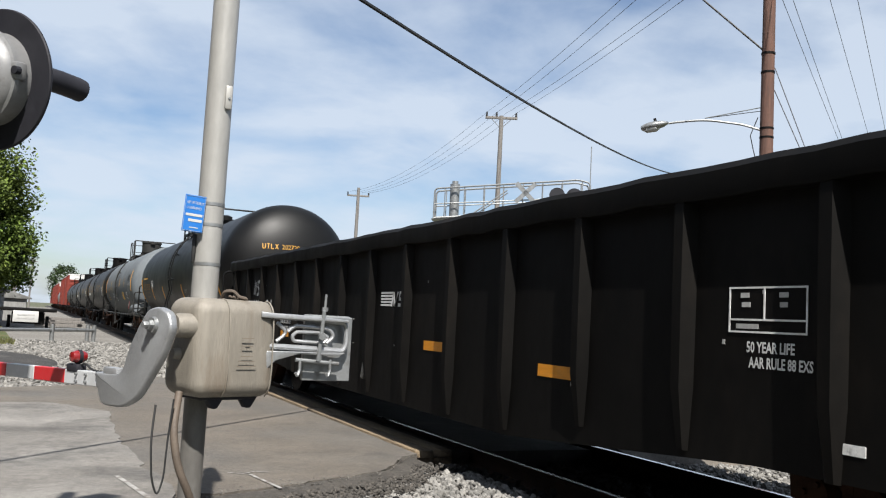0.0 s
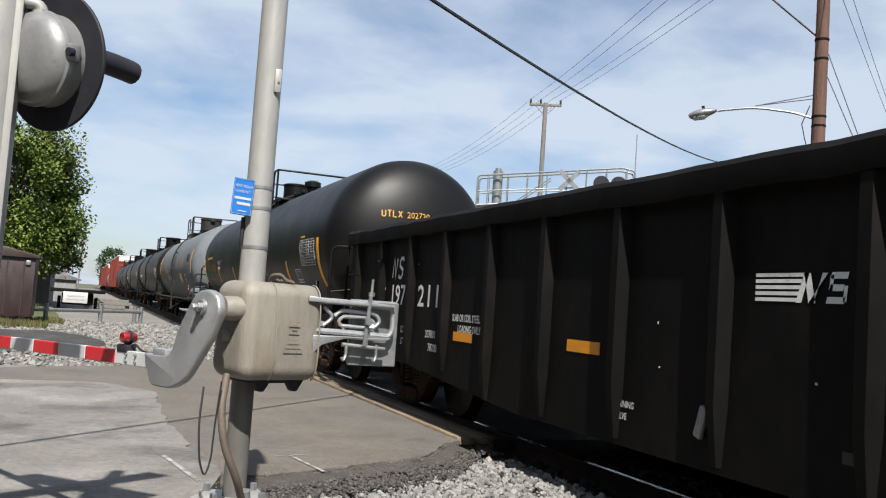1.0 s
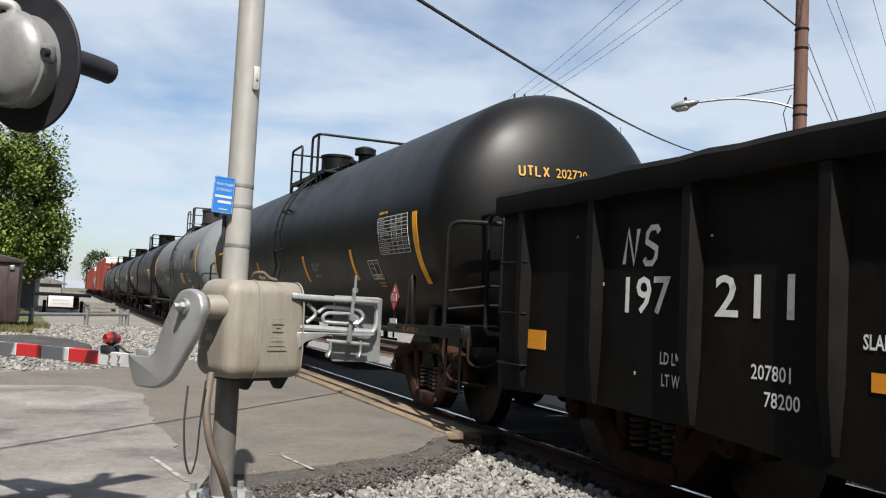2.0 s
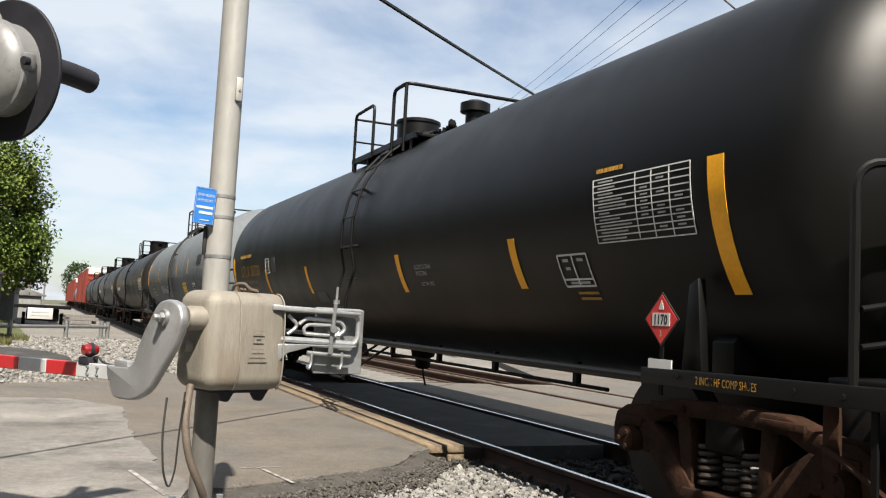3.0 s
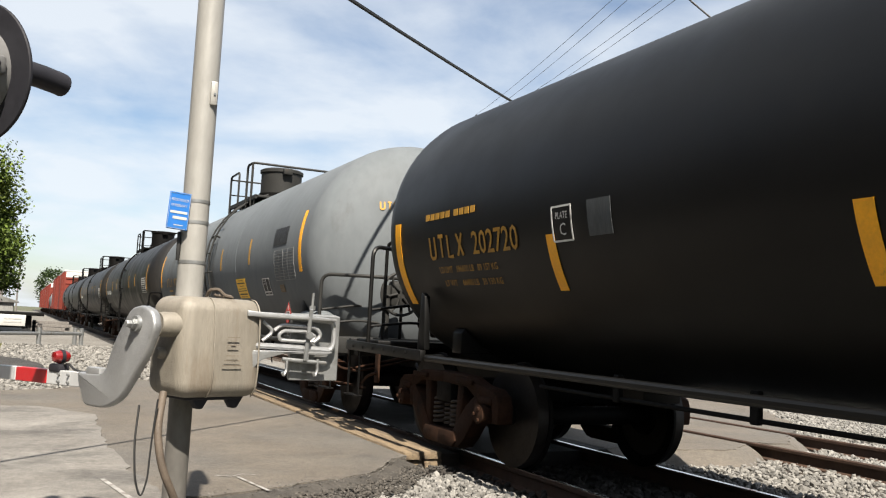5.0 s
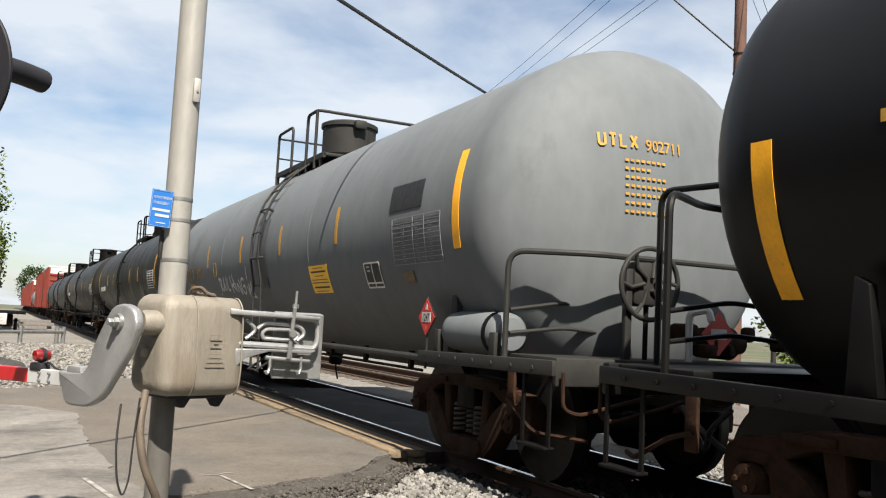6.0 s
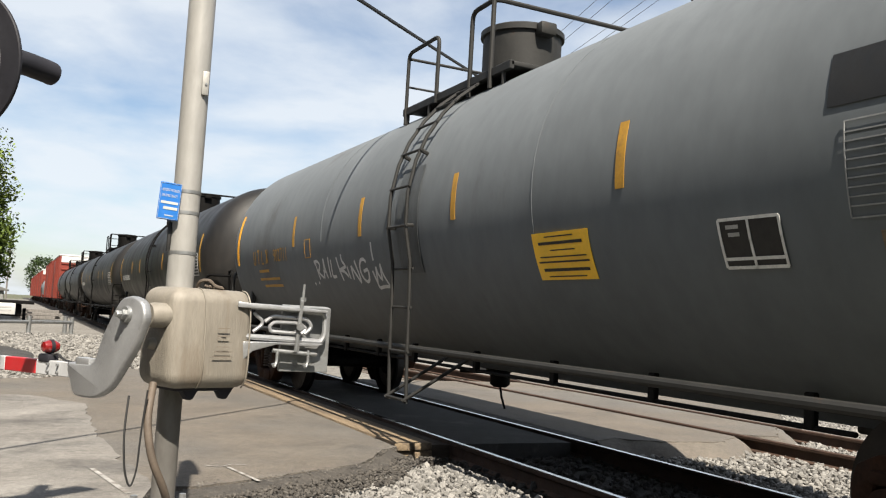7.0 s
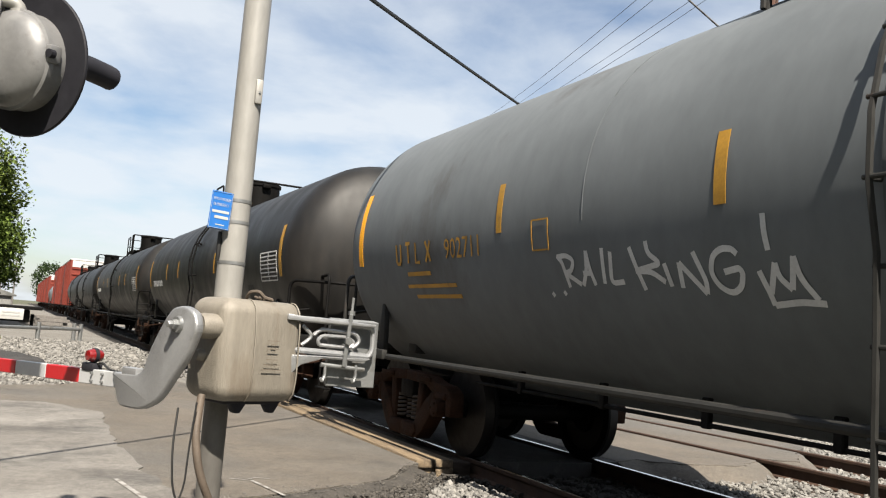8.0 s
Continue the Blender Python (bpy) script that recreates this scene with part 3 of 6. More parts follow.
def build_gate():
    """Crossing gate: mast, gear box, counterweight, arm lever and striped arm."""
    g = thing("crossing_gate", "silver crossing-gate mast with weathered gear box and lowered striped arm", "crossing gate", pose(MX + 0.018, MY + 0.045, -0.108))
    L = lambda x, y, z: Vector((x - MX, y - MY, z + 0.12))
    bm = rod(B(), L(MX, MY, 0.34), L(MX, MY, 0.95), 0.049, n=28)
    part("lower_pole", bm, "lowpole", g, "darker grey lower pipe")
    bm = rod(B(), L(MX, MY, 1.2), L(MX, MY, 4.2), 0.0565, n=32)
    part("mast_pipe", bm, "mast", g, "pale silver mast pipe")
    for z in (1.435, 1.605, 1.695):
        part("band_clamp", spin(B(), [(z - 0.007 + 0.12, 0.0585), (z + 0.007 + 0.12, 0.0585)], 28, "z"), "zinc", g)
    bm = box(B(), L(MX + 0.03, MY - 0.055, 2.165), (0.03, 0.02, 0.105), bev=0.006)
    cover = part("cover_plate", bm, "mast", g, "small oval cover plate on the mast")
    part("screw", rod(B(), L(MX + 0.032, MY - 0.064, 2.16), L(MX + 0.032, MY - 0.07, 2.16), 0.005), "zinc", cover)
    # base casting on its footing
    bm = box(B(), L(MX, MY, 0.1), (0.34, 0.34, 0.5), bev=0.03)
    base = part("base_casting", bm, "mast", g, "grey cast base box with bolts")
    part("flange", box(B(), L(MX, MY, 0.36), (0.26, 0.26, 0.03), bev=0.008), "mast", base)
    for sx in (-0.1, 0.1):
        for sy in (-0.1, 0.1):
            part("bolt", rod(B(), L(MX + sx, MY + sy, 0.37), L(MX + sx, MY + sy, 0.405), 0.016, n=6), "zinc", base)
    part("footing", box(B(), L(MX, MY, -0.13), (0.55, 0.55, 0.12), bev=0.02), "concrete", g, "concrete footing")
    # unseen flasher discs and bar, added high on the mast for their shadow
    for s in (-1, 1):
        m = Matrix.Translation(L(MX + 0.12 * s, MY + 0.34 * s, 3.5))
        part("flasher_disc", spin(B(), [(-0.01, 0.25), (0.01, 0.25)], 32, "x", m), "sigblack", g, "unseen black signal disc added to cast a shadow")
    part("flasher_bar", rod(B(), L(MX - 0.12, MY - 0.35, 3.5), L(MX + 0.12, MY + 0.35, 3.5), 0.03), "mast", g)
    # gear box: a rounded casting with a bulged front cover
    cx, cy, cz = 0.735, 3.79, 1.085
    rot = Euler((0, 0, radians(20))).to_matrix()
    t = B()
    box(t, (0, 0, 0), (0.385, 0.28, 0.405), bev=0.06, seg=6)
    for v in t.verts:
        v.co.y *= 1 - 0.10 * max(0, v.co.z / 0.2) * (v.co.y < 0)
        v.co.x *= 1 + 0.03 * (v.co.y > 0)
    mm = Matrix.Translation(L(cx, cy, cz)) @ rot.to_4x4()
    gb = part("gear_box", merge(B(), t, mm), "box", g, "weathered beige-grey cast gear box", sharp=60)

    def on(x, y, z):
        return mm @ Vector((x, y, z))
    # seams and raised ribs of the cover
    for x in (-0.055, 0.155):
        pts = [on(x, -0.07, 0.203), on(x, -0.10, 0.2), on(x, -0.132, 0.17), on(x, -0.146, 0.1), on(x, -0.151, -0.1), on(x, -0.14, -0.17), on(x, -0.11, -0.2)]
        part("cover_seam", tube(B(), arcs(pts, 0.03), 0.0032, 6), "box", gb)
    # raised lettering plates: unreadable, plain bars
    bm = B()
    for z, w in ((0.045, 0.055), (0.03, 0.02), (0.012, 0.05), (-0.03, 0.055), (-0.05, 0.075), (-0.07, 0.09)):
        box(bm, on(0.03, -0.1505, z), (w, 0.003, 0.003), rot)
    part("cast_lettering", bm, "castline", gb, "worn cast lettering lines")
    # latch and chain on top
    pts = [on(-0.02, 0.0, 0.205), on(-0.03, -0.03, 0.235), on(0.0, -0.06, 0.24), on(0.02, -0.07, 0.215), on(0.05, -0.08, 0.21)]
    part("latch_chain", tube(B(), arcs(pts, 0.02), 0.007, 6), "hose", gb, "rusty hasp and chain")
    bm = B()
    for k in range(5):
        p = on(-0.01 + 0.016 * k, -0.055 - 0.004 * k, 0.214 - 0.002 * k)
        box(bm, p, (0.018, 0.012, 0.01), Euler((k, 0.4, k * 0.7)).to_matrix(), bev=0.003, seg=1)
    part("padlock", bm, "hose", gb, "rusty padlock")
    for x in (-0.06, 0.1):
        t = B()
        prism(t, [(-0.045, 0), (0.045, 0), (0.012, -0.05), (-0.012, -0.05)], -0.02, 0.02, "y", bev=0.006)
        part("foot_lug", merge(B(), t, mm @ Matrix.Translation((x, -0.06, -0.2))), "sigblack", gb)
    part("underside", merge(B(), box(B(), (0, 0.01, -0.2), (0.27, 0.19, 0.03), bev=0.01), mm), "sigblack", gb, "dark underside plate")
    # shaft boss on the lever side
    part("shaft_boss", merge(B(), spin(B(), [(-0.26, 0.045), (-0.24, 0.05), (-0.1, 0.05)], 28, "x", Matrix.Translation((0, -0.06, 0.085))), mm), "box", gb)
    part("side_plug", merge(B(), spin(B(), [(-0.225, 0.018), (-0.21, 0.024), (-0.1, 0.024)], 20, "x", Matrix.Translation((0, 0.0, -0.03))), mm), "box", gb)
    # lever: a thick curved plate from the shaft down to the arm
    turn = Euler((0, 0, radians(26))).to_matrix().to_4x4()
    lm = Matrix.Translation(L(0.4635, 3.64, 1.168)) @ turn
    la = lm @ Matrix.Translation((0, 0.41, -0.247)) @ pose(0, 0, 0, -1.4)
    poly = [(0.42, -0.212), (0.352, -0.346), (0.19, -0.343), (0.092, -0.3), (-0.06, -0.122), (-0.115, -0.01), (-0.09, 0.052), (-0.02, 0.075), (0.05, 0.062), (0.09, 0.02), (0.166, -0.091), (0.205, -0.19), (0.23, -0.208), (0.364, -0.214)]
    lever = part("arm_lever", merge(B(), prism(B(), arcs2(poly, 0.04), -0.035, 0.005, "x", bev=0.011), lm), "alu", g, "dull silver cast lever", sharp=50)
    part("pivot_washer", merge(B(), spin(B(), [(-0.048, 0.03), (-0.034, 0.034)], 24, "x"), lm), "zinc", lever)
    part("pivot_bolt", merge(B(), spin(B(), [(-0.085, 0.012), (-0.08, 0.015), (-0.066, 0.015), (-0.065, 0.021), (-0.045, 0.021)], 6, "x"), lm), "zinc", lever)
    part("clip", merge(B(), box(B(), (-0.01, 0.3, -0.203), (0.045, 0.1, 0.03), bev=0.005), lm), "alu", lever)
    # striped arm, running out over the lane
    arm = part("arm_core", merge(B(), box(B(), (0, 1.5, 0), (0.03, 3.2, 0.054), bev=0.006), la), "whitetape", g, "lowered striped barrier arm")
    for k in range(10):
        part("stripe", merge(B(), box(B(), (0, 0.14 + 0.28 * k, 0), (0.038, 0.278, 0.062), bev=0.003, seg=1), la), "redtape" if k % 2 else "whitetape", arm, "red reflective stripe" if k % 2 else "")
    for y in (0.09, 0.17):
        for z in (-0.016, 0.016):
            part("arm_bolt", merge(B(), rod(B(), (-0.03, y, z), (-0.018, y, z), 0.006, n=6), la), "zinc", arm)
    # arm lamp with its lead
    lp = lm @ Matrix.Translation((0, -0.115, 0.012))
    lamp = part("arm_lamp", merge(B(), box(B(), (0, 0.74, -0.225), (0.05, 0.09, 0.035), bev=0.008), lp), "sigblack", g, "red warning lamp on the arm")
    part("lens", merge(B(), spin(B(), [(-0.034, 0.012), (-0.032, 0.021), (-0.012, 0.029), (0.012, 0.029), (0.032, 0.021), (0.034, 0.012)], 20, "x", Matrix.Translation((0, 0.73, -0.176))), lp), "redlens", lamp, "red lens")
    part("lens_band", merge(B(), spin(B(), [(-0.008, 0.031), (0.008, 0.031)], 20, "x", Matrix.Translation((0, 0.73, -0.176))), lp), "sigblack", lamp)
    part("lead", merge(B(), tube(B(), arcs([(0, 0.7, -0.21), (0, 0.66, -0.2), (0, 0.62, -0.222), (0, 0.57, -0.228), (0, 0.45, -0.23)], 0.05), 0.005, 6), lp), "cable", lamp)
    # counterweight frame on the other side
    cm = Matrix.Translation(L(0.93, 3.73, 1.1)) @ Euler((0, 0, radians(4))).to_matrix().to_4x4()
    wf = B()
    for pts, r in (([(-0.05, 0, 0.128), (0.1, 0, 0.127), (0.33, 0, 0.115), (0.345, 0, 0.09), (0.345, 0, 0.02), (0.33, 0, -0.012), (0.15, 0, -0.005), (-0.05, 0, -0.0)], 0.013),
                   ([(0.02, 0, 0.1), (0.07, 0, 0.06), (0.02, 0, 0.02)], 0.008), ([(0.07, 0, 0.065), (0.1, 0, 0.092), (0.26, 0, 0.085), (0.285, 0, 0.05), (0.25, 0, 0.02)], 0.009),
                   ([(0.1, 0, 0.025), (0.24, 0, 0.02), (0.26, 0, 0.045), (0.22, 0, 0.065), (0.11, 0, 0.065), (0.09, 0, 0.045), (0.1, 0, 0.025)], 0.008)):
        tube(wf, arcs(pts, 0.03), r, 8)
    prism(wf, [(-0.06, -0.02), (0.34, -0.02), (0.3, -0.035), (0.12, -0.03), (0.02, -0.06), (-0.06, -0.14)], -0.02, 0.02, "y", bev=0.006)
    prism(wf, [(-0.06, 0.145), (0.0, 0.14), (0.34, 0.127), (0.34, 0.115), (-0.06, 0.12)], -0.035, 0.03, "y", bev=0.004)
    frame_ = part("weight_frame", merge(B(), wf, cm), "alu", g, "cast counterweight frame")
    for i in range(4):
        part("weight_plate", merge(B(), box(B(), (0.275 + 0.004 * i, 0.05 + 0.019 * i, -0.005 + 0.002 * i), (0.225, 0.017, 0.285), Euler((0, 0, radians(2 * i))).to_matrix(), bev=0.003, seg=1), cm), "zinc", frame_, "grey steel counterweight plate")
    part("clamp_bar", merge(B(), box(B(), (0.213, -0.03, 0.052), (0.016, 0.012, 0.225), Euler((0, radians(4), 0)).to_matrix(), bev=0.003, seg=1), cm), "zinc", frame_)
    part("clamp_rod", merge(B(), rod(B(), (0.222, -0.012, -0.06), (0.232, -0.012, 0.235), 0.006), cm), "zinc", frame_)
    part("clamp_nut", merge(B(), rod(B(), (0.23, -0.012, 0.16), (0.23, -0.012, 0.178), 0.014, n=6), cm), "zinc", frame_)
    part("clamp_nut", merge(B(), rod(B(), (0.212, -0.036, 0.05), (0.212, -0.05, 0.05), 0.017, n=6), cm), "zinc", frame_)
    part("lower_bar", merge(B(), rod(B(), (0.11, -0.01, -0.055), (0.31, -0.01, -0.068), 0.009), cm), "zinc", frame_)
    for x in (0.13, 0.27):
        part("hook_bolt", merge(B(), tube(B(), arcs([(x, -0.012, -0.05), (x, -0.014, -0.1), (x - 0.012, -0.02, -0.125), (x - 0.02, -0.02, -0.11)], 0.01), 0.007, 6), cm), "zinc", frame_)
    # wiring
    pts = [L(0.56, 3.7, 0.9), L(0.535, 3.62, 0.76), L(0.56, 3.6, 0.62), L(0.62, 3.62, 0.5), L(0.66, 3.7, 0.4), L(0.7, 3.75, 0.36)]
    part("conduit_hose", tube(B(), arcs(pts, 0.12, 8), 0.0155, 12), "hose", g, "brown flexible conduit")
    part("hose_fitting", rod(B(), L(0.685, 3.73, 0.355), L(0.672, 3.715, 0.43), 0.024, n=14), "zinc", g)
    pts = [L(0.46, 3.6, 0.86), L(0.45, 3.58, 0.72), L(0.462, 3.57, 0.58), L(0.487, 3.57, 0.51), L(0.508, 3.58, 0.58), L(0.515, 3.6, 0.72), L(0.53, 3.62, 0.88)]
    part("hanging_wire", tube(B(), arcs(pts, 0.08, 8), 0.0042, 6), "cable", g, "thin black looped wire")
    # blue notice
    sm = Matrix.Translation(L(0.580, 3.81, 1.642)) @ Euler((0, 0, radians(8))).to_matrix().to_4x4() @ pose(0, 0, 0, 0, 3, 0) @ Matrix.Diagonal((0.76, 1, 0.96, 1))
    sign = part("notice_plate", merge(B(), box(B(), (0, 0, 0), (0.118, 0.004, 0.163), bev=0.0018, seg=1), sm), "bluesign", g, "small blue notice plate with white lines")
    part("notice_rim", merge(B(), tube(B(), [(-0.055, -0.003, -0.077), (0.055, -0.003, -0.077), (0.055, -0.003, 0.077), (-0.055, -0.003, 0.077), (-0.055, -0.003, -0.077)], 0.0008, 4), sm), "white", sign)
    for i, words in enumerate(("REPORT PROBLEM", "OR EMERGENCY")):
        part("notice_words", text_bm(words, 0.0115, lambda a, b, i=i: sm @ Vector((-0.047 + a * 0.72, -0.0032, 0.043 - 0.024 * i + b))), "white", sign, smooth=False)
    bm = B()
    for z, x0, x1, h in ((-0.006, -0.047, 0.047, 0.011), (-0.03, -0.03, 0.047, 0.012), (-0.062, -0.02, 0.03, 0.004)):
        box(bm, ((x0 + x1) / 2, -0.0026, z), (x1 - x0, 0.0015, h))
    part("notice_bars", merge(B(), bm, sm), "white", sign, smooth=False)
    part("sign_bracket", rod(B(), L(0.6, 3.87, 1.62), L(0.64, 3.9, 1.62), 0.012), "cable", sign)
    part("sign_strap", tube(B(), [L(0.6, 3.87, 1.56), L(0.598, 3.86, 1.5), L(0.6, 3.87, 1.44)], 0.009, 6), "cable", sign)


def arcs2(poly, r=0.05, n=4):
    """A closed outline with rounded corners."""
    pts = [Vector((p[0], p[1], 0)) for p in poly]
    out = []
    k = len(pts)
    for i in range(k):
        a, b, c = pts[i - 1], pts[i], pts[(i + 1) % k]
        u, v = a - b, c - b
        d = min(r, u.length * 0.4, v.length * 0.4)
        p, q = b + u.normalized() * d, b + v.normalized() * d
        for j in range(n + 1):
            s = j / n
            w = p * (1 - s) ** 2 + b * 2 * s * (1 - s) + q * s * s
            out.append((w.x, w.y))
    return out


def build_signal():
    """Flashing-light signal on its own mast: seen from behind and below."""
    g = thing("crossing_signal", "silver signal mast with a black-backed flashing light", "crossing signal", pose(-0.335, 3.34, -0.12))
    L = lambda x, y, z: Vector((x + 0.335, y - 3.34, z + 0.12))
    part("mast_pipe", rod(B(), L(-0.335, 3.34, -0.1), L(-0.335, 3.34, 3.2), 0.085, n=32), "mast", g)
    part("mast_strip", box(B(), L(-0.272, 3.29, 1.6), (0.03, 0.03, 3.3), bev=0.006), "mast", g, "pale cover strip up the mast")
    part("mast_foot", box(B(), L(-0.335, 3.34, -0.06), (0.36, 0.36, 0.18), bev=0.03), "mast", g)
    m = Matrix.Translation(L(-0.158, 3.36, 1.992)) @ Euler((radians(6), radians(4), radians(-47))).to_matrix().to_4x4()
    head = part("background_disc", merge(B(), spin(B(), [(-0.004, 0.237), (0.0, 0.24), (0.006, 0.24), (0.012, 0.235)], 56, "y"), m), "sigblack", g, "round black background disc")
    part("housing", merge(B(), spin(B(), [(-0.128, 0.02), (-0.125, 0.07), (-0.113, 0.118), (-0.094, 0.147), (-0.078, 0.154), (-0.073, 0.163), (-0.056, 0.163), (-0.05, 0.155), (-0.004, 0.158)], 48, "y"), m), "sighouse", head, "domed grey lamp housing")
    part("hinge_lug", merge(B(), box(B(), (0.155, -0.055, 0.02), (0.03, 0.05, 0.06), bev=0.01), m), "sighouse", head)
    part("lug_hole", merge(B(), rod(B(), (0.168, -0.085, 0.02), (0.168, -0.065, 0.02), 0.014), m), "sigblack", head)
    part("latch", merge(B(), box(B(), (-0.11, -0.1, -0.1), (0.02, 0.03, 0.03), bev=0.005), m), "sighouse", head)
    # hood on the front of the disc: an open half-tube
    bm = B()
    n = 18
    rows = []
    for y, r, droop in ((0.01, 0.1, 0), (0.05, 0.098, 0.002), (0.09, 0.09, 0.004)):
        rows.append([[bm.verts.new((rr * math.cos(a), y * (1.0 if math.sin(a) > -0.2 else 0.55), rr * math.sin(a) - droop)) for rr in (r, r - 0.004)] for a in (radians(-25 + 230 * k / n) for k in range(n + 1))])
    for a, b in zip(rows, rows[1:]):
        for k in range(n):
            for s in (0, 1):
                bm.faces.new((a[k][s], a[k + 1][s], b[k + 1][s], b[k][s]))
    for k in range(n):
        bm.faces.new((rows[-1][k][0], rows[-1][k + 1][0], rows[-1][k + 1][1], rows[-1][k][1]))
    part("hood", merge(B(), bm, m), "sigblack", head, "black visor hood")
    part("visor_tongue", merge(B(), tube(B(), [(0, 0.0, 0.045), (0, 0.12, 0.045), (0, 0.26, 0.035), (0, 0.34, 0.025), (0, 0.365, 0.02)], 0.043, 14), m), "sigblack", head, "long black visor")
    part("lens", merge(B(), spin(B(), [(0.012, 0.1), (0.02, 0.098), (0.03, 0.06)], 32, "y"), m), "redlens", head, "red lens")
    pts = [L(-0.335, 3.34, 2.17), L(-0.26, 3.3, 2.165), L(-0.205, 3.3, 2.16), L(-0.2, 3.3, 2.09)]
    part("crossarm", tube(B(), arcs(pts, 0.05), 0.021, 14), "mast", g, "bent pipe bracket")
    for s in (-1, 1):
        part("crossbuck_board", box(B(), L(-0.5, 3.22 - 0.012 * s, 3.5), (1.22, 0.01, 0.23), Euler((0, radians(45 * s), 0)).to_matrix(), bev=0.003, seg=1), "white", g, "white crossing board")
    part("board_bracket", rod(B(), L(-0.335, 3.28, 3.15), L(-0.5, 3.22, 3.5), 0.02), "mast", g)
    part("mast_top", rod(B(), L(-0.335, 3.34, 3.19), L(-0.335, 3.34, 3.9), 0.05, n=20), "mast", g)
    part("arm_socket", rod(B(), L(-0.205, 3.3, 2.14), L(-0.2, 3.3, 2.06), 0.028, n=16), "mast", g)


build_gate()
build_signal()

# ---- the train ----
SPEED = 5.13
R, ZC = 1.42, 2.26


def tank_size(r, z):
    """Sets the shell's radius and the height of its axis for the car now built."""
    global R, ZC
    R, ZC = r, z


def side(y, z, off=0.0):
    """A point on the near side of a tank, off metres above its skin."""
    r, zc = R, ZC
    s = max(-1, min(1, (z - zc) / r))
    return Vector((-(r + off) * math.sqrt(1 - s * s), y, zc + (r + off) * s))


def on_tank(y0, z0, off=0.009):
    """Lays writing on a tank: reading along -y, up round the shell."""
    r, zc = R, ZC
    a0 = math.asin((z0 - zc) / r)
    return lambda a, b: Vector((-(r + off) * math.cos(a0 + b / r), y0 - a, zc + (r + off) * math.sin(a0 + b / r)))


def on_flat(x, y0, z0):
    return lambda a, b: Vector((x, y0 - a, z0 + b))


def patch(y0, y1, z0, z1, off=0.006, slant=0.0, n=8):
    """A thin curved panel on a tank's near side, 3 mm thick."""
    bm = B()
    rows = []
    for i in range(n + 1):
        z = z0 + (z1 - z0) * i / n
        sh = slant * (i / n - 0.5)
        rows.append([bm.verts.new(side(y, z, o)) for y, o in ((y0 + sh, off), (y1 + sh, off), (y1 + sh, off - 0.003), (y0 + sh, off - 0.003))])
    for a, b in zip(rows, rows[1:]):
        for k in range(4):
            bm.faces.new((a[k], a[(k + 1) % 4], b[(k + 1) % 4], b[k]))
    bm.faces.new(rows[0])
    bm.faces.new(rows[-1][::-1])
    return bm


def ruled(name, c, y0, y1, z0, z1, rows=(), cols=(), w=0.008, off=0.008, mat="letter"):
    """A ruled table on a tank's side: outline, rows and columns, each line a part."""
    root = None
    lines = [(y0, y1, z - w / 2, z + w / 2, 1) for z in (z0, z1, *rows)] + [(y - w / 2, y + w / 2, z0, z1, 8) for y in (y0, y1, *cols)]
    for k, (a, b, d, e, n) in enumerate(lines):
        lift = off if k < 2 + len(rows) else off + 0.001
        ob = part("rule_line" if root else name, patch(a, b, d, e, lift, n=n), mat, root or c, smooth=False)
        root = root or ob
    return root


def bars(cells, off=0.008):
    """Unreadable writing as plain bars: (y0, y1, z, height)."""
    bm = B()
    for y0, y1, z, h in cells:
        merge(bm, patch(y0, y1, z - h / 2, z + h / 2, off, n=1))
    return bm


WHEEL = [(-0.03, 0.06), (-0.03, 0.16), (0.0, 0.19), (0.005, 0.36), (-0.03, 0.4), (-0.04, 0.455), (0.06, 0.462), (0.068, 0.487), (0.095, 0.487), (0.1, 0.46), (0.1, 0.4), (0.05, 0.37), (0.045, 0.2), (0.1, 0.17), (0.1, 0.06)]
SETS = []


def wheel_mesh():
    bm = B()
    spin(bm, WHEEL, 40, "x")
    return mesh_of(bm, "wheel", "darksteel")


def rim_mesh():
    bm = B()
    spin(bm, [(-0.042, 0.43), (-0.043, 0.4625), (0.058, 0.468), (0.06, 0.43)], 40, "x")
    return mesh_of(bm, "tread", "wheelrim")


WHEEL_ME, RIM_ME = wheel_mesh(), rim_mesh()


def cap_mesh():
    bm = B()
    spin(bm, [(-0.06, 0.05), (-0.05, 0.085), (0.06, 0.09)], 20, "x")
    for k in range(3):
        a = math.tau * k / 3
        rod(bm, (-0.075, 0.055 * math.cos(a), 0.055 * math.sin(a)), (-0.05, 0.055 * math.cos(a), 0.055 * math.sin(a)), 0.018, n=6)
    return mesh_of(bm, "bearing_cap", "truck")


CAP_ME = cap_mesh()


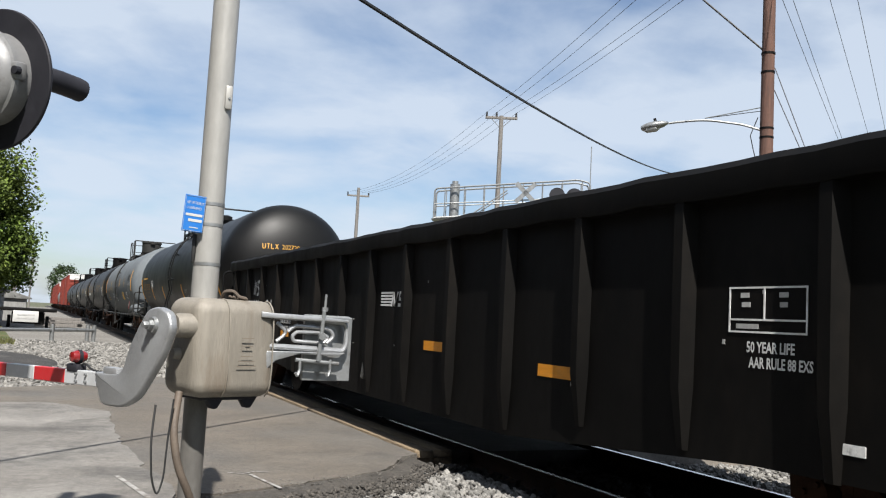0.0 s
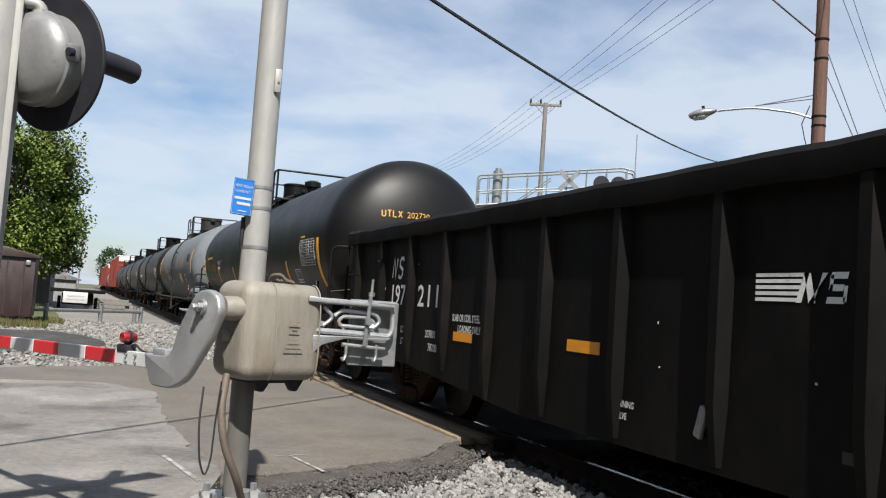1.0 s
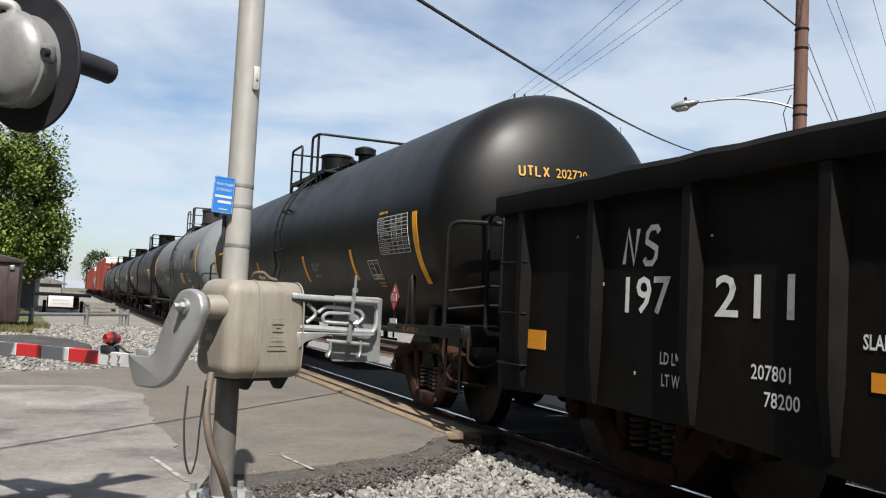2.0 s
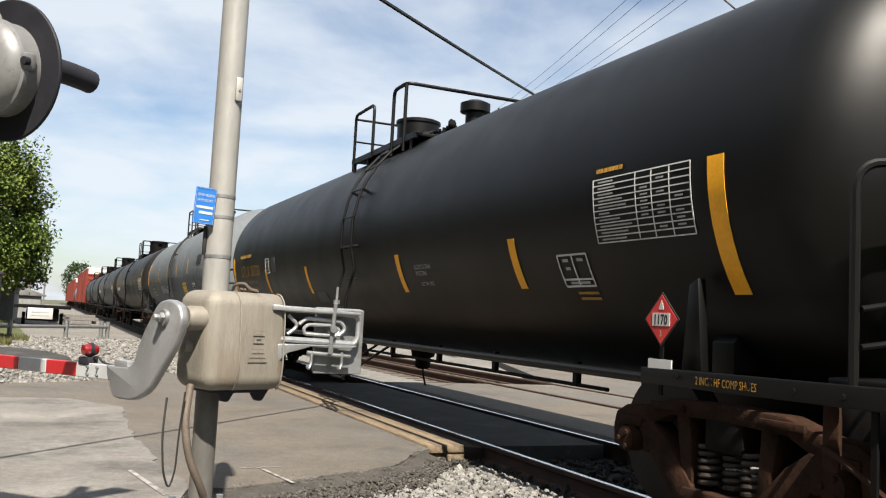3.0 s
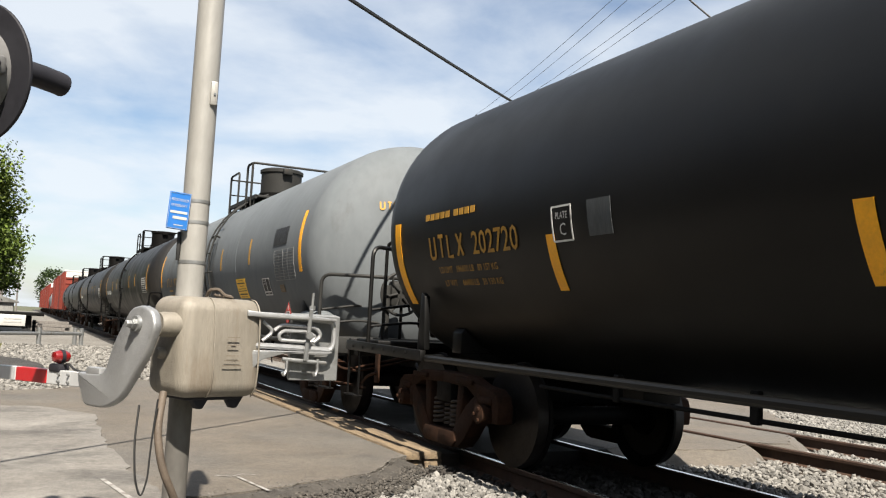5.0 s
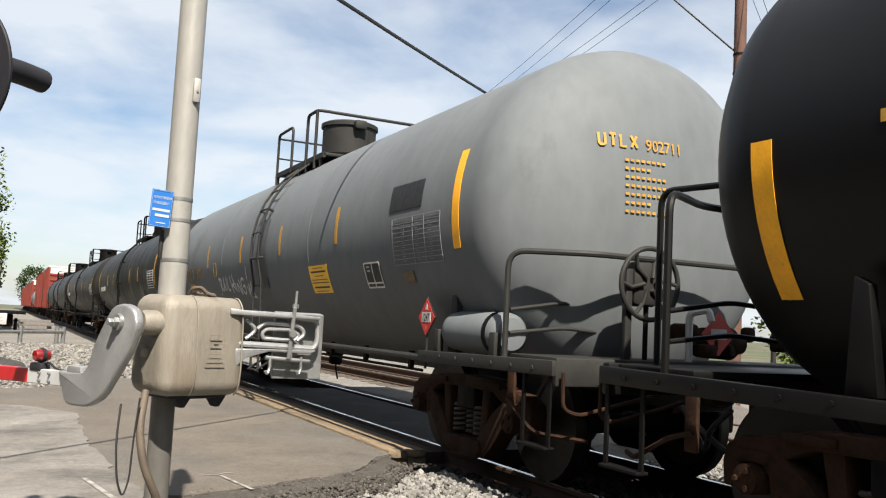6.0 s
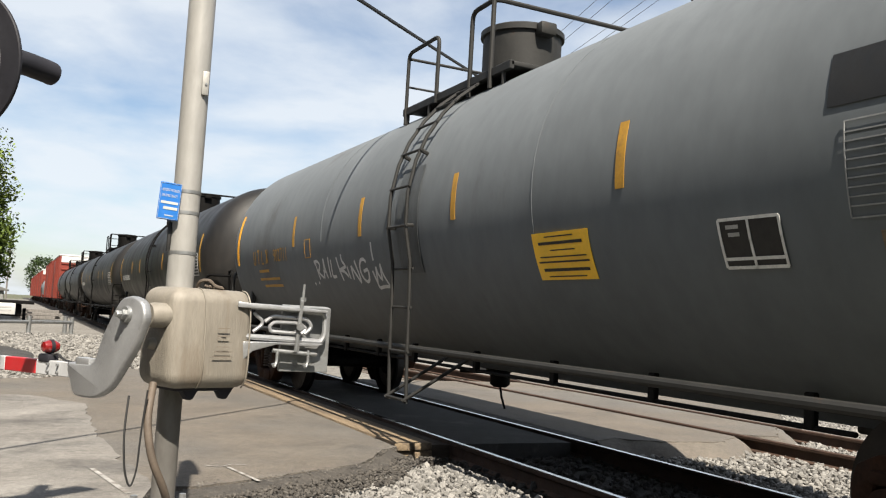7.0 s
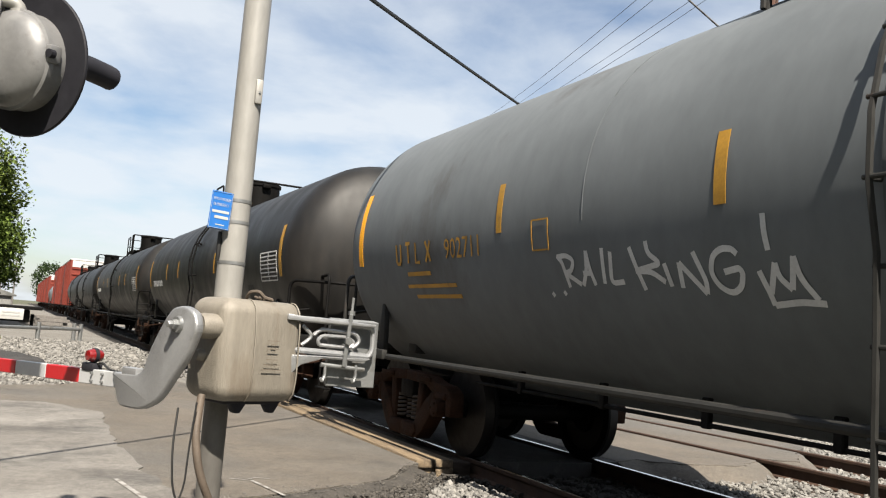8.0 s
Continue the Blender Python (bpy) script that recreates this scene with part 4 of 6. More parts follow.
def truck_frame_mesh():
    """A cast truck side: arched top chord with pedestal jaws, tension members, columns and spring seat."""
    bm = B()
    for k in (-1, 1):
        def piece(pts, h):
            prism(bm, [(k * a, b) for a, b in pts], -h, h, "x", bev=0.016)
        piece([(-0.01, 0.8), (0.5, 0.785), (0.76, 0.715), (0.98, 0.7), (1.1, 0.64), (1.13, 0.54), (1.12, 0.4), (1.02, 0.4), (1.0, 0.54), (0.94, 0.575), (0.8, 0.57), (0.68, 0.6), (0.5, 0.68), (-0.01, 0.69)], 0.08)
        piece([(0.86, 0.58), (0.68, 0.62), (0.5, 0.5), (0.26, 0.25), (0.24, 0.1), (0.38, 0.1), (0.5, 0.19), (0.66, 0.36)], 0.086)
        piece([(0.45, 0.7), (0.31, 0.7), (0.27, 0.2), (0.36, 0.2)], 0.07)
        piece([(0.79, 0.59), (0.7, 0.59), (0.69, 0.4), (0.76, 0.39)], 0.092)
        piece([(-0.01, 0.095), (0.3, 0.095), (0.37, 0.16), (0.33, 0.245), (-0.01, 0.245)], 0.11)
        box(bm, (0, k * 0.9, 0.59), (0.2, 0.24, 0.07), bev=0.02)
        box(bm, (-0.1, k * 0.5, 0.735), (0.03, 0.34, 0.05), bev=0.01)
    return mesh_of(bm, "side_frame", "truck")


def springs_mesh(x, y):
    bm = B()
    pts = []
    for k in range(61):
        a = k * math.tau / 10
        pts.append((x + 0.075 * math.cos(a), y + 0.075 * math.sin(a), 0.27 + 0.27 * k / 60))
    tube(bm, pts, 0.017, 6)
    return bm


FRAME_ME = truck_frame_mesh()
SPRING_ME = mesh_of(springs_mesh(0, 0), "spring", "spring")


def child(name, me, parent, m, label=""):
    ob = new(name, me)
    ob.parent = parent
    ob.matrix_basis = m
    return tagged(ob, label) if label else ob


def truck(car, y, turning=True):
    """A two-axle truck at y along a car."""
    for s in (-1, 1):
        fr = child("side_frame", FRAME_ME, car, pose(s * 1.0, y, 0), "rusty cast truck side frame")
        for k in (-0.19, 0.0, 0.19):
            child("coil_spring", SPRING_ME, fr, pose(-s * 0.02 + (0.03 if k == 0 else 0), k, 0))
        for k in (-0.89, 0.89):
            child("bearing_cap", CAP_ME, fr, pose(0.0 if s < 0 else 0, k, 0.47, 0, 0, 0 if s < 0 else 180) @ Matrix.Translation((-0.1, 0, 0)))
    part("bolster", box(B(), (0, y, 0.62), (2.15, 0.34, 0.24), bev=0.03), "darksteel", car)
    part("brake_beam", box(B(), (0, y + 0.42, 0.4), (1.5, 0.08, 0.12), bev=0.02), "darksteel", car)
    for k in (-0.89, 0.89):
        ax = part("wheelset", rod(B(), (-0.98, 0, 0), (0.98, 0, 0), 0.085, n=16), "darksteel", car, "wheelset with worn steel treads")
        ax.matrix_basis = pose(0, y + k, 0.464)
        for s in (-1, 1):
            w = child("wheel", WHEEL_ME, ax, pose(s * 0.757, 0, 0, 0, 0, 0 if s < 0 else 180))
            child("tread", RIM_ME, ax, pose(s * 0.757, 0, 0, 0, 0, 0 if s < 0 else 180))
        if turning:
            SETS.append((ax, y + k))


CARS = []


def car_base(name, label, category, u):
    c = thing(name, label, category, pose(TRACK, u, 0), "train of freight cars")
    CARS.append((c, u))
    return c


def couplers(c, half):
    for s in (-1, 1):
        k = part("coupler", box(B(), (0, s * (half + 0.2), 0.86), (0.16, 0.75, 0.16), bev=0.03), "truck", c)
        part("knuckle", box(B(), (0.03, s * (half + 0.55), 0.86), (0.26, 0.22, 0.28), bev=0.06), "truck", k)
        part("air_hose", tube(B(), arcs([(-0.35, s * half, 0.75), (-0.35, s * (half + 0.2), 0.6), (-0.2, s * (half + 0.4), 0.4), (-0.1, s * (half + 0.6), 0.5)], 0.15), 0.022), "cable", c)


def tank_body(c, half, mat, label=""):
    """Shell with dished ends."""
    depth = 0.72
    prof = []
    for i in range(11):
        a = math.pi / 2 * i / 10
        prof.append((-half - depth * math.cos(a) ** 0.9 if i < 10 else -half, max(0.02, R * math.sin(a))))
    seams = [-half + 2 * half * k / 12 for k in range(1, 12)]
    full = prof + [(y, R) for y in seams] + [(-y, r) for y, r in prof[::-1]]
    bm = B()
    spin(bm, full, 72, "y", Matrix.Translation((0, 0, ZC)))
    return part("tank_shell", bm, mat, c, label, sharp=50)


def tank_underframe(c, half, end, mat, trim, reach=2.1):
    """Stub sills, bolster cradles, end platforms, side pipes and the bottom outlet."""
    for s in (-1, 1):
        part("stub_sill", box(B(), (0, s * (end - 1.9), 0.86), (0.4, 3.8, 0.36), bev=0.02), trim, c)
        part("end_platform", box(B(), (0, s * (end - 0.38), 1.02), (2.75, 0.72, 0.055), bev=0.01), trim, c, "steel end platform")
        part("end_beam", box(B(), (0, s * (end - 0.03), 0.95), (2.9, 0.07, 0.2), bev=0.012), trim, c)
        cr = B()
        prism(cr, [(-1.0, 0.98), (1.0, 0.98), (1.0, 1.18), (0.9, 1.3), (0.6, 1.1), (0, 1.0), (-0.6, 1.1), (-0.9, 1.3), (-1.0, 1.18)], s * (end - 1.9) - 0.1, s * (end - 1.9) + 0.1, "y", bev=0.01)
        part("cradle", cr, mat, c)
        for x in (-1, 1):
            part("side_sill", prism(B(), [(s * end, 0.92), (s * end, 1.03), (s * (end - reach), 1.0), (s * (end - reach), 0.9)], x * 1.45 - 0.03, x * 1.45 + 0.03, "x", bev=0.008), trim, c)
            fin = B()
            prism(fin, [(s * (end - 1.7), 1.0), (s * (end - 1.88), 1.0), (s * (end - 1.83), 1.52), (s * (end - 1.75), 1.56)], x * 1.32 - 0.02, x * 1.3 + 0.02, "x", bev=0.006)
            part("gusset", fin, mat, c)
            # corner steps and grab irons
            st = B()
            for k in (0.06, 0.4):
                box(st, (x * 1.45, s * (end - k), 0.7), (0.016, 0.04, 0.58), bev=0.004, seg=1)
            box(st, (x * 1.45, s * (end - 0.23), 0.42), (0.09, 0.37, 0.02), bev=0.004, seg=1)
            part("corner_step", st, "darksteel", c)
            part("cut_lever", tube(B(), arcs([(x * 1.42, s * (end + 0.05), 0.95), (x * 1.42, s * (end + 0.06), 0.7), (x * 1.3, s * (end + 0.08), 0.66), (x * 0.5, s * (end + 0.08), 0.84), (x * 0.1, s * (end + 0.3), 0.9)], 0.08), 0.014, 6), "truck", c)
    for s in (-1, 1):
        for k in range(6):
            part("sill_bolt", rod(B(), (-1.492, s * (end - 0.25 - 0.3 * k), 0.965), (-1.478, s * (end - 0.25 - 0.3 * k), 0.965), 0.016, n=6), trim, c)
        part("brake_hanger", box(B(), (-1.36, s * (end - 0.72), 0.76), (0.03, 0.1, 0.34), bev=0.01), "truck", c, "rusty hanger bracket")
        part("brake_lever", tube(B(), arcs([(-1.38, s * (end - 0.75), 0.7), (-1.42, s * (end - 0.6), 0.66), (-1.42, s * (end - 0.3), 0.5), (-1.2, s * (end + 0.05), 0.48)], 0.08), 0.016, 6), "truck", c)
    for x in (-1, 1):
        part("side_pipe", rod(B(), (x * 1.42, -(end - reach - 0.02), 0.93), (x * 1.42, end - reach - 0.02, 0.93), 0.033, n=10), trim, c, "long pipe handrail under the tank")
        if x < 0:
            for k in (-5.0, -3.6, -2.3, -0.9, 0.6, 1.7, 2.9, 4.2):
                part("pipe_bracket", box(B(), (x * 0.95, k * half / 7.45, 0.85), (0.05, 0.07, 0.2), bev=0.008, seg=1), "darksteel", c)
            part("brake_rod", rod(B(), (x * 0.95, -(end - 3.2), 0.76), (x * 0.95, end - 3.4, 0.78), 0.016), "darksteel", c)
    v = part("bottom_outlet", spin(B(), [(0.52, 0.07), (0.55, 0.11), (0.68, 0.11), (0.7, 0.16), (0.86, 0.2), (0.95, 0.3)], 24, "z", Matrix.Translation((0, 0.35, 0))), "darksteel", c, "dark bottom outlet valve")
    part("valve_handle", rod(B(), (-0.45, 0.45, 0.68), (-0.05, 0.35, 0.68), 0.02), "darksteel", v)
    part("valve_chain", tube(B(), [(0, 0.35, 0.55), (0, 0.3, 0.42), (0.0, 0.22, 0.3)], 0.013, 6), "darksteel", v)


def ladder(c, y, mat, top=3.35, w=0.42, dark=None):
    """Side ladder that follows the shell, with struts to the pipe below."""
    lad = B()
    for s in (-0.5, 0.5):
        pts = [Vector((-1.5, y + s * w, 0.42)), Vector((-1.52, y + s * w, 0.9)), Vector((-1.53, y + s * w, 1.4))] + [side(y + s * w, ZC + R * k, 0.09) for k in (-0.3, -0.1, 0.1, 0.3, 0.45, 0.6, 0.72, 0.82, 0.9, 0.95)]
        tube(lad, pts, 0.018, 6)
    root = part("ladder", lad, mat, c, "steel side ladder")
    for z in (0.45, 0.9, 1.32, 1.72, 2.1, 2.46, 2.8, 3.08, 3.3, 3.48):
        p = side(y, z, 0.09) if z > 1.5 else Vector((-1.52, y, z))
        part("rung", rod(B(), p + Vector((0, w / 2 + 0.03, 0)), p - Vector((0, w / 2 + 0.03, 0)), 0.013), mat, root)
    for s in (-0.5, 0.5):
        part("strut", rod(B(), (-1.54, y + s * w, 0.44), (-1.0, y + s * w - 0.35, 0.9), 0.016), mat, root)
        for z in (2.1, 2.8):
            part("standoff", tube(B(), [side(y + s * w, z, 0.0), side(y + s * w, z, 0.09)], 0.02, 6), mat, root)


def top_platform(c, y, mat, big_dome=False):
    """Loading platform with railings, manway and fittings on top of the tank."""
    top = ZC + R
    zs = ZC + math.sqrt(R * R - 0.81)
    t = B()
    box(t, (-0.66, y + 0.15, zs + 0.17), (0.5, 2.5, 0.045), bev=0.008)
    box(t, (-0.9, y + 0.15, zs + 0.155), (0.05, 2.5, 0.085), bev=0.006, seg=1)
    box(t, (0.66, y + 0.15, zs + 0.17), (0.5, 2.5, 0.045), bev=0.008)
    plat = part("walkway", t, mat, c, "grated walkway on the tank top")
    for k in (-0.95, 0.1, 0.7, 1.3):
        part("walkway_brace", rod(B(), (-0.9, y + k, zs + 0.15), (-0.9, y + k, zs - 0.05), 0.022), mat, plat)
    rl = B()
    h = 4.33 if big_dome else 4.22
    x = -0.92
    tube(rl, arcs([(x, y + 1.32, zs), (x, y + 1.32, h), (x, y + 0.5, h), (x, y + 0.5, zs + 0.1)], 0.1), 0.023)
    tube(rl, arcs([(x, y - 0.28, zs), (x, y - 0.28, h + 0.03), (x, y - 0.75, h + 0.03), (0.92, y - 0.75, h + 0.03), (0.92, y - 0.75, zs)], 0.1), 0.025)
    tube(rl, [(x, y - 0.72, zs), (x, y - 0.72, h + 0.02)], 0.025)
    tube(rl, [(x, y + 1.32, h - 0.06), (0.92, y + 1.32, h - 0.06)], 0.018)
    tube(rl, [(x, y + 1.32, h - 0.4), (0.92, y + 1.32, h - 0.4)], 0.014)
    tube(rl, arcs([(0.92, y + 1.32, zs), (0.92, y + 1.32, h), (0.92, y - 0.75, h), (0.92, y - 0.75, zs)], 0.1), 0.023)
    part("railing", rl, mat, c, "bent-pipe safety railing")
    if big_dome:
        d = part("dome", spin(B(), [(top - 0.12, 0.43), (top + 0.55, 0.43), (top + 0.55, 0.46), (top + 0.61, 0.46), (top + 0.64, 0.4)], 36, "z", Matrix.Translation((-0.1, y + 0.1, 0))), mat, c, "round grey valve dome")
        part("dome_latch", box(B(), (-0.1, y - 0.38, top + 0.55), (0.2, 0.14, 0.14), bev=0.03), mat, d)
        part("dome_base", spin(B(), [(top - 0.16, 0.46), (top + 0.1, 0.46)], 36, "z", Matrix.Translation((-0.1, y + 0.1, 0))), "darksteel", d)
    else:
        d = part("manway", spin(B(), [(top - 0.12, 0.31), (top + 0.38, 0.31), (top + 0.39, 0.33), (top + 0.43, 0.33), (top + 0.45, 0.28)], 32, "z", Matrix.Translation((-0.15, y + 0.72, 0))), mat, c, "round black manway cover")
        v = B()
        for k in range(9):
            a = random.Random(k)
            box(v, (-0.25 + a.uniform(-0.1, 0.15), y + 0.15 - 0.12 * k, top + 0.06 + a.uniform(-0.03, 0.05)), (0.09, 0.08, 0.12), Euler((a.uniform(-0.6, 0.6), a.uniform(-0.6, 0.6), 0)).to_matrix(), bev=0.02, seg=1)
            rod(v, (-0.25, y + 0.15 - 0.12 * k, top), (-0.25, y + 0.15 - 0.12 * k, top + 0.13), 0.018)
        part("valve_fittings", v, "darksteel", c, "cluster of valves and bolts")
        part("relief_valve", spin(B(), [(top - 0.08, 0.12), (top + 0.16, 0.12), (top + 0.17, 0.19), (top + 0.28, 0.19), (top + 0.32, 0.1)], 24, "z", Matrix.Translation((-0.2, y - 1.3, 0))), mat, c, "capped relief valve")


def end_rails(c, end, mat, half, s=-1, tall=1.84, rear=0.75, hoop=True):
    """Pipe handrails round an end platform."""
    e = s * end
    y1, y2 = e - s * rear, e - s * 0.04
    bm = B()
    yh = s * (half + 0.86)
    tube(bm, arcs([(-1.42, y1, 1.0), (-1.42, y1, tall), (-0.9, yh, tall - 0.01), (0.9, yh, tall - 0.01), (1.42, y1, tall), (1.42, y1, 1.0)], 0.14), 0.024)
    part("handrail", bm, mat, c, "bent-pipe platform handrail")
    bm = B()
    if hoop:
        tube(bm, arcs([(-1.05, y2, 0.98), (-1.05, y2, tall + 0.1), (-1.0, y2 - s * 0.65, tall + 0.08)], 0.12), 0.022)
    tube(bm, arcs([(-1.4, y1 + s * 0.02, 1.2), (-0.9, y1 + s * 0.02, 1.26), (-0.3, y1 + s * 0.02, 1.22)], 0.1), 0.016)
    tube(bm, arcs([(-1.4, y1 + s * 0.02, 1.38), (-0.9, y1 + s * 0.02, 1.46), (-0.3, y1 + s * 0.02, 1.42)], 0.1), 0.016)
    part("grab_iron", bm, mat, c)


def placard(c, y, z, x, number, mat, r=0.185):
    """Diamond hazard placard on a post."""
    p = part("placard_post", box(B(), (x + 0.012, y, z - 0.28), (0.012, 0.03, 0.36)), mat, c)
    d = lambda k: [(y, z + k), (y + k, z), (y, z - k), (y - k, z)]
    part("placard_holder", prism(B(), d(r), x + 0.002, x + 0.008, "x"), "greytrim", p, smooth=False)
    part("placard", prism(B(), d(r * 0.9), x - 0.001, x + 0.002, "x"), "placard", p, "red diamond hazard placard", smooth=False)
    part("placard_field", prism(B(), [(y - r * 0.5, z - r * 0.24), (y + r * 0.5, z - r * 0.24), (y + r * 0.5, z + r * 0.24), (y - r * 0.5, z + r * 0.24)], x - 0.004, x - 0.001, "x"), "white", p, smooth=False)
    part("placard_number", text_bm(number, r * 0.36, on_flat(x - 0.0055, y + r * 0.42, z - r * 0.18), bold=0.002, width=0.78), "blackplate", p, smooth=False)
    part("placard_class", text_bm("3", r * 0.22, on_flat(x - 0.003, y + r * 0.08, z - r * 0.62)), "white", p, smooth=False)
    fl = [(y - r * 0.14, z + r * 0.36), (y + r * 0.14, z + r * 0.36), (y + r * 0.1, z + r * 0.52), (y + 0.0, z + r * 0.7), (y - r * 0.1, z + r * 0.5)]
    part("flame_mark", prism(B(), fl, x - 0.003, x - 0.001, "x"), "white", p, smooth=False)


SHAPES = {"U": [[(0, 1), (0, 0.12), (0.12, 0), (0.42, 0), (0.54, 0.12), (0.54, 1)]], "T": [[(0, 1), (0.54, 1)], [(0.27, 1), (0.27, 0)]], "L": [[(0, 1), (0, 0), (0.5, 0)]],
          "X": [[(0, 0), (0.54, 1)], [(0, 1), (0.54, 0)]], "N": [[(0, 0), (0, 1), (0.5, 0), (0.5, 1)]], "S": [[(0.52, 0.86), (0.4, 1), (0.12, 1), (0, 0.86), (0, 0.62), (0.52, 0.4), (0.52, 0.14), (0.4, 0), (0.12, 0), (0, 0.14)]]}


def strokes(lines, where, h, w):
    """Plain painted strokes, each line of (along, up) laid onto a surface."""
    bm = B()
    for pts in lines:
        pts = [Vector((a * h, b * h)) for a, b in pts]
        edge = []
        for i, p in enumerate(pts):
            d = (pts[min(i + 1, len(pts) - 1)] - pts[max(i - 1, 0)]).normalized()
            n = Vector((-d.y, d.x)) * w / 2
            edge.append([bm.verts.new(where(*(p + n))), bm.verts.new(where(*(p - n)))])
        for a, b in zip(edge, edge[1:]):
            bm.faces.new((a[0], a[1], b[1], b[0]))
    return bm


def mark(shapes, where, h, w, pitch, mat, parent):
    """The owner's mark, each stroke shape a part of its own."""
    root = None
    for k, key in enumerate(shapes):
        ob = part("owner_mark" if root is None else "mark_shape", strokes([[(a + k * pitch / h, b) for a, b in ln] for ln in SHAPES[key]], where, h, w), mat, root or parent, smooth=False)
        root = root or ob
    return root


def brake_wheel(c, y, s):
    bm = B()
    ring = [(-0.55 + 0.27 * math.cos(a), y, 1.62 + 0.27 * math.sin(a)) for a in (math.tau * k / 32 for k in range(33))]
    tube(bm, ring, 0.02)
    for k in range(6):
        a = math.tau * k / 6
        tube(bm, [(-0.55 + 0.05 * math.cos(a), y, 1.62 + 0.05 * math.sin(a)), (-0.55 + 0.16 * math.cos(a + 0.2), y + 0.02, 1.62 + 0.16 * math.sin(a + 0.2)), (-0.55 + 0.27 * math.cos(a), y, 1.62 + 0.27 * math.sin(a))], 0.016)
    w = part("brake_wheel", bm, "greytrim", c, "spoked hand brake wheel")
    part("brake_housing", box(B(), (-0.55, y - s * 0.1, 1.62), (0.26, 0.16, 0.34), bev=0.05), "greytrim", w)
    part("brake_post", box(B(), (-0.72, y - s * 0.05, 1.35), (0.06, 0.05, 0.75), bev=0.008), "greytrim", w)
    part("brake_chain", rod(B(), (-0.5, y - s * 0.1, 1.45), (-0.5, y - s * 0.1, 0.95), 0.02), "darksteel", w)


def build_gondola(u0, u1):
    """Low-sided black gondola with outside ribs."""
    uc = (u0 + u1) / 2
    half = (u1 - u0) / 2
    c = car_base("gondola_car", "black-painted steel gondola car with outside ribs and white stencils", "freight car", uc)
    x = 1.46
    for s in (-1, 1):
        poly = [(-half, 0.62), (-half + 1.2, 0.62), (-half + 2.6, 0.6), (-half + 5.2, 0.4), (half - 5.2, 0.4), (half - 2.6, 0.58), (half - 1.2, 0.6), (half, 0.55), (half, 2.06), (-half, 2.06)]
        w = part("side_wall", prism(B(), poly, s * x - 0.01, s * x + 0.01, "x"), "gon", c, smooth=False)
        rim = B()
        n = 60
        rings = []
        rnd = random.Random(7)
        for k in range(n + 1):
            y = -half + 2 * half * k / n
            j = rnd.uniform(-0.008, 0.008)
            rings.append([rim.verts.new((s * (x + a), y, zz + j)) for a, zz in ((-0.06, 2.02), (0.09, 2.03 + j * 0.5), (0.1, 2.06), (0.1, 2.18), (0.06, 2.222), (-0.04, 2.222), (-0.06, 2.2))])
        for a, b in zip(rings, rings[1:]):
            for k in range(7):
                rim.faces.new((a[k], a[(k + 1) % 7], b[(k + 1) % 7], b[k]))
        rim.faces.new(rings[0])
        rim.faces.new(rings[-1][::-1])
        part("top_rim", rim, "gon", c, "battered top rim", sharp=40)
        for k in range(20):
            u = 2.996 + 1.051 * (k - 2)
            if not u0 + 0.3 < u < u1 - 0.3:
                continue
            y = u - uc
            low = 0.44 if abs(y) < half - 4.5 else 0.6
            rb = B()
            rings = []
            for z, w2, d in ((2.03, 0.085, 0.085), (1.5, 0.085, 0.085), (low + 0.35, 0.08, 0.08), (low, 0.05, 0.03)):
                rings.append([rb.verts.new((s * (x + dd), y + yy, z)) for yy, dd in ((-w2, 0.008), (-w2 * 0.45, d), (w2 * 0.45, d), (w2, 0.008))])
            for a, b in zip(rings, rings[1:]):
                for q in range(3):
                    rb.faces.new((a[q], a[q + 1], b[q + 1], b[q]))
                rb.faces.new((a[3], a[0], b[0], b[3]))
            rb.faces.new(rings[0]); rb.faces.new(rings[-1][::-1])
            part("rib", rb, "gon", c)
    for s in (-1, 1):
        part("end_wall", box(B(), (0, s * (half - 0.04), 1.35), (2 * x, 0.06, 1.7), bev=0.01), "gon", c)
        for z in (0.9, 1.35, 1.8):
            part("end_rib", box(B(), (0, s * (half + 0.03), z), (2 * x - 0.1, 0.09, 0.12), bev=0.03), "gon", c)
        part("end_rim", box(B(), (0, s * (half - 0.03), 2.12), (2 * x + 0.1, 0.16, 0.2), bev=0.02), "gon", c)
        # corner ladder rungs and hoop
        for z in (0.78, 1.2, 1.62):
            part("grab_iron", tube(B(), arcs([(-x - 0.01, s * (half - 0.08), z), (-x - 0.07, s * (half - 0.08), z), (-x - 0.07, s * (half - 0.5), z), (-x - 0.01, s * (half - 0.5), z)], 0.03), 0.011, 6), "darksteel", c)
        part("end_hoop", tube(B(), arcs([(-x + 0.05, s * half, 2.08), (-x + 0.05, s * (half + 0.42), 2.08), (-x + 0.05, s * (half + 0.42), 1.0), (-x + 0.05, s * half, 1.0)], 0.1), 0.02), "darksteel", c)
        part("end_sill", box(B(), (0, s * (half + 0.03), 0.72), (2.7, 0.2, 0.3), bev=0.02), "gon", c)
    part("floor_plate", box(B(), (0, 0, 0.95), (2 * x - 0.04, 2 * half - 0.1, 0.05)), "gon", c, smooth=False)
    part("centre_sill", box(B(), (0, 0, 0.75), (0.5, 2 * half, 0.35), bev=0.01), "gon", c)
    couplers(c, half)
    truck(c, half - 1.6)
    truck(c, -half + 1.6)
    F = lambda u, z: on_flat(-x - 0.0135, u - uc, z)
    tb = lambda words, h, u, z, mat="letter", **k: part("stencil", text_bm(words, h, F(u, z), **k), mat, c, smooth=False)
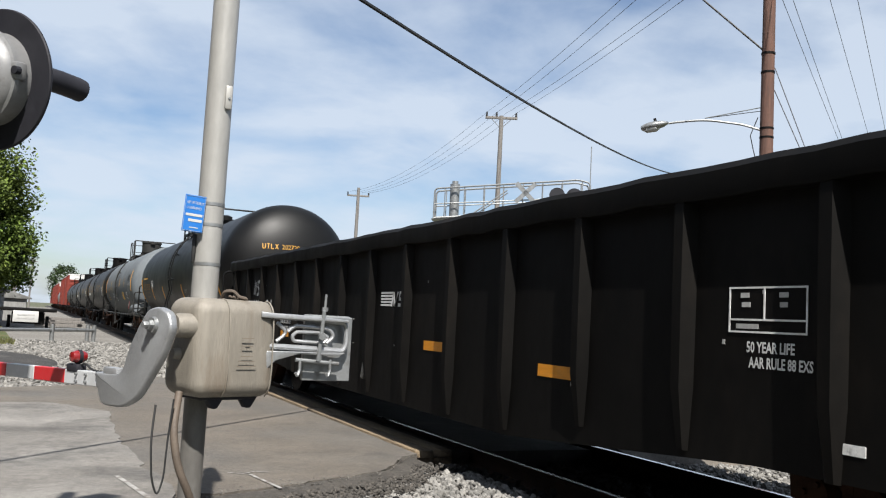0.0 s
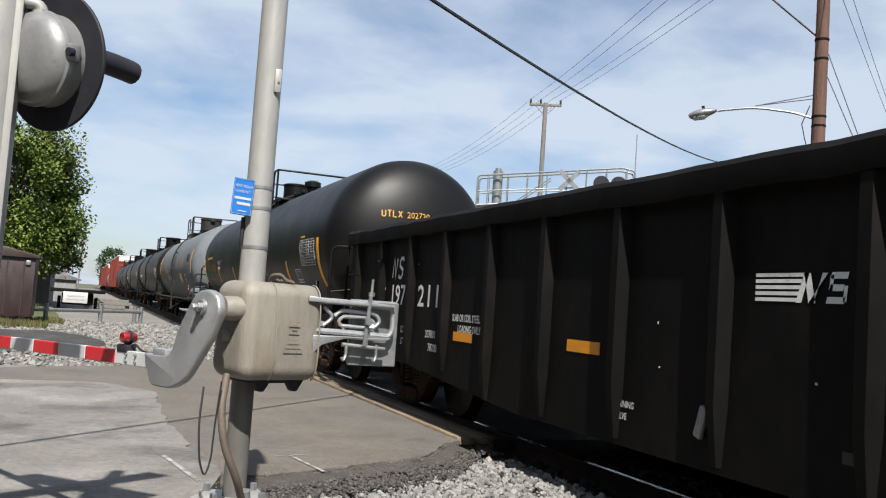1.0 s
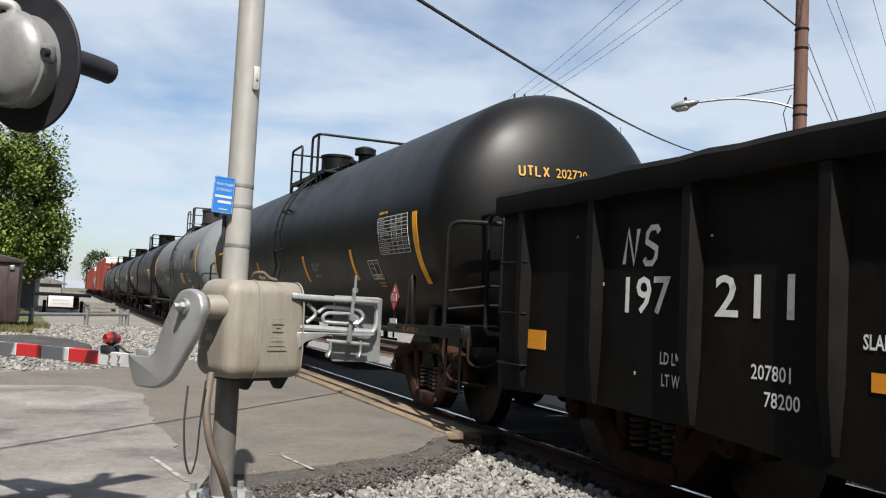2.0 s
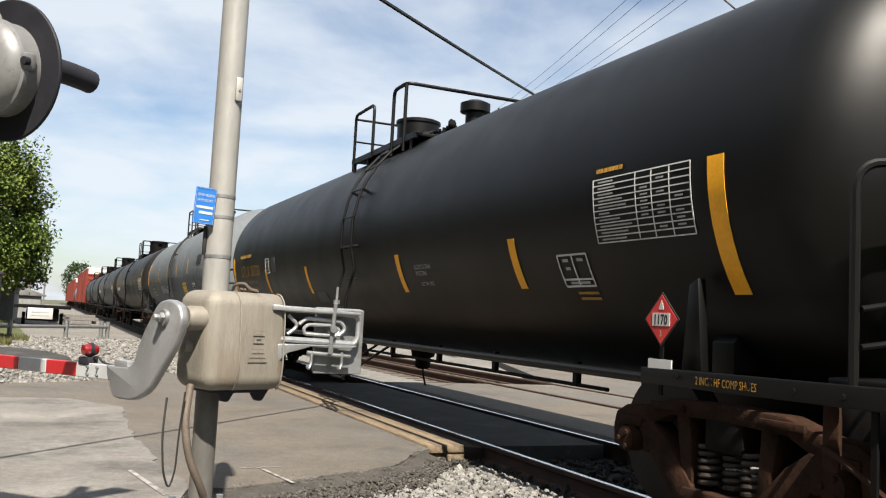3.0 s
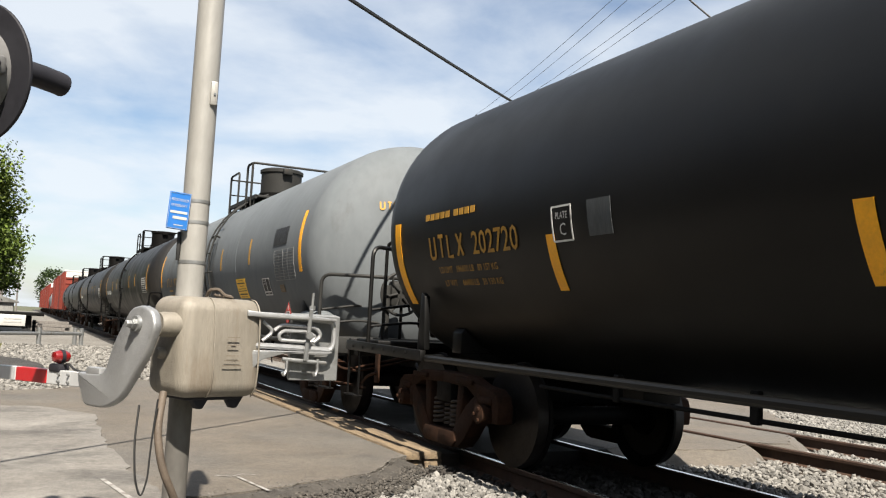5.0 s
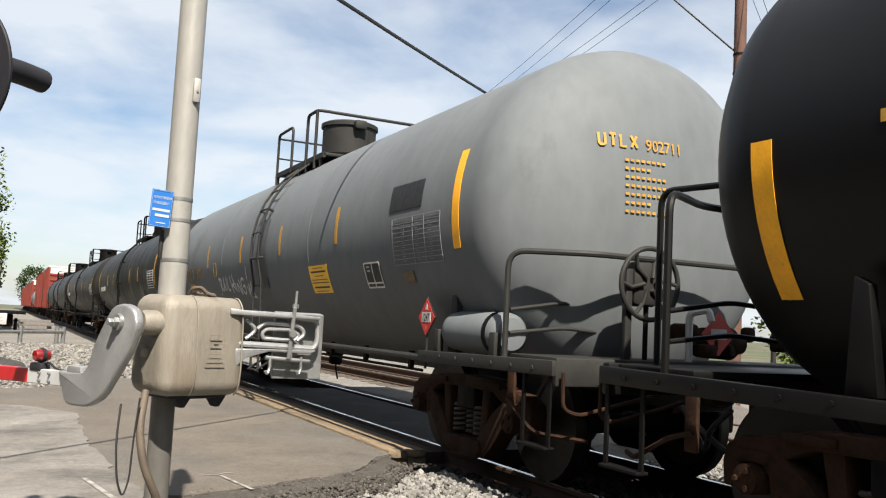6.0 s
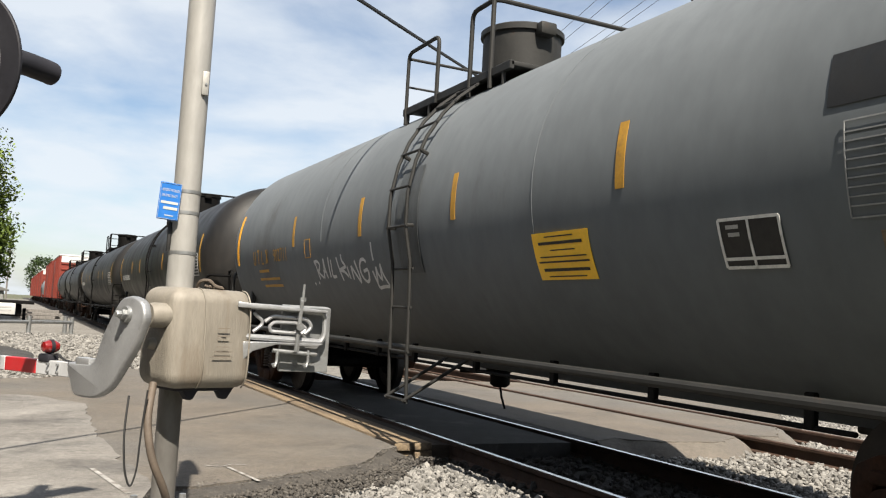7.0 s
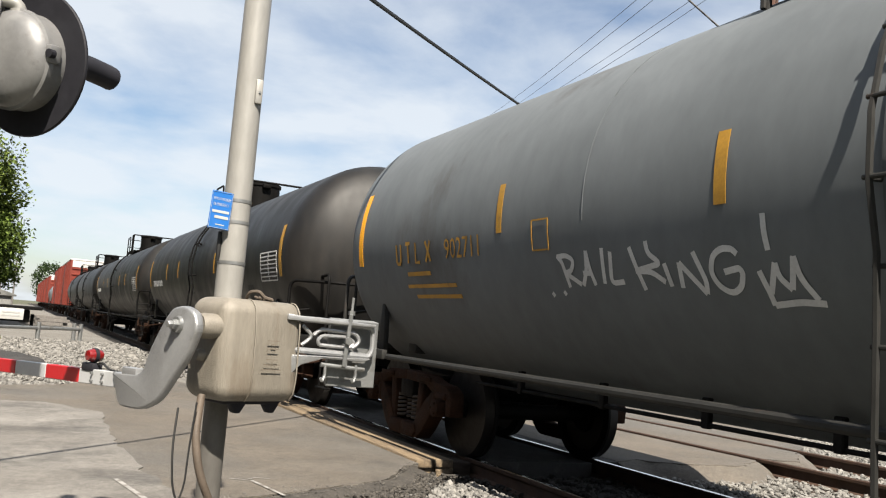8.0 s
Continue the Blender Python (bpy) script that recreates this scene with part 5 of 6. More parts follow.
    # owner's initials as bars, the number in figures
    mark("NS", lambda a, b: F(15.28, 1.57)(a + b * 0.18, b), 0.23, 0.04, 0.22, "letter", c)
    tb("197", 0.235, 15.32, 1.25, bold=0.004, width=1.08)
    tb("211", 0.235, 14.37, 1.25, bold=0.004, width=1.25, space=1.15)
    tb("LD LMT", 0.075, 14.86, 0.935, width=0.7, bold=0.001)
    tb("LT WT", 0.075, 14.84, 0.80, width=0.7, bold=0.001)
    tb("207801", 0.08, 14.06, 0.92, width=0.9, bold=0.001)
    tb("78200", 0.08, 13.96, 0.78, width=0.9, bold=0.001)
    tb("SLAB OR COIL STEEL", 0.07, 13.33, 1.125, width=0.72, bold=0.002)
    tb("LOADING ONLY", 0.07, 13.18, 1.02, width=0.72, bold=0.002)
    tb("RETAINING", 0.045, 10.4, 0.66, width=0.8, bold=0.001)
    tb("VALVE", 0.045, 10.36, 0.58, width=0.8, bold=0.001)
    tb("50 YEAR LIFE", 0.055, 3.56, 1.185, width=0.74, bold=0.002)
    tb("AAR RULE 88 EXS", 0.055, 3.54, 1.105, width=0.7, bold=0.002)
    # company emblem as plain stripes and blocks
    bm = B()
    for k in range(5):
        z = 1.405 + 0.033 * k
        quad(bm, [(-x - 0.0135, 9.04 - uc, z), (-x - 0.0135, 8.70 - 0.015 * k - uc, z), (-x - 0.0135, 8.69 - 0.015 * k - uc, z + 0.02), (-x - 0.0135, 9.04 - uc, z + 0.02)])
    for y0, y1, y2, y3 in ((8.70, 8.655, 8.60, 8.64), (8.60, 8.56, 8.50, 8.46)):
        quad(bm, [(-x - 0.0135, y0 - uc, 1.40), (-x - 0.0135, y1 - uc, 1.40), (-x - 0.0135, y2 - uc, 1.555), (-x - 0.0135, y3 - uc, 1.555)])
    quad(bm, [(-x - 0.0135, 8.64 - uc, 1.555), (-x - 0.0135, 8.59 - uc, 1.555), (-x - 0.0135, 8.545 - uc, 1.40), (-x - 0.0135, 8.6 - uc, 1.40)])
    for z, y0, y1 in ((1.525, 8.32, 8.44), (1.463, 8.35, 8.45), (1.40, 8.34, 8.47)):
        quad(bm, [(-x - 0.0135, y1 - uc, z), (-x - 0.0135, y0 - uc, z), (-x - 0.0135, y0 - 0.01 - uc, z + 0.033), (-x - 0.0135, y1 - 0.01 - uc, z + 0.033)])
    for y0, y1, z0, z1 in ((8.425, 8.45, 1.463, 1.545), (8.325, 8.35, 1.41, 1.49)):
        quad(bm, [(-x - 0.0135, y1 - uc, z0), (-x - 0.0135, y0 - uc, z0), (-x - 0.0135, y0 - 0.01 - uc, z1), (-x - 0.0135, y1 - 0.01 - uc, z1)])
    for v in bm.verts:
        v.co.y = 9.04 - uc + (v.co.y - 9.04 + uc) * 0.88
    part("emblem", bm, "letter", c, "white striped company emblem", smooth=False)
    # reflectors
    for u, z in ((16.5, 1.0), (13.05, 0.975), (10.82, 1.03), (7.58, 1.03), (5.44, 0.945)):
        part("reflector", box(B(), (-x - 0.012, u - uc, z), (0.004, 0.46, 0.09) if u < 16 else (0.004, 0.4, 0.15)), "orange", c, "orange reflective strip", smooth=False)
    part("reflector", box(B(), (-x - 0.012, 2.92 - uc, 0.77), (0.004, 0.21, 0.05)), "letter", c, smooth=False)
    # inspection table
    bm = B()
    for z in (1.29, 1.355, 1.525):
        box(bm, (-x - 0.012, 3.425 - uc, z), (0.004, 0.53, 0.01))
    for y, z0, z1 in ((3.69, 1.285, 1.53), (3.16, 1.285, 1.53), (3.44, 1.355, 1.53)):
        box(bm, (-x - 0.0125, y - uc, (z0 + z1) / 2), (0.004, 0.01, z1 - z0))
    part("inspection_table", bm, "letter", c, smooth=False)
    bm = B()
    for y, z, w in ((3.58, 1.485, 0.06), (3.57, 1.435, 0.06), (3.31, 1.485, 0.06), (3.31, 1.435, 0.05), (3.56, 1.32, 0.16)):
        box(bm, (-x - 0.012, y - uc, z), (0.003, w, 0.026))
    part("table_writing", bm, "dimletter", c, smooth=False)
    rnd = random.Random(4)
    bm = B()
    for k in range(16):
        box(bm, (-x - 0.012, rnd.uniform(2.8, 16.8) - uc, rnd.uniform(0.75, 1.95)), (0.003, rnd.uniform(0.008, 0.02), rnd.uniform(0.008, 0.03)))
    part("paint_chips", bm, "dimletter", c, smooth=False)
    bm = box(B(), (-x - 0.03, 9.42 - uc, 0.68), (0.04, 0.07, 0.2), Euler((0.3, 0, 0)).to_matrix(), bev=0.015)
    part("worn_bracket", bm, "zinc", c, "scuffed bright bracket")
    part("drain_hole", box(B(), (-x - 0.0105, 8.35 - uc, 0.66), (0.004, 0.1, 0.06)), "blackplate", c, smooth=False)
    return c


def build_tank_b(u):
    """Long black tank car."""
    tank_size(1.42, 2.26)
    half, end = 7.62, 8.75
    c = car_base("tank_car", "long black tank car with yellow reflective stripes and black railings", "tank car", u)
    tank_body(c, half, "black", "satin black tank shell")
    tank_underframe(c, half, end, "black", "black")
    ladder(c, -0.47, "black")
    top_platform(c, -0.08, "black")
    for s in (-1, 1):
        end_rails(c, end, "black", half, s, 2.09, 0.55)
        truck(c, s * 6.95)
    couplers(c, end)
    for y, z0, z1, w in ((-7.22, 1.47, 2.27, 0.14), (7.5, 1.46, 2.27, 0.14), (-4.68, 1.53, 1.94, 0.115), (-1.98, 1.52, 1.93, 0.115), (1.9, 1.53, 1.93, 0.115), (4.6, 1.55, 1.96, 0.115)):
        part("yellow_stripe", patch(y - w / 2, y + w / 2, z0, z1), "yellow", c, "yellow reflective stripe")
    T = lambda words, h, y, z, mat, **k: part("stencil", text_bm(words, h, on_tank(y, z), **k), mat, c, smooth=False)
    T("202720", 0.2, 5.86, 1.88, "oldyellow", width=0.93, bold=0.002)
    mark("UTLX", on_tank(6.72, 1.88), 0.2, 0.035, 0.19, "oldyellow", c)
    part("owner_line", bars([(6.72 - 0.11 * k - (0.06 if k > 4 else 0), 6.8 - 0.11 * k - (0.06 if k > 4 else 0), 2.27, 0.06) for k in range(9)]), "oldyellow", c, smooth=False)
    T("LD LMT   196600 LB   89 157 KG", 0.06, 6.6, 1.74, "oldyellow", width=0.95)
    T("LT WT     66400 LB   30 130 KG", 0.06, 6.56, 1.62, "oldyellow", width=0.95)
    T("PLATE", 0.05, 4.5, 2.06, "letter", width=0.8)
    T("C", 0.09, 4.46, 1.94, "letter")
    ruled("stencil_box", c, 4.3, 4.55, 1.9, 2.15, w=0.014, mat="letter")
    part("panel", patch(3.83, 4.1, 1.91, 2.16), "plate", c, "faded grey stencil panel")
    part("panel", patch(1.22, 1.7, 1.41, 1.55, slant=-0.02), "plate", c, "faded grey stencil panel")
    T("LEASED TO GRAIN", 0.05, -2.44, 1.755, "dimletter", width=0.72)
    T("PROCESSING", 0.05, -2.44, 1.69, "dimletter", width=0.72)
    T("NOT VPR VALVE", 0.045, -2.5, 1.585, "dimletter", width=0.72)
    # test table by the front stripe
    rows = [1.83 + 0.044 * k for k in range(1, 10)]
    ruled("test_table", c, -7.0, -5.96, 1.83, 2.27, rows, (-6.8, -6.62, -6.45), w=0.008, mat="letter")
    rnd = random.Random(5)
    cells = []
    for z in rows + [2.27]:
        cells.append((-6.02 - rnd.uniform(0.12, 0.38), -6.02, z - 0.022, 0.011))
        for a in (-6.5, -6.67, -6.85):
            if rnd.random() < 0.6:
                cells.append((a - 0.075, a, z - 0.022, 0.011))
    part("table_writing", bars(cells), "dimletter", c, smooth=False)
    part("stencil_line", bars([(-6.3 + 0.045 * k, -6.265 + 0.045 * k, 2.33, 0.03) for k in range(7)]), "oldyellow", c, smooth=False)
    ruled("tariff_box", c, -5.76, -5.36, 1.54, 1.77, (1.59,), (-5.56,), w=0.014, mat="letter")
    part("table_writing", bars([(-5.5, -5.42, 1.73, 0.022), (-5.5, -5.44, 1.67, 0.022), (-5.7, -5.62, 1.73, 0.022), (-5.7, -5.44, 1.565, 0.018)]), "dimletter", c, smooth=False)
    part("stencil_line", bars([(-5.75, -5.48, 1.49 - 0.04 * k, 0.018) for k in range(2)]), "oldyellow", c, smooth=False)
    # writing on the front head
    def on_head(x0, z0):
        def at(a, b):
            x, z = x0 + a, z0 + b
            q = min(0.999, math.hypot(x, z - ZC) / R)
            return Vector((x, -half - 0.72 * math.sqrt(1 - q * q) ** 0.9 - 0.012, z))
        return at
    part("stencil", text_bm("202720", 0.1, on_head(-0.26, 2.64), bold=0.001, width=0.9), "oldyellow", c, smooth=False)
    mark("UTLX", on_head(-0.66, 2.64), 0.1, 0.02, 0.088, "oldyellow", c)
    for i, w in enumerate(("CAPY  30 088 GAL", "         113 880 L", "SPRG D-5 7 OUTER", "36 WHLS")):
        part("stencil", text_bm(w, 0.055, on_head(-0.55, 2.42 - 0.11 * i), width=0.8), "oldyellow", c, smooth=False)
    part("stencil", text_bm("2 INCH HF COMP SHOES", 0.046, on_flat(-1.484, -7.17, 0.935), width=0.66), "oldyellow", c, smooth=False)
    placard(c, -6.83, 1.3, -1.47, "1170", "darksteel", 0.168)
    part("clip_plate", box(B(), (-1.47, -6.83, 1.02), (0.01, 0.22, 0.075)), "white", c, smooth=False)
    return c


def build_tank_c(u):
    """Grey tank car with dome, air tank and faded stencils."""
    tank_size(1.53, 2.24)
    half, end = 6.95, 8.15
    c = car_base("tank_car", "weathered grey tank car with faded yellow stripes and white graffiti", "tank car", u)
    tank_body(c, half, "grey", "weathered grey tank shell")
    tank_underframe(c, half, end, "greytrim", "greytrim", 2.2)
    ladder(c, -0.3, "greytrim", w=0.42)
    part("access_plate", patch(-0.6, -0.1, 1.66, 2.68, 0.012, n=14), "plate", c, "dented grey plate behind the ladder")
    top_platform(c, -0.03, "greytrim", True)
    for s in (-1, 1):
        end_rails(c, end, "greytrim", half, s, hoop=s > 0)
        truck(c, s * 6.15)
    couplers(c, end)
    for y, z0, z1, w in ((-6.67, 1.89, 2.74, 0.125), (6.75, 1.92, 2.76, 0.12), (-3.66, 2.11, 2.54, 0.09), (-1.33, 2.09, 2.5, 0.085), (0.95, 2.08, 2.51, 0.095), (3.5, 2.09, 2.5, 0.085)):
        part("yellow_stripe", patch(y - w / 2, y + w / 2, z0, z1), "oldyellow" if w < 0.1 else "yellow", c, "faded yellow reflective stripe")
    part("seam_strap", patch(-2.615, -2.605, 1.6, 3.6, 0.004, n=14), "grey", c)
    part("seam_strap", patch(2.305, 2.315, 2.1, 3.6, 0.004, n=14), "grey", c)
    T = lambda words, h, y, z, mat, **k: part("stencil", text_bm(words, h, on_tank(y, z), **k), mat, c, smooth=False)
    # black panel and test table near the front
    part("black_panel", patch(-5.97, -5.22, 2.32, 2.58), "blackplate", c, "black painted-out panel")
    rows = [1.81 + 0.042 * k for k in range(1, 10)]
    ruled("test_table", c, -6.38, -5.32, 1.8, 2.24, rows, (-5.8, -6.05), w=0.007, mat="fadedletter")
    part("table_writing", bars([(a, a + 0.07, z - 0.02, 0.006) for z in rows for a in (-6.2, -5.92, -5.6)]), "fadedletter", c, smooth=False)
    # yellow notice with phone lines as bars
    part("yellow_notice", patch(-3.28, -2.58, 1.56, 1.89), "notice", c, "yellow emergency notice")
    part("notice_writing", bars([(-3.1, -2.75, 1.86, 0.008), (-3.2, -2.66, 1.815, 0.02), (-3.1, -2.8, 1.765, 0.008), (-3.22, -2.65, 1.72, 0.008), (-3.24, -2.62, 1.685, 0.011), (-3.22, -2.66, 1.63, 0.02), (-3.16, -2.7, 1.585, 0.007)], 0.011), "blackplate", c, smooth=False)
    part("tariff_plate", patch(-4.9, -4.48, 1.6, 1.85, 0.006), "blackplate", c, "black data plate with a white frame")
    ruled("tariff_frame", c, -4.9, -4.48, 1.6, 1.85, (1.645,), (-4.69,), w=0.016, off=0.01, mat="letter")
    part("table_writing", bars([(-4.62, -4.53, 1.81, 0.02), (-4.62, -4.54, 1.77, 0.02)], 0.01), "dimletter", c, smooth=False)
    part("builder_plate", patch(-5.7, -5.46, 1.63, 1.74, 0.012), "timber", c, "rusty tan plate")
    T("902711", 0.19, 4.54, 1.92, "oldyellow", width=0.9)
    mark("UTLX", on_tank(5.68, 1.91), 0.2, 0.036, 0.24, "oldyellow", c)
    part("stencil_line", bars([(4.9, 5.45, 1.8, 0.04), (4.4, 5.5, 1.68, 0.035), (4.35, 5.35, 1.58, 0.035)], 0.005), "oldyellow", c, smooth=False)
    ruled("stencil_box", c, 2.75, 2.98, 1.92, 2.15, w=0.012, mat="oldyellow")
    # graffiti strokes
    # the hand-sprayed letters as single strokes: (along, up)
    word = [[(0.04, 0.26), (0.1, 0.21), (0.14, 0.02)], [(0.04, 0.25), (0.16, 0.26), (0.25, 0.22), (0.2, 0.14), (0.12, 0.13)], [(0.12, 0.13), (0.29, 0.04)],
            [(0.31, 0.03), (0.39, 0.14), (0.41, 0.28)], [(0.41, 0.28), (0.43, 0.15), (0.46, 0.03)], [(0.34, 0.12), (0.45, 0.12)], [(0.6, 0.29), (0.59, 0.17), (0.57, 0.04)],
            [(0.69, 0.26), (0.65, 0.04), (0.79, 0.05)], [(0.9, 0.28), (0.94, 0.16), (0.99, -0.01)], [(1.07, 0.31), (1.08, 0.23), (1.19, 0.16), (0.93, 0.12)], [(0.93, 0.12), (1.09, 0.11), (1.2, 0.04)],
            [(1.22, 0.16), (1.24, 0.07), (1.25, 0.01)], [(1.345, 0.0), (1.355, 0.16)], [(1.355, 0.16), (1.54, -0.04)], [(1.54, -0.04), (1.56, 0.04), (1.49, 0.22)],
            [(1.84, 0.19), (1.81, 0.22), (1.73, 0.23), (1.65, 0.19), (1.61, 0.09), (1.66, 0.0), (1.75, -0.04), (1.83, 0.0), (1.86, 0.08), (1.84, 0.11), (1.72, 0.09)],
            [(-0.12, -0.02), (-0.1, -0.05)], [(0.04, -0.01), (0.06, -0.04)], [(2.06, 0.4), (2.06, 0.29), (2.07, 0.2)], [(1.98, 0.09), (2.02, -0.04), (2.03, -0.11)],
            [(2.03, -0.04), (2.1, 0.13)], [(2.1, 0.13), (2.11, 0.05), (2.18, -0.02)], [(2.18, -0.02), (2.23, 0.16)], [(2.23, 0.16), (2.25, 0.04), (2.33, -0.08)], [(2.03, -0.11), (2.21, -0.09), (2.37, -0.1)]]
    gr = None
    f = on_tank(2.7, 1.62, 0.004)
    for pts in word:
        bm = B()
        line = arcs([Vector((a, b, 0)) for a, b in pts], 0.05) if len(pts) > 2 else [Vector((a, b, 0)) for a, b in pts]
        edge = []
        for i, p in enumerate(line):
            d = (line[min(i + 1, len(line) - 1)] - line[max(i - 1, 0)]).normalized()
            n = Vector((-d.y, d.x, 0)) * 0.019
            edge.append([bm.verts.new(f(q.x, q.y)) for q in (p + n, p - n)])
        for a, b in zip(edge, edge[1:]):
            bm.faces.new((a[0], a[1], b[1], b[0]))
        st = part("graffiti_stroke" if gr else "graffiti", bm, "graffiti", gr or c, "" if gr else "white spray-painted lettering", smooth=False)
        gr = gr or st
    # rear and front heads
    placard(c, -6.08, 1.3, -1.47, "1247", "greytrim", 0.185)
    # air reservoir beside the front platform
    ar = part("air_reservoir", spin(B(), [(-7.26, 0.06), (-7.25, 0.13), (-7.21, 0.165), (-7.14, 0.175), (-6.4, 0.175), (-6.33, 0.165), (-6.29, 0.13), (-6.28, 0.06)], 32, "y", Matrix.Translation((-1.27, 0, 1.19))), "grey", c, "horizontal grey air reservoir")
    part("reservoir_strap", spin(B(), [(-7.12, 0.179), (-7.06, 0.179)], 32, "y", Matrix.Translation((-1.27, 0, 1.19))), "darksteel", ar)
    for y in (-7.24, -6.25):
        part("reservoir_bracket", box(B(), (-1.42, y, 1.1), (0.06, 0.09, 0.2), bev=0.01), "greytrim", ar)
    brake_wheel(c, -end + 0.12, -1)
    # placard on the end platform, facing along the track
    px, py, pz, pr = 0.05, -end + 0.02, 1.27, 0.17
    pl = part("end_placard", prism(B(), [(px, pz + pr), (px + pr, pz), (px, pz - pr), (px - pr, pz)], py, py + 0.006, "y"), "placard", c, "red diamond hazard placard", smooth=False)
    part("placard_field", prism(B(), [(px - 0.08, pz - 0.04), (px + 0.08, pz - 0.04), (px + 0.08, pz + 0.04), (px - 0.08, pz + 0.04)], py - 0.003, py, "y"), "white", pl, smooth=False)
    part("pipe_elbow", tube(B(), arcs([(-0.22, -end + 0.05, 1.05), (-0.22, -end + 0.05, 1.42), (-0.12, -end - 0.05, 1.45), (-0.12, -end - 0.08, 1.36)], 0.05), 0.028), "white", c, "white painted pipe elbow")
    part("brake_cylinder", spin(B(), [(-0.3, 0.05), (-0.28, 0.12), (0.0, 0.13), (0.03, 0.09), (0.12, 0.08), (0.14, 0.03)], 24, "x", Matrix.Translation((0.35, -end + 0.22, 1.2))), "truck", c, "rusty brake cylinder")
    # brake gear on the end platform
    gbx = B()
    rnd = random.Random(9)
    for k in range(10):
        box(gbx, (rnd.uniform(-0.3, 0.9), -end + rnd.uniform(0.05, 0.4), 1.12 + rnd.uniform(0, 0.22)), (rnd.uniform(0.08, 0.2),) * 2 + (rnd.uniform(0.1, 0.2),), Euler((0, 0, rnd.uniform(0, 1))).to_matrix(), bev=0.03)
    part("brake_valve", gbx, "truck", c, "rusty brake valve and fittings")
    def on_head(x0, z0):
        def at(a, b):
            x, z = x0 + a, z0 + b
            q = min(0.999, math.hypot(x, z - ZC) / R)
            return Vector((x, -half - 0.72 * math.sqrt(1 - q * q) ** 0.9 - 0.012, z))
        return at
    part("stencil", text_bm("902711", 0.095, on_head(-0.3, 2.74), width=0.9, bold=0.001), "oldyellow", c, smooth=False)
    mark("UTLX", on_head(-0.72, 2.75), 0.1, 0.022, 0.095, "oldyellow", c)
    for i, w in enumerate((0.42, 0.28, 0.42, 0.42, 0.38, 0.3, 0.42)):
        bm = B()
        for k in range(int(w / 0.05)):
            f = on_head(-0.5 + 0.05 * k, 2.63 - 0.07 * i)
            quad(bm, [f(0, 0), f(0.032, 0), f(0.032, 0.022), f(0, 0.022)])
        part("stencil_line", bm, "oldyellow", c, smooth=False)
    return c


def build_tank_plain(u, half, mat, label, detail=True, dome=True):
    """A following tank car."""
    end = half + 1.0
    tank_size(1.5, 2.3)
    c = car_base("tank_car", label, "tank car", u)
    tank_body(c, half, mat)
    tank_underframe(c, half, end, mat, "darksteel")
    ladder(c, 0.0, "darksteel")
    top_platform(c, 0.0, "darksteel", dome)
    for s in (-1, 1):
        end_rails(c, end, "darksteel", half, s)
        truck(c, s * (end - 1.9), detail)
    couplers(c, end)
    if detail:
        for k, w in ((-half + 0.2, 0.14), (-half * 0.55, 0.1), (-half * 0.3, 0.1), (half * 0.3, 0.1), (half * 0.55, 0.1), (half - 0.2, 0.14)):
            big = w > 0.12
            part("yellow_stripe", patch(k - w / 2, k + w / 2, 1.9 if big else 2.08, 2.7 if big else 2.5), "oldyellow", c)
        ruled("test_table", c, -half + 0.4, -half + 1.4, 1.85, 2.3, [1.85 + 0.064 * k for k in range(1, 7)], (-half + 0.9,), w=0.02, mat="letter")
        part("stencil_line", bars([(half - 2.6 + 0.3 * k, half - 2.4 + 0.3 * k, 2.0, 0.16) for k in range(6)]), "letter", c, smooth=False)
        part("data_plate", patch(-half + 2.1, -half + 2.5, 1.5, 1.8), "greytrim", c)
    return c


def build_boxcar(u, half, white_top):
    """Red boxcar with ribbed sides."""
    c = car_base("boxcar", "faded red ribbed boxcar", "boxcar", u)
    part("car_body", box(B(), (0, 0, 2.95), (2.9, 2 * half, 3.9), bev=0.05), "boxred", c)
    part("roof", box(B(), (0, 0, 4.96), (3.0, 2 * half + 0.05, 0.14), bev=0.05), "whiteroof" if white_top else "boxred", c, "pale roof" if white_top else "")
    if white_top:
        part("front_cap", box(B(), (0, -half - 0.012, 4.6), (2.6, 0.03, 0.55)), "whiteroof", c)
    for s in (-1, 1):
        for k in range(int(half / 0.62) * 2):
            y = -half + 0.35 + k * 0.62
            if abs(y) > 1.4:
                part("side_rib", box(B(), (s * 1.48, y, 2.95), (0.08, 0.1, 3.8), bev=0.015, seg=1), "boxred", c)
        dr = part("door", box(B(), (s * 1.49, 0, 2.9), (0.08, 2.7, 3.6), bev=0.02), "boxred", c)
        for z in (1.6, 2.4, 3.2):
            part("door_rib", box(B(), (s * 1.54, 0, z), (0.04, 2.6, 0.1), bev=0.01, seg=1), "boxred", dr)
        for z in (1.3, 1.9, 2.5, 3.1, 3.7, 4.2):
            part("end_rib", box(B(), (0, s * (half + 0.04), z), (2.6, 0.09, 0.16), bev=0.04), "boxred", c)
    part("underframe", box(B(), (0, 0, 0.85), (1.2, 2 * half, 0.35)), "darksteel", c)
    for s in (-1, 1):
        truck(c, s * (half - 1.9), False)
    return c


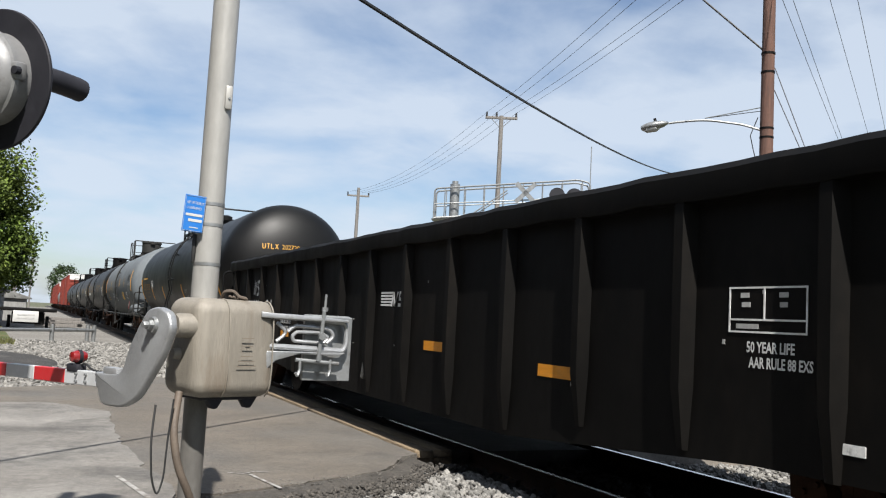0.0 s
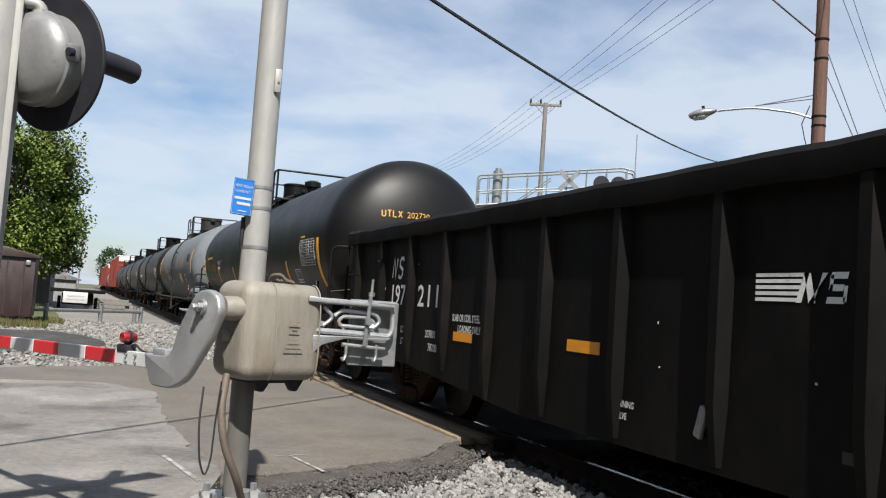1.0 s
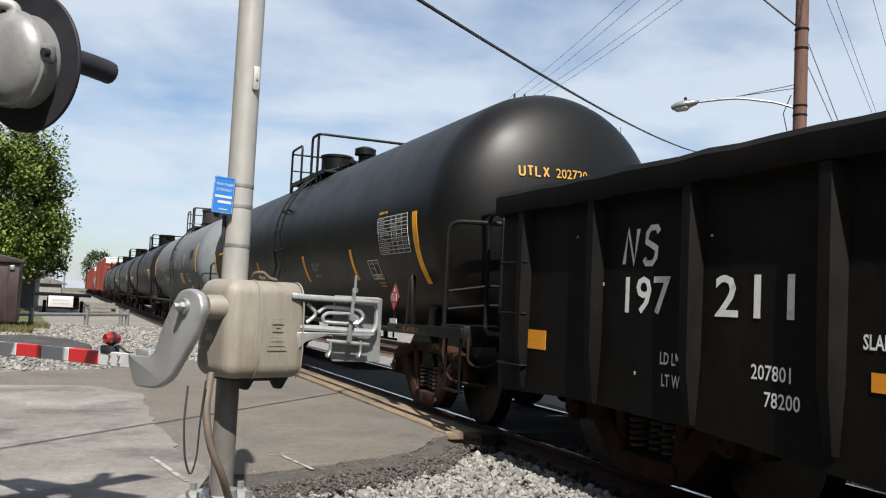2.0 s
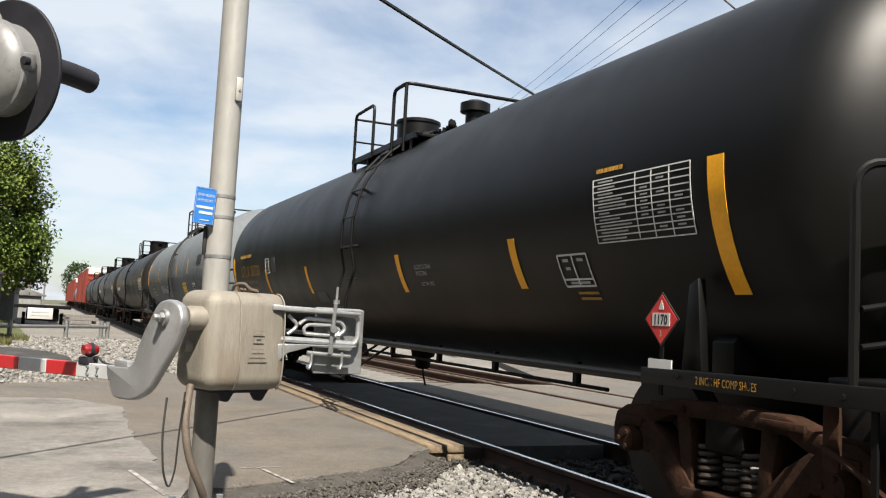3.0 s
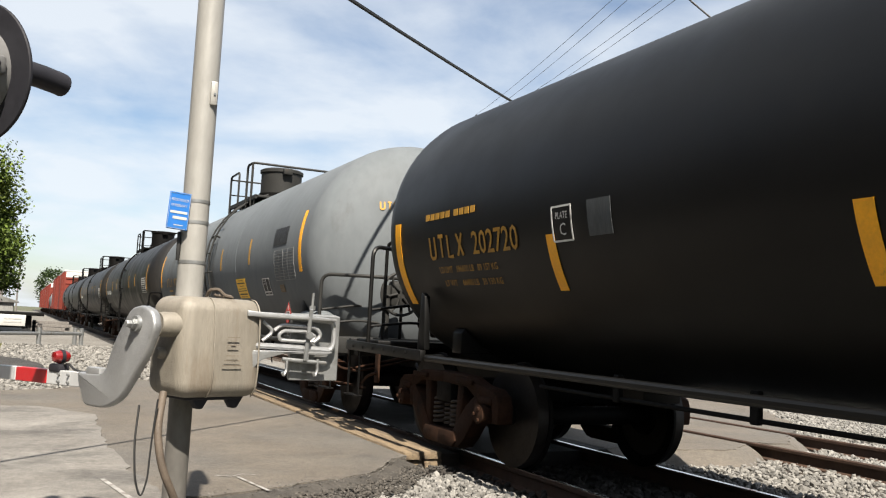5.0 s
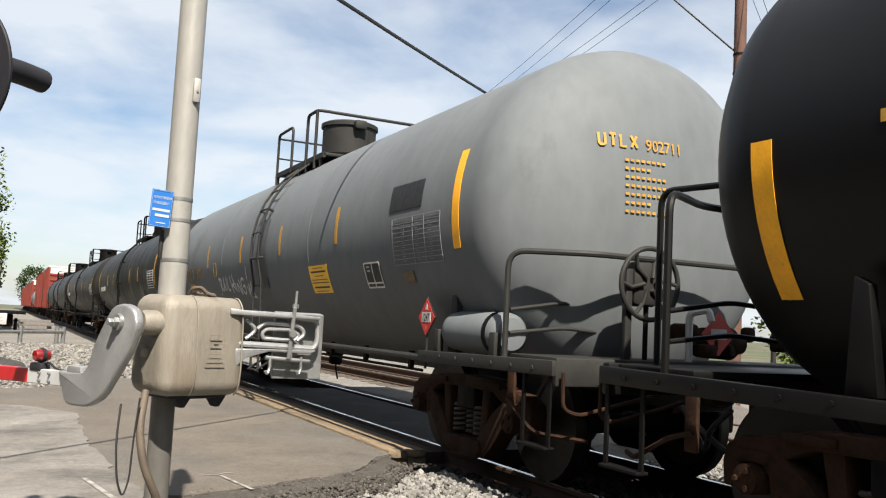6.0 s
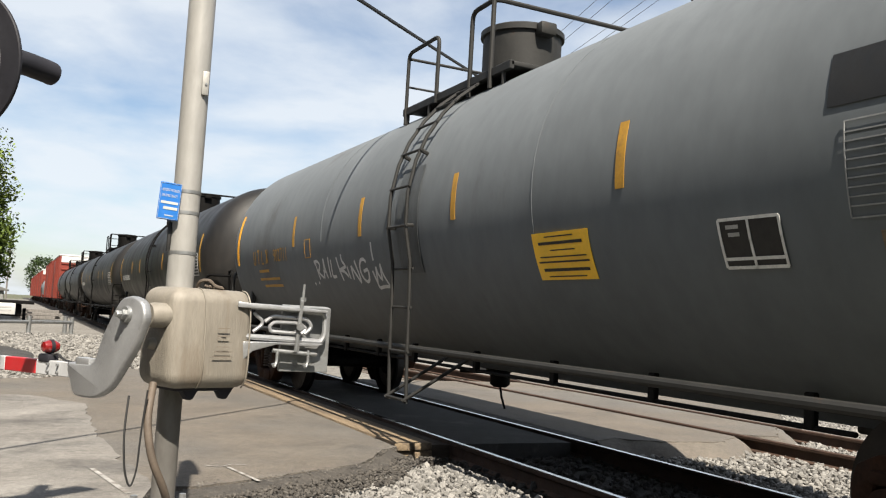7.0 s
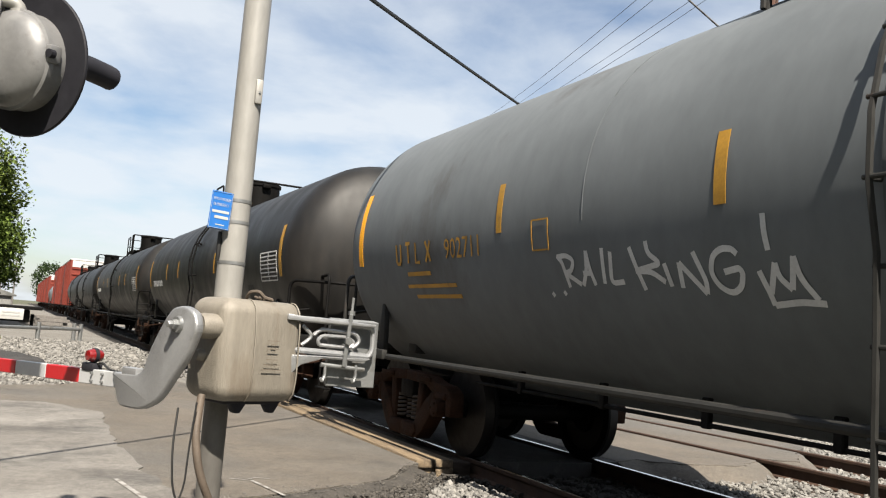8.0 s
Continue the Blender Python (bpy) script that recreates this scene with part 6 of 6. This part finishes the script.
build_gondola(0.9, 17.1)
build_tank_b(26.65)
build_tank_c(44.08)
build_tank_plain(61.9, 7.6, "darkgrey", "sooty dark-grey tank car with faded yellow stripes")
build_tank_plain(81.4, 8.6, "darkgrey", "sooty dark-grey tank car with dusty streaks")
build_tank_plain(99.8, 6.6, "darkgrey", "dusty dark-grey tank car", False)
build_tank_plain(114.6, 5.6, "darkgrey", "short dusty dark tank car", False, False)
build_boxcar(130.0, 8.2, True)
build_boxcar(149.5, 8.2, False)
build_tank_plain(167.5, 6.6, "lightgrey", "pale grey tank car among the boxcars", False)
for k_ in range(5):
    build_boxcar(185.0 + 18.0 * k_, 8.2, k_ == 0)

# ---- roadside and distance ----


def wire(name, a, b, sag, r, mat="wire", label="thin overhead power wire", n=24):
    a, b = Vector(a), Vector(b)
    pts = [a.lerp(b, i / n) - Vector((0, 0, sag * 4 * (i / n) * (1 - i / n))) for i in range(n + 1)]
    return tagged(part(name, tube(B(), pts, r, 6), mat), label, "cable", "overhead wires")


def build_poles():
    # brown pole with the street lamp
    px, py = 14.1, 14.2
    p = thing("utility_pole", "brown timber utility pole with a bracket street lamp", "utility pole", pose(px, py, -0.2))
    part("pole_shaft", rod(B(), (0, 0, 0), (0, 0, 11.5), 0.16, 0.125, n=20), "woodpole", p)
    part("crossarm", box(B(), (0, 0.1, 11.0), (2.4, 0.1, 0.12), Euler((0, 0, 0.6)).to_matrix(), bev=0.01), "woodpole", p)
    arm = [(-0.1, 0.08, 6.02), (-0.35, 0.33, 6.15), (-0.95, 0.88, 6.28), (-1.45, 1.3, 6.22), (-1.55, 1.38, 6.2)]
    part("lamp_arm", tube(B(), arcs(arm, 0.3), 0.026), "zinc", p, "curved lamp arm")
    part("arm_stay", tube(B(), [(-0.1, 0.08, 6.52), (-0.95, 0.88, 6.31)], 0.011, 6), "zinc", p)
    part("arm_stay", tube(B(), [(-0.1, 0.08, 6.44), (-0.5, 0.45, 6.38), (-0.95, 0.88, 6.31)], 0.008, 6), "cable", p)
    m = Matrix.Translation((-1.78, 1.56, 6.15)) @ Euler((0, radians(-12), radians(-41))).to_matrix().to_4x4()
    t = B()
    spin(t, [(-0.32, 0.03), (-0.3, 0.09), (-0.15, 0.15), (0.02, 0.16), (0.18, 0.11), (0.28, 0.05), (0.3, 0.02)], 28, "x", Matrix.Diagonal((1, 1, 0.62, 1)))
    lamp = part("lamp_head", merge(B(), t, m), "zinc", p, "grey cobra street lamp")
    part("lamp_glass", merge(B(), spin(B(), [(-0.28, 0.03), (-0.2, 0.11), (0.0, 0.13), (0.1, 0.06)], 24, "x", Matrix.Translation((0, 0, -0.045)) @ Matrix.Diagonal((1, 1, 0.75, 1))), m), "white", lamp)
    part("photocell", merge(B(), rod(B(), (0.02, 0, 0.09), (0.02, 0, 0.16), 0.035), m), "darksteel", lamp)
    for z in (5.85, 6.05, 7.3, 7.72):
        part("pole_band", spin(B(), [(z - 0.02, 0.15), (z + 0.02, 0.15)], 20, "z"), "darksteel", p)
    part("drip_loop", tube(B(), [(-0.14, 0.12, 6.3), (-0.25, 0.22, 5.9), (-0.2, 0.18, 5.6), (-0.15, 0.12, 5.3)], 0.012, 6), "cable", p)
    # guy wires off the pole
    wire("guy_wire", (14.2, 14.1, 7.2), (16.05, 12.2, -0.2), 0.0, 0.012, "wire", "steel guy wire off the pole")
    wire("guy_wire", (14.2, 14.1, 6.7), (16.2, 12.05, -0.2), 0.0, 0.012, "wire", "steel guy wire off the pole")
    # grey pole with crossarm
    qx, qy, h = 23.5, 44.1, 13.6
    q = thing("utility_pole", "grey timber utility pole with one crossarm and insulators", "utility pole", pose(qx, qy, -0.2))
    part("pole_shaft", rod(B(), (0, 0, 0), (0, 0, h), 0.17, 0.12, n=16), "palepole", q)
    ca = Vector((0.886, -0.463, 0)).normalized()
    part("crossarm", box(B(), (0, 0, h - 0.12), (1.85, 0.12, 0.14), Euler((0, 0, math.atan2(ca.y, ca.x))).to_matrix(), bev=0.012), "palepole", q)
    for s in (-0.85, -0.28, 0.85):
        part("insulator", rod(B(), ca * s + Vector((0, 0, h - 0.05)), ca * s + Vector((0, 0, h + 0.2)), 0.07, 0.05), "cable", q)
    for s in (-1, 1):
        part("arm_brace", rod(B(), ca * s * 0.55 + Vector((0, 0, h - 0.2)), Vector((0, 0, h - 0.75)), 0.02), "zinc", q)
    # distant pole
    d = thing("utility_pole", "weathered grey timber pole with a crossarm, far off", "utility pole", pose(24.3, 71.0, -0.2))
    part("pole_shaft", rod(B(), (0, 0, 0), (0, 0, 12.7), 0.18, 0.13, n=14), "palepole", d)
    part("crossarm", box(B(), (0, 0, 12.0), (1.9, 0.14, 0.14), Euler((0, 0, -0.35)).to_matrix(), bev=0.012), "palepole", d)
    for s in (-0.85, 0.85):
        part("insulator", rod(B(), (s, -0.3 * s, 12.05), (s, -0.3 * s, 12.3), 0.06), "cable", d)
    # small poles by the track far off
    for x, y, hh in ((-1.6, 75, 5.2), (-2.6, 120, 7.5), (-1.2, 170, 9.0)):
        e = thing("utility_pole", "pale timber pole beside the track, far off", "utility pole", pose(x, y, -0.2), "line poles")
        part("pole_shaft", rod(B(), (0, 0, 0), (0, 0, hh), 0.16, 0.12, n=10), "palepole", e)
        part("crossarm", box(B(), (0, 0, hh - 0.5), (1.8, 0.1, 0.12)), "palepole", e)
    # wires
    wire("power_cable", (-4.68, 0.78, 3.63), (23.93, 29.16, 8.04), 0.5, 0.023, "cable", "thick black overhead cable across the road")
    wire("power_cable", (7.4, 21.0, 17.0), (14.04, 14.25, 7.58), 0.1, 0.022, "cable", "black overhead cable to the pole")
    eye = Vector((0.02, 0.05, 1.25))
    heads = ((0.533, 0.767, 0.358), (0.546, 0.757, 0.358), (0.573, 0.738, 0.357), (0.584, 0.729, 0.357))
    for s, d in zip((-0.85, -0.28, 0.3, 0.85), heads):
        a = Vector((qx, qy, h + 0.0)) + ca * s
        wire("power_wire", a, a + (eye + Vector(d) * 28 - a) * 1.7, 0.35, 0.009)
        wire("power_wire", a, (24.3 + 0.9 * s, 71.0, 12.1), 0.9, 0.008)
    for p, q in (((0.671, 0.654, 0.351), (0.736, 0.641, 0.216)), ((0.678, 0.647, 0.35), (0.74, 0.638, 0.213)), ((0.702, 0.622, 0.347), (0.754, 0.619, 0.218)), ((0.719, 0.604, 0.345), (0.763, 0.607, 0.223))):
        p, q = eye + Vector(p) * 30, eye + Vector(q) * 44
        wire("power_wire", p - (q - p) * 0.8, q + (q - p) * 1.2, 0.2, 0.009)


def build_cantilever():
    """Crossing signal bridge on the far side of the tracks."""
    a, b = Vector((14.0, 31.0, 0)), Vector((19.1, 28.1, 0))
    d = (b - a).normalized()
    n = Vector((-d.y, d.x, 0))
    c = thing("signal_cantilever", "silver cantilever signal bridge with walkway rails and lights", "signal bridge", pose(a.x, a.y, -0.2))
    P = lambda s, o, z: d * s + n * o + Vector((0, 0, z + 0.2))
    part("mast_pipe", rod(B(), P(0.55, 0, -0.2), P(0.55, 0, 6.7), 0.19, n=20), "zinc", c)
    part("mast_cap", rod(B(), P(0.55, 0, 6.7), P(0.55, 0, 6.82), 0.12), "zinc", c)
    for o in (-0.35, 0.35):
        fr = B()
        tube(fr, arcs([P(-0.2, o, 5.25), P(-0.2, o, 6.45), P(5.3, o, 7.0), P(5.75, o, 6.9), P(5.75, o, 5.9)], 0.15), 0.035)
        tube(fr, [P(-0.2, o, 5.85), P(5.75, o, 6.35)], 0.025)
        tube(fr, [P(-0.2, o, 5.3), P(5.75, o, 5.9)], 0.045)
        for k in range(8):
            tube(fr, [P(0.2 + 0.75 * k, o, 5.3 + 0.075 * k), P(0.2 + 0.75 * k, o, 6.48 + 0.07 * k)], 0.022)
        for k in (1.2, 3.2):
            tube(fr, [P(k, o, 5.45), P(k + 1.4, o, 6.5)], 0.025)
        part("truss", fr, "zinc", c, "pipe truss with handrail")
    part("walkway", box(B(), P(2.7, 0, 5.55), (6.0, 0.7, 0.05), Euler((0, radians(-5.5), math.atan2(d.y, d.x))).to_matrix()), "zinc", c)
    for s in (1, -1):
        q = Euler((0, radians(45 * s), math.atan2(d.y, d.x))).to_matrix()
        part("crossbuck", box(B(), P(3.3, -0.5, 6.4), (1.05, 0.03, 0.17), q), "zinc", c, "white crossbuck board")
    for s in (4.5, 5.15):
        m = Matrix.Translation(P(s, -0.5, 6.35)) @ Euler((0, 0, math.atan2(d.y, d.x))).to_matrix().to_4x4()
        h = part("signal_disc", merge(B(), spin(B(), [(-0.02, 0.3), (0.02, 0.3)], 28, "y"), m), "sigblack", c, "black signal disc")
        part("signal_lens", merge(B(), spin(B(), [(0.02, 0.12), (0.05, 0.1)], 20, "y"), m), "redlens", h)
    wire("antenna_mast", (19.05, 28.2, 6.9), (19.05, 28.2, 8.4), 0, 0.02, "zinc", "thin grey antenna rod")


def build_tree(name, label, x, y, h, rad, n, seed, mat="leaf", lift=0.22, size=0.16):
    """A tapered trunk with limbs and a crown of many small leaves in clumps."""
    rnd = random.Random(seed)
    t = thing(name, label, "tree", pose(x, y, -0.2), "trees")
    bm = rod(B(), (0, 0, 0), (0, 0, h * 0.45), rad * 0.085, rad * 0.055, n=12)
    tips = []
    for k in range(16):
        a = rnd.uniform(0, 6.28)
        z0 = h * rnd.uniform(0.2, 0.45)
        l = rad * rnd.uniform(0.45, 0.8)
        z1 = h * rnd.uniform(0.35, 0.9)
        tip = (math.cos(a) * l, math.sin(a) * l, z1)
        tube(bm, [(0, 0, z0), (tip[0] * 0.45, tip[1] * 0.45, (z0 + z1) / 2 + 0.2), tip], rad * 0.018, 6)
        tips.append(tip)
    part("trunk", bm, "bark", t)
    verts, faces = [], []
    clumps = []
    for k in range(95):
        u = rnd.uniform(-1, 1)
        a = rnd.uniform(0, 6.28)
        s = rnd.uniform(0.45, 1.0) ** 0.5
        zz = 0.5 + 0.5 * u
        w = math.sqrt(max(0.03, 1 - (abs(2 * zz - 0.85) / 1.2) ** 2)) * rnd.uniform(0.7, 1.12)
        clumps.append((math.cos(a) * rad * w * s, math.sin(a) * rad * w * s, h * (lift + (1 - lift) * zz * 0.97), rad * rnd.uniform(0.18, 0.34)))
    for k in range(n):
        cx, cy, cz, cr = rnd.choice(clumps)
        v = Vector((rnd.gauss(0, 1), rnd.gauss(0, 1), rnd.gauss(0, 0.8)))
        v = v.normalized() * cr * rnd.uniform(0.35, 1.15)
        p = Vector((cx, cy, cz)) + v
        q = Euler((rnd.uniform(-1.1, 1.1), rnd.uniform(-1.1, 1.1), rnd.uniform(0, 6.28))).to_matrix()
        s = size * rnd.uniform(0.6, 1.3)
        i = len(verts)
        for c in ((-0.5, 0, 0), (0, -0.32, 0.05), (0.5, 0, 0), (0, 0.32, 0.05)):
            verts.append(tuple(p + q @ (Vector(c) * s)))
        faces.append((i, i + 1, i + 2, i + 3))
    me = bpy.data.meshes.new("crown")
    me.from_pydata(verts, [], faces)
    me.materials.append(M[mat])
    cr = new("crown", me)
    cr.parent = t
    return t


def build_yard():
    # brown equipment cabin
    c = thing("equipment_cabin", "brown metal equipment cabin on short legs", "cabin", pose(-2.6, 29.6, -0.12))
    part("cabin_body", box(B(), (0, 0, 1.15), (2.4, 1.8, 1.8), bev=0.02), "bungalow", c)
    r = B()
    prism(r, [(-1.3, 2.0), (1.3, 2.0), (1.3, 2.08), (0, 2.35), (-1.3, 2.08)], -1.0, 1.0, "y", bev=0.01)
    part("cabin_roof", r, "bungalow", c)
    for k in range(5):
        part("panel_seam", box(B(), (-0.9 + 0.45 * k, -0.91, 1.15), (0.03, 0.02, 1.7)), "bungalow", c)
    part("vent_lamp", box(B(), (1.0, -0.93, 1.85), (0.14, 0.06, 0.14), bev=0.02), "zinc", c)
    for x in (-1.1, 1.1):
        for y in (-0.8, 0.8):
            part("leg", box(B(), (x, y, 0.12), (0.09, 0.09, 0.3)), "darksteel", c)
    # low pipe fence
    f = thing("pipe_fence", "low galvanised pipe barrier across the yard", "fence", pose(0, 0, -0.12))
    pts = [(-1.1, 31.5), (0.6, 33.5), (2.05, 35.2)]
    for x, y in (*pts, (1.85, 35.6)):
        part("post", rod(B(), (x, y, 0), (x, y, 0.62), 0.075, n=12), "zinc", f)
    part("rail", rod(B(), (-1.3, 31.3, 0.42), (2.1, 35.25, 0.42), 0.06), "zinc", f)
    part("rail", rod(B(), (-8, 24.5, 0.42), (-1.3, 31.3, 0.42), 0.06), "zinc", f)
    # flat cart with a white board
    t = thing("flat_cart", "dark flat cart with a white board on its end", "cart", pose(-0.3, 48.5, -0.12))
    part("deck", box(B(), (0, 1.2, 0.95), (2.6, 3.4, 0.16), bev=0.02), "darksteel", t)
    part("under_body", box(B(), (0, 1.2, 0.55), (1.5, 2.6, 0.6), bev=0.05), "darksteel", t)
    part("white_board", box(B(), (-0.1, -0.55, 0.62), (1.15, 0.05, 0.55), bev=0.01), "white", t, "blank white board")
    bm = B()
    for k in range(2):
        box(bm, (-0.1, -0.58, 0.7 - 0.16 * k), (0.8, 0.02, 0.07))
    part("board_writing", bm, "dimletter", t)
    for x in (-0.9, 0.9):
        part("wheel", spin(B(), [(x - 0.08, 0.32), (x + 0.08, 0.32)], 20, "x", Matrix.Translation((0, 1.9, 0.32))), "cable", t)
    s = thing("timber_stack", "low stack of grey timbers on the gravel", "timber stack", pose(1.1, 53.0, -0.12))
    for k in range(5):
        part("timber", box(B(), (0.1 * k, 0.3 * k, 0.15 + 0.17 * (k % 3)), (2.2, 0.25, 0.16), bev=0.01, seg=1), "palepole", s)
    # sheds behind
    h = thing("shed", "long weathered grey shed with a low gable roof", "shed", pose(-5.2, 60.0, -0.2))
    part("wall", box(B(), (0, 0, 1.0), (6.6, 8, 2.0)), "shedwall", h)
    r = B()
    prism(r, [(-3.6, 2.0), (3.6, 2.0), (3.6, 2.1), (0, 3.3), (-3.6, 2.1)], -4.2, 4.2, "y", bev=0.02)
    part("roof", r, "shingle", h)
    for k in range(10):
        part("board_seam", box(B(), (-3.0 + 0.66 * k, -4.02, 1.0), (0.05, 0.04, 2.0)), "shedwall", h)
    h2 = thing("shed", "small grey shed half hidden under the tree", "shed", pose(-1.9, 68.0, -0.2))
    part("wall", box(B(), (0, 0, 0.8), (2.6, 4, 1.6)), "shedwall", h2)
    r = B()
    prism(r, [(-1.6, 1.6), (1.6, 1.6), (1.6, 1.7), (0, 2.2), (-1.6, 1.7)], -2.2, 2.2, "y", bev=0.02)
    part("roof", r, "shingle", h2)


def grass_tufts(name, label, spots, count, seed, hgt=0.12):
    rnd = random.Random(seed)
    verts, faces = [], []
    for k in range(count):
        x0, x1, y0, y1, z = rnd.choice(spots)
        x, y = rnd.uniform(x0, x1), rnd.uniform(y0, y1)
        a = rnd.uniform(0, 6.28)
        w, hh = 0.02, hgt * rnd.uniform(0.5, 1.5)
        i = len(verts)
        dx, dy = math.cos(a) * w, math.sin(a) * w
        verts += [(x - dx, y - dy, z), (x + dx, y + dy, z), (x + rnd.uniform(-0.05, 0.05), y + rnd.uniform(-0.05, 0.05), z + hh)]
        faces.append((i, i + 1, i + 2))
    me = bpy.data.meshes.new(name)
    me.from_pydata(verts, [], faces)
    me.materials.append(M["grass"])
    return tagged(new(name, me), label, "grass", kind="stuff")


build_poles()
build_cantilever()
build_yard()
build_tree("tree", "full green broadleaf tree beside the track", -4.2, 52.0, 9.9, 4.1, 60000, 21, size=0.2)
build_tree("tree", "dark green tree behind the sheds", -7.5, 66.0, 9.0, 4.5, 16000, 22, "leaf2", size=0.26)
build_tree("tree", "small round tree far down the track", 6.0, 240.0, 11.0, 4.0, 3500, 23, "leaf2", size=0.45)
for i_, (x_, y_) in enumerate(((31, 26), (35, 23), (40, 30), (47, 26), (38, 18))):
    build_tree("tree", "bushy green tree beyond the road", x_, y_, 5.2 + 0.5 * (i_ % 3), 2.4, 3500, 30 + i_, "leaf", 0.08, 0.24)
build_ballast()
grass_tufts("verge_grass", "blades of mown verge grass", [(15.6, 30, 2, 19, -0.17)], 16000, 41)
grass_tufts("yard_weeds", "weeds along the yard's edge", [(-3.4, -0.5, 30.0, 31.4, -0.1), (-5, -2, 33, 50, -0.1), (-2.2, -0.9, 27, 28.5, -0.1)], 4000, 42, 0.16)


def motions():
    """The train rolls by at a nearly steady speed, its wheels turning."""
    times = [0.5 * k for k in range(17)]
    for c, u in CARS:
        walk(c, [(t, pose(TRACK, u + 0.05 - SPEED * t - np.interp(t, (0, 3, 4, 5, 6.5, 7.5, 8), (0, 0.03, 0.05, 0.03, 0.02, 0.07, 0.03)), 0)) for t in times])
    ticks = [0.1 * k for k in range(81)]
    for ax, y in SETS:
        walk(ax, [(t, pose(0, y, 0.464, math.degrees(SPEED * t / 0.464) % 360, 0, 0)) for t in ticks])


motions()
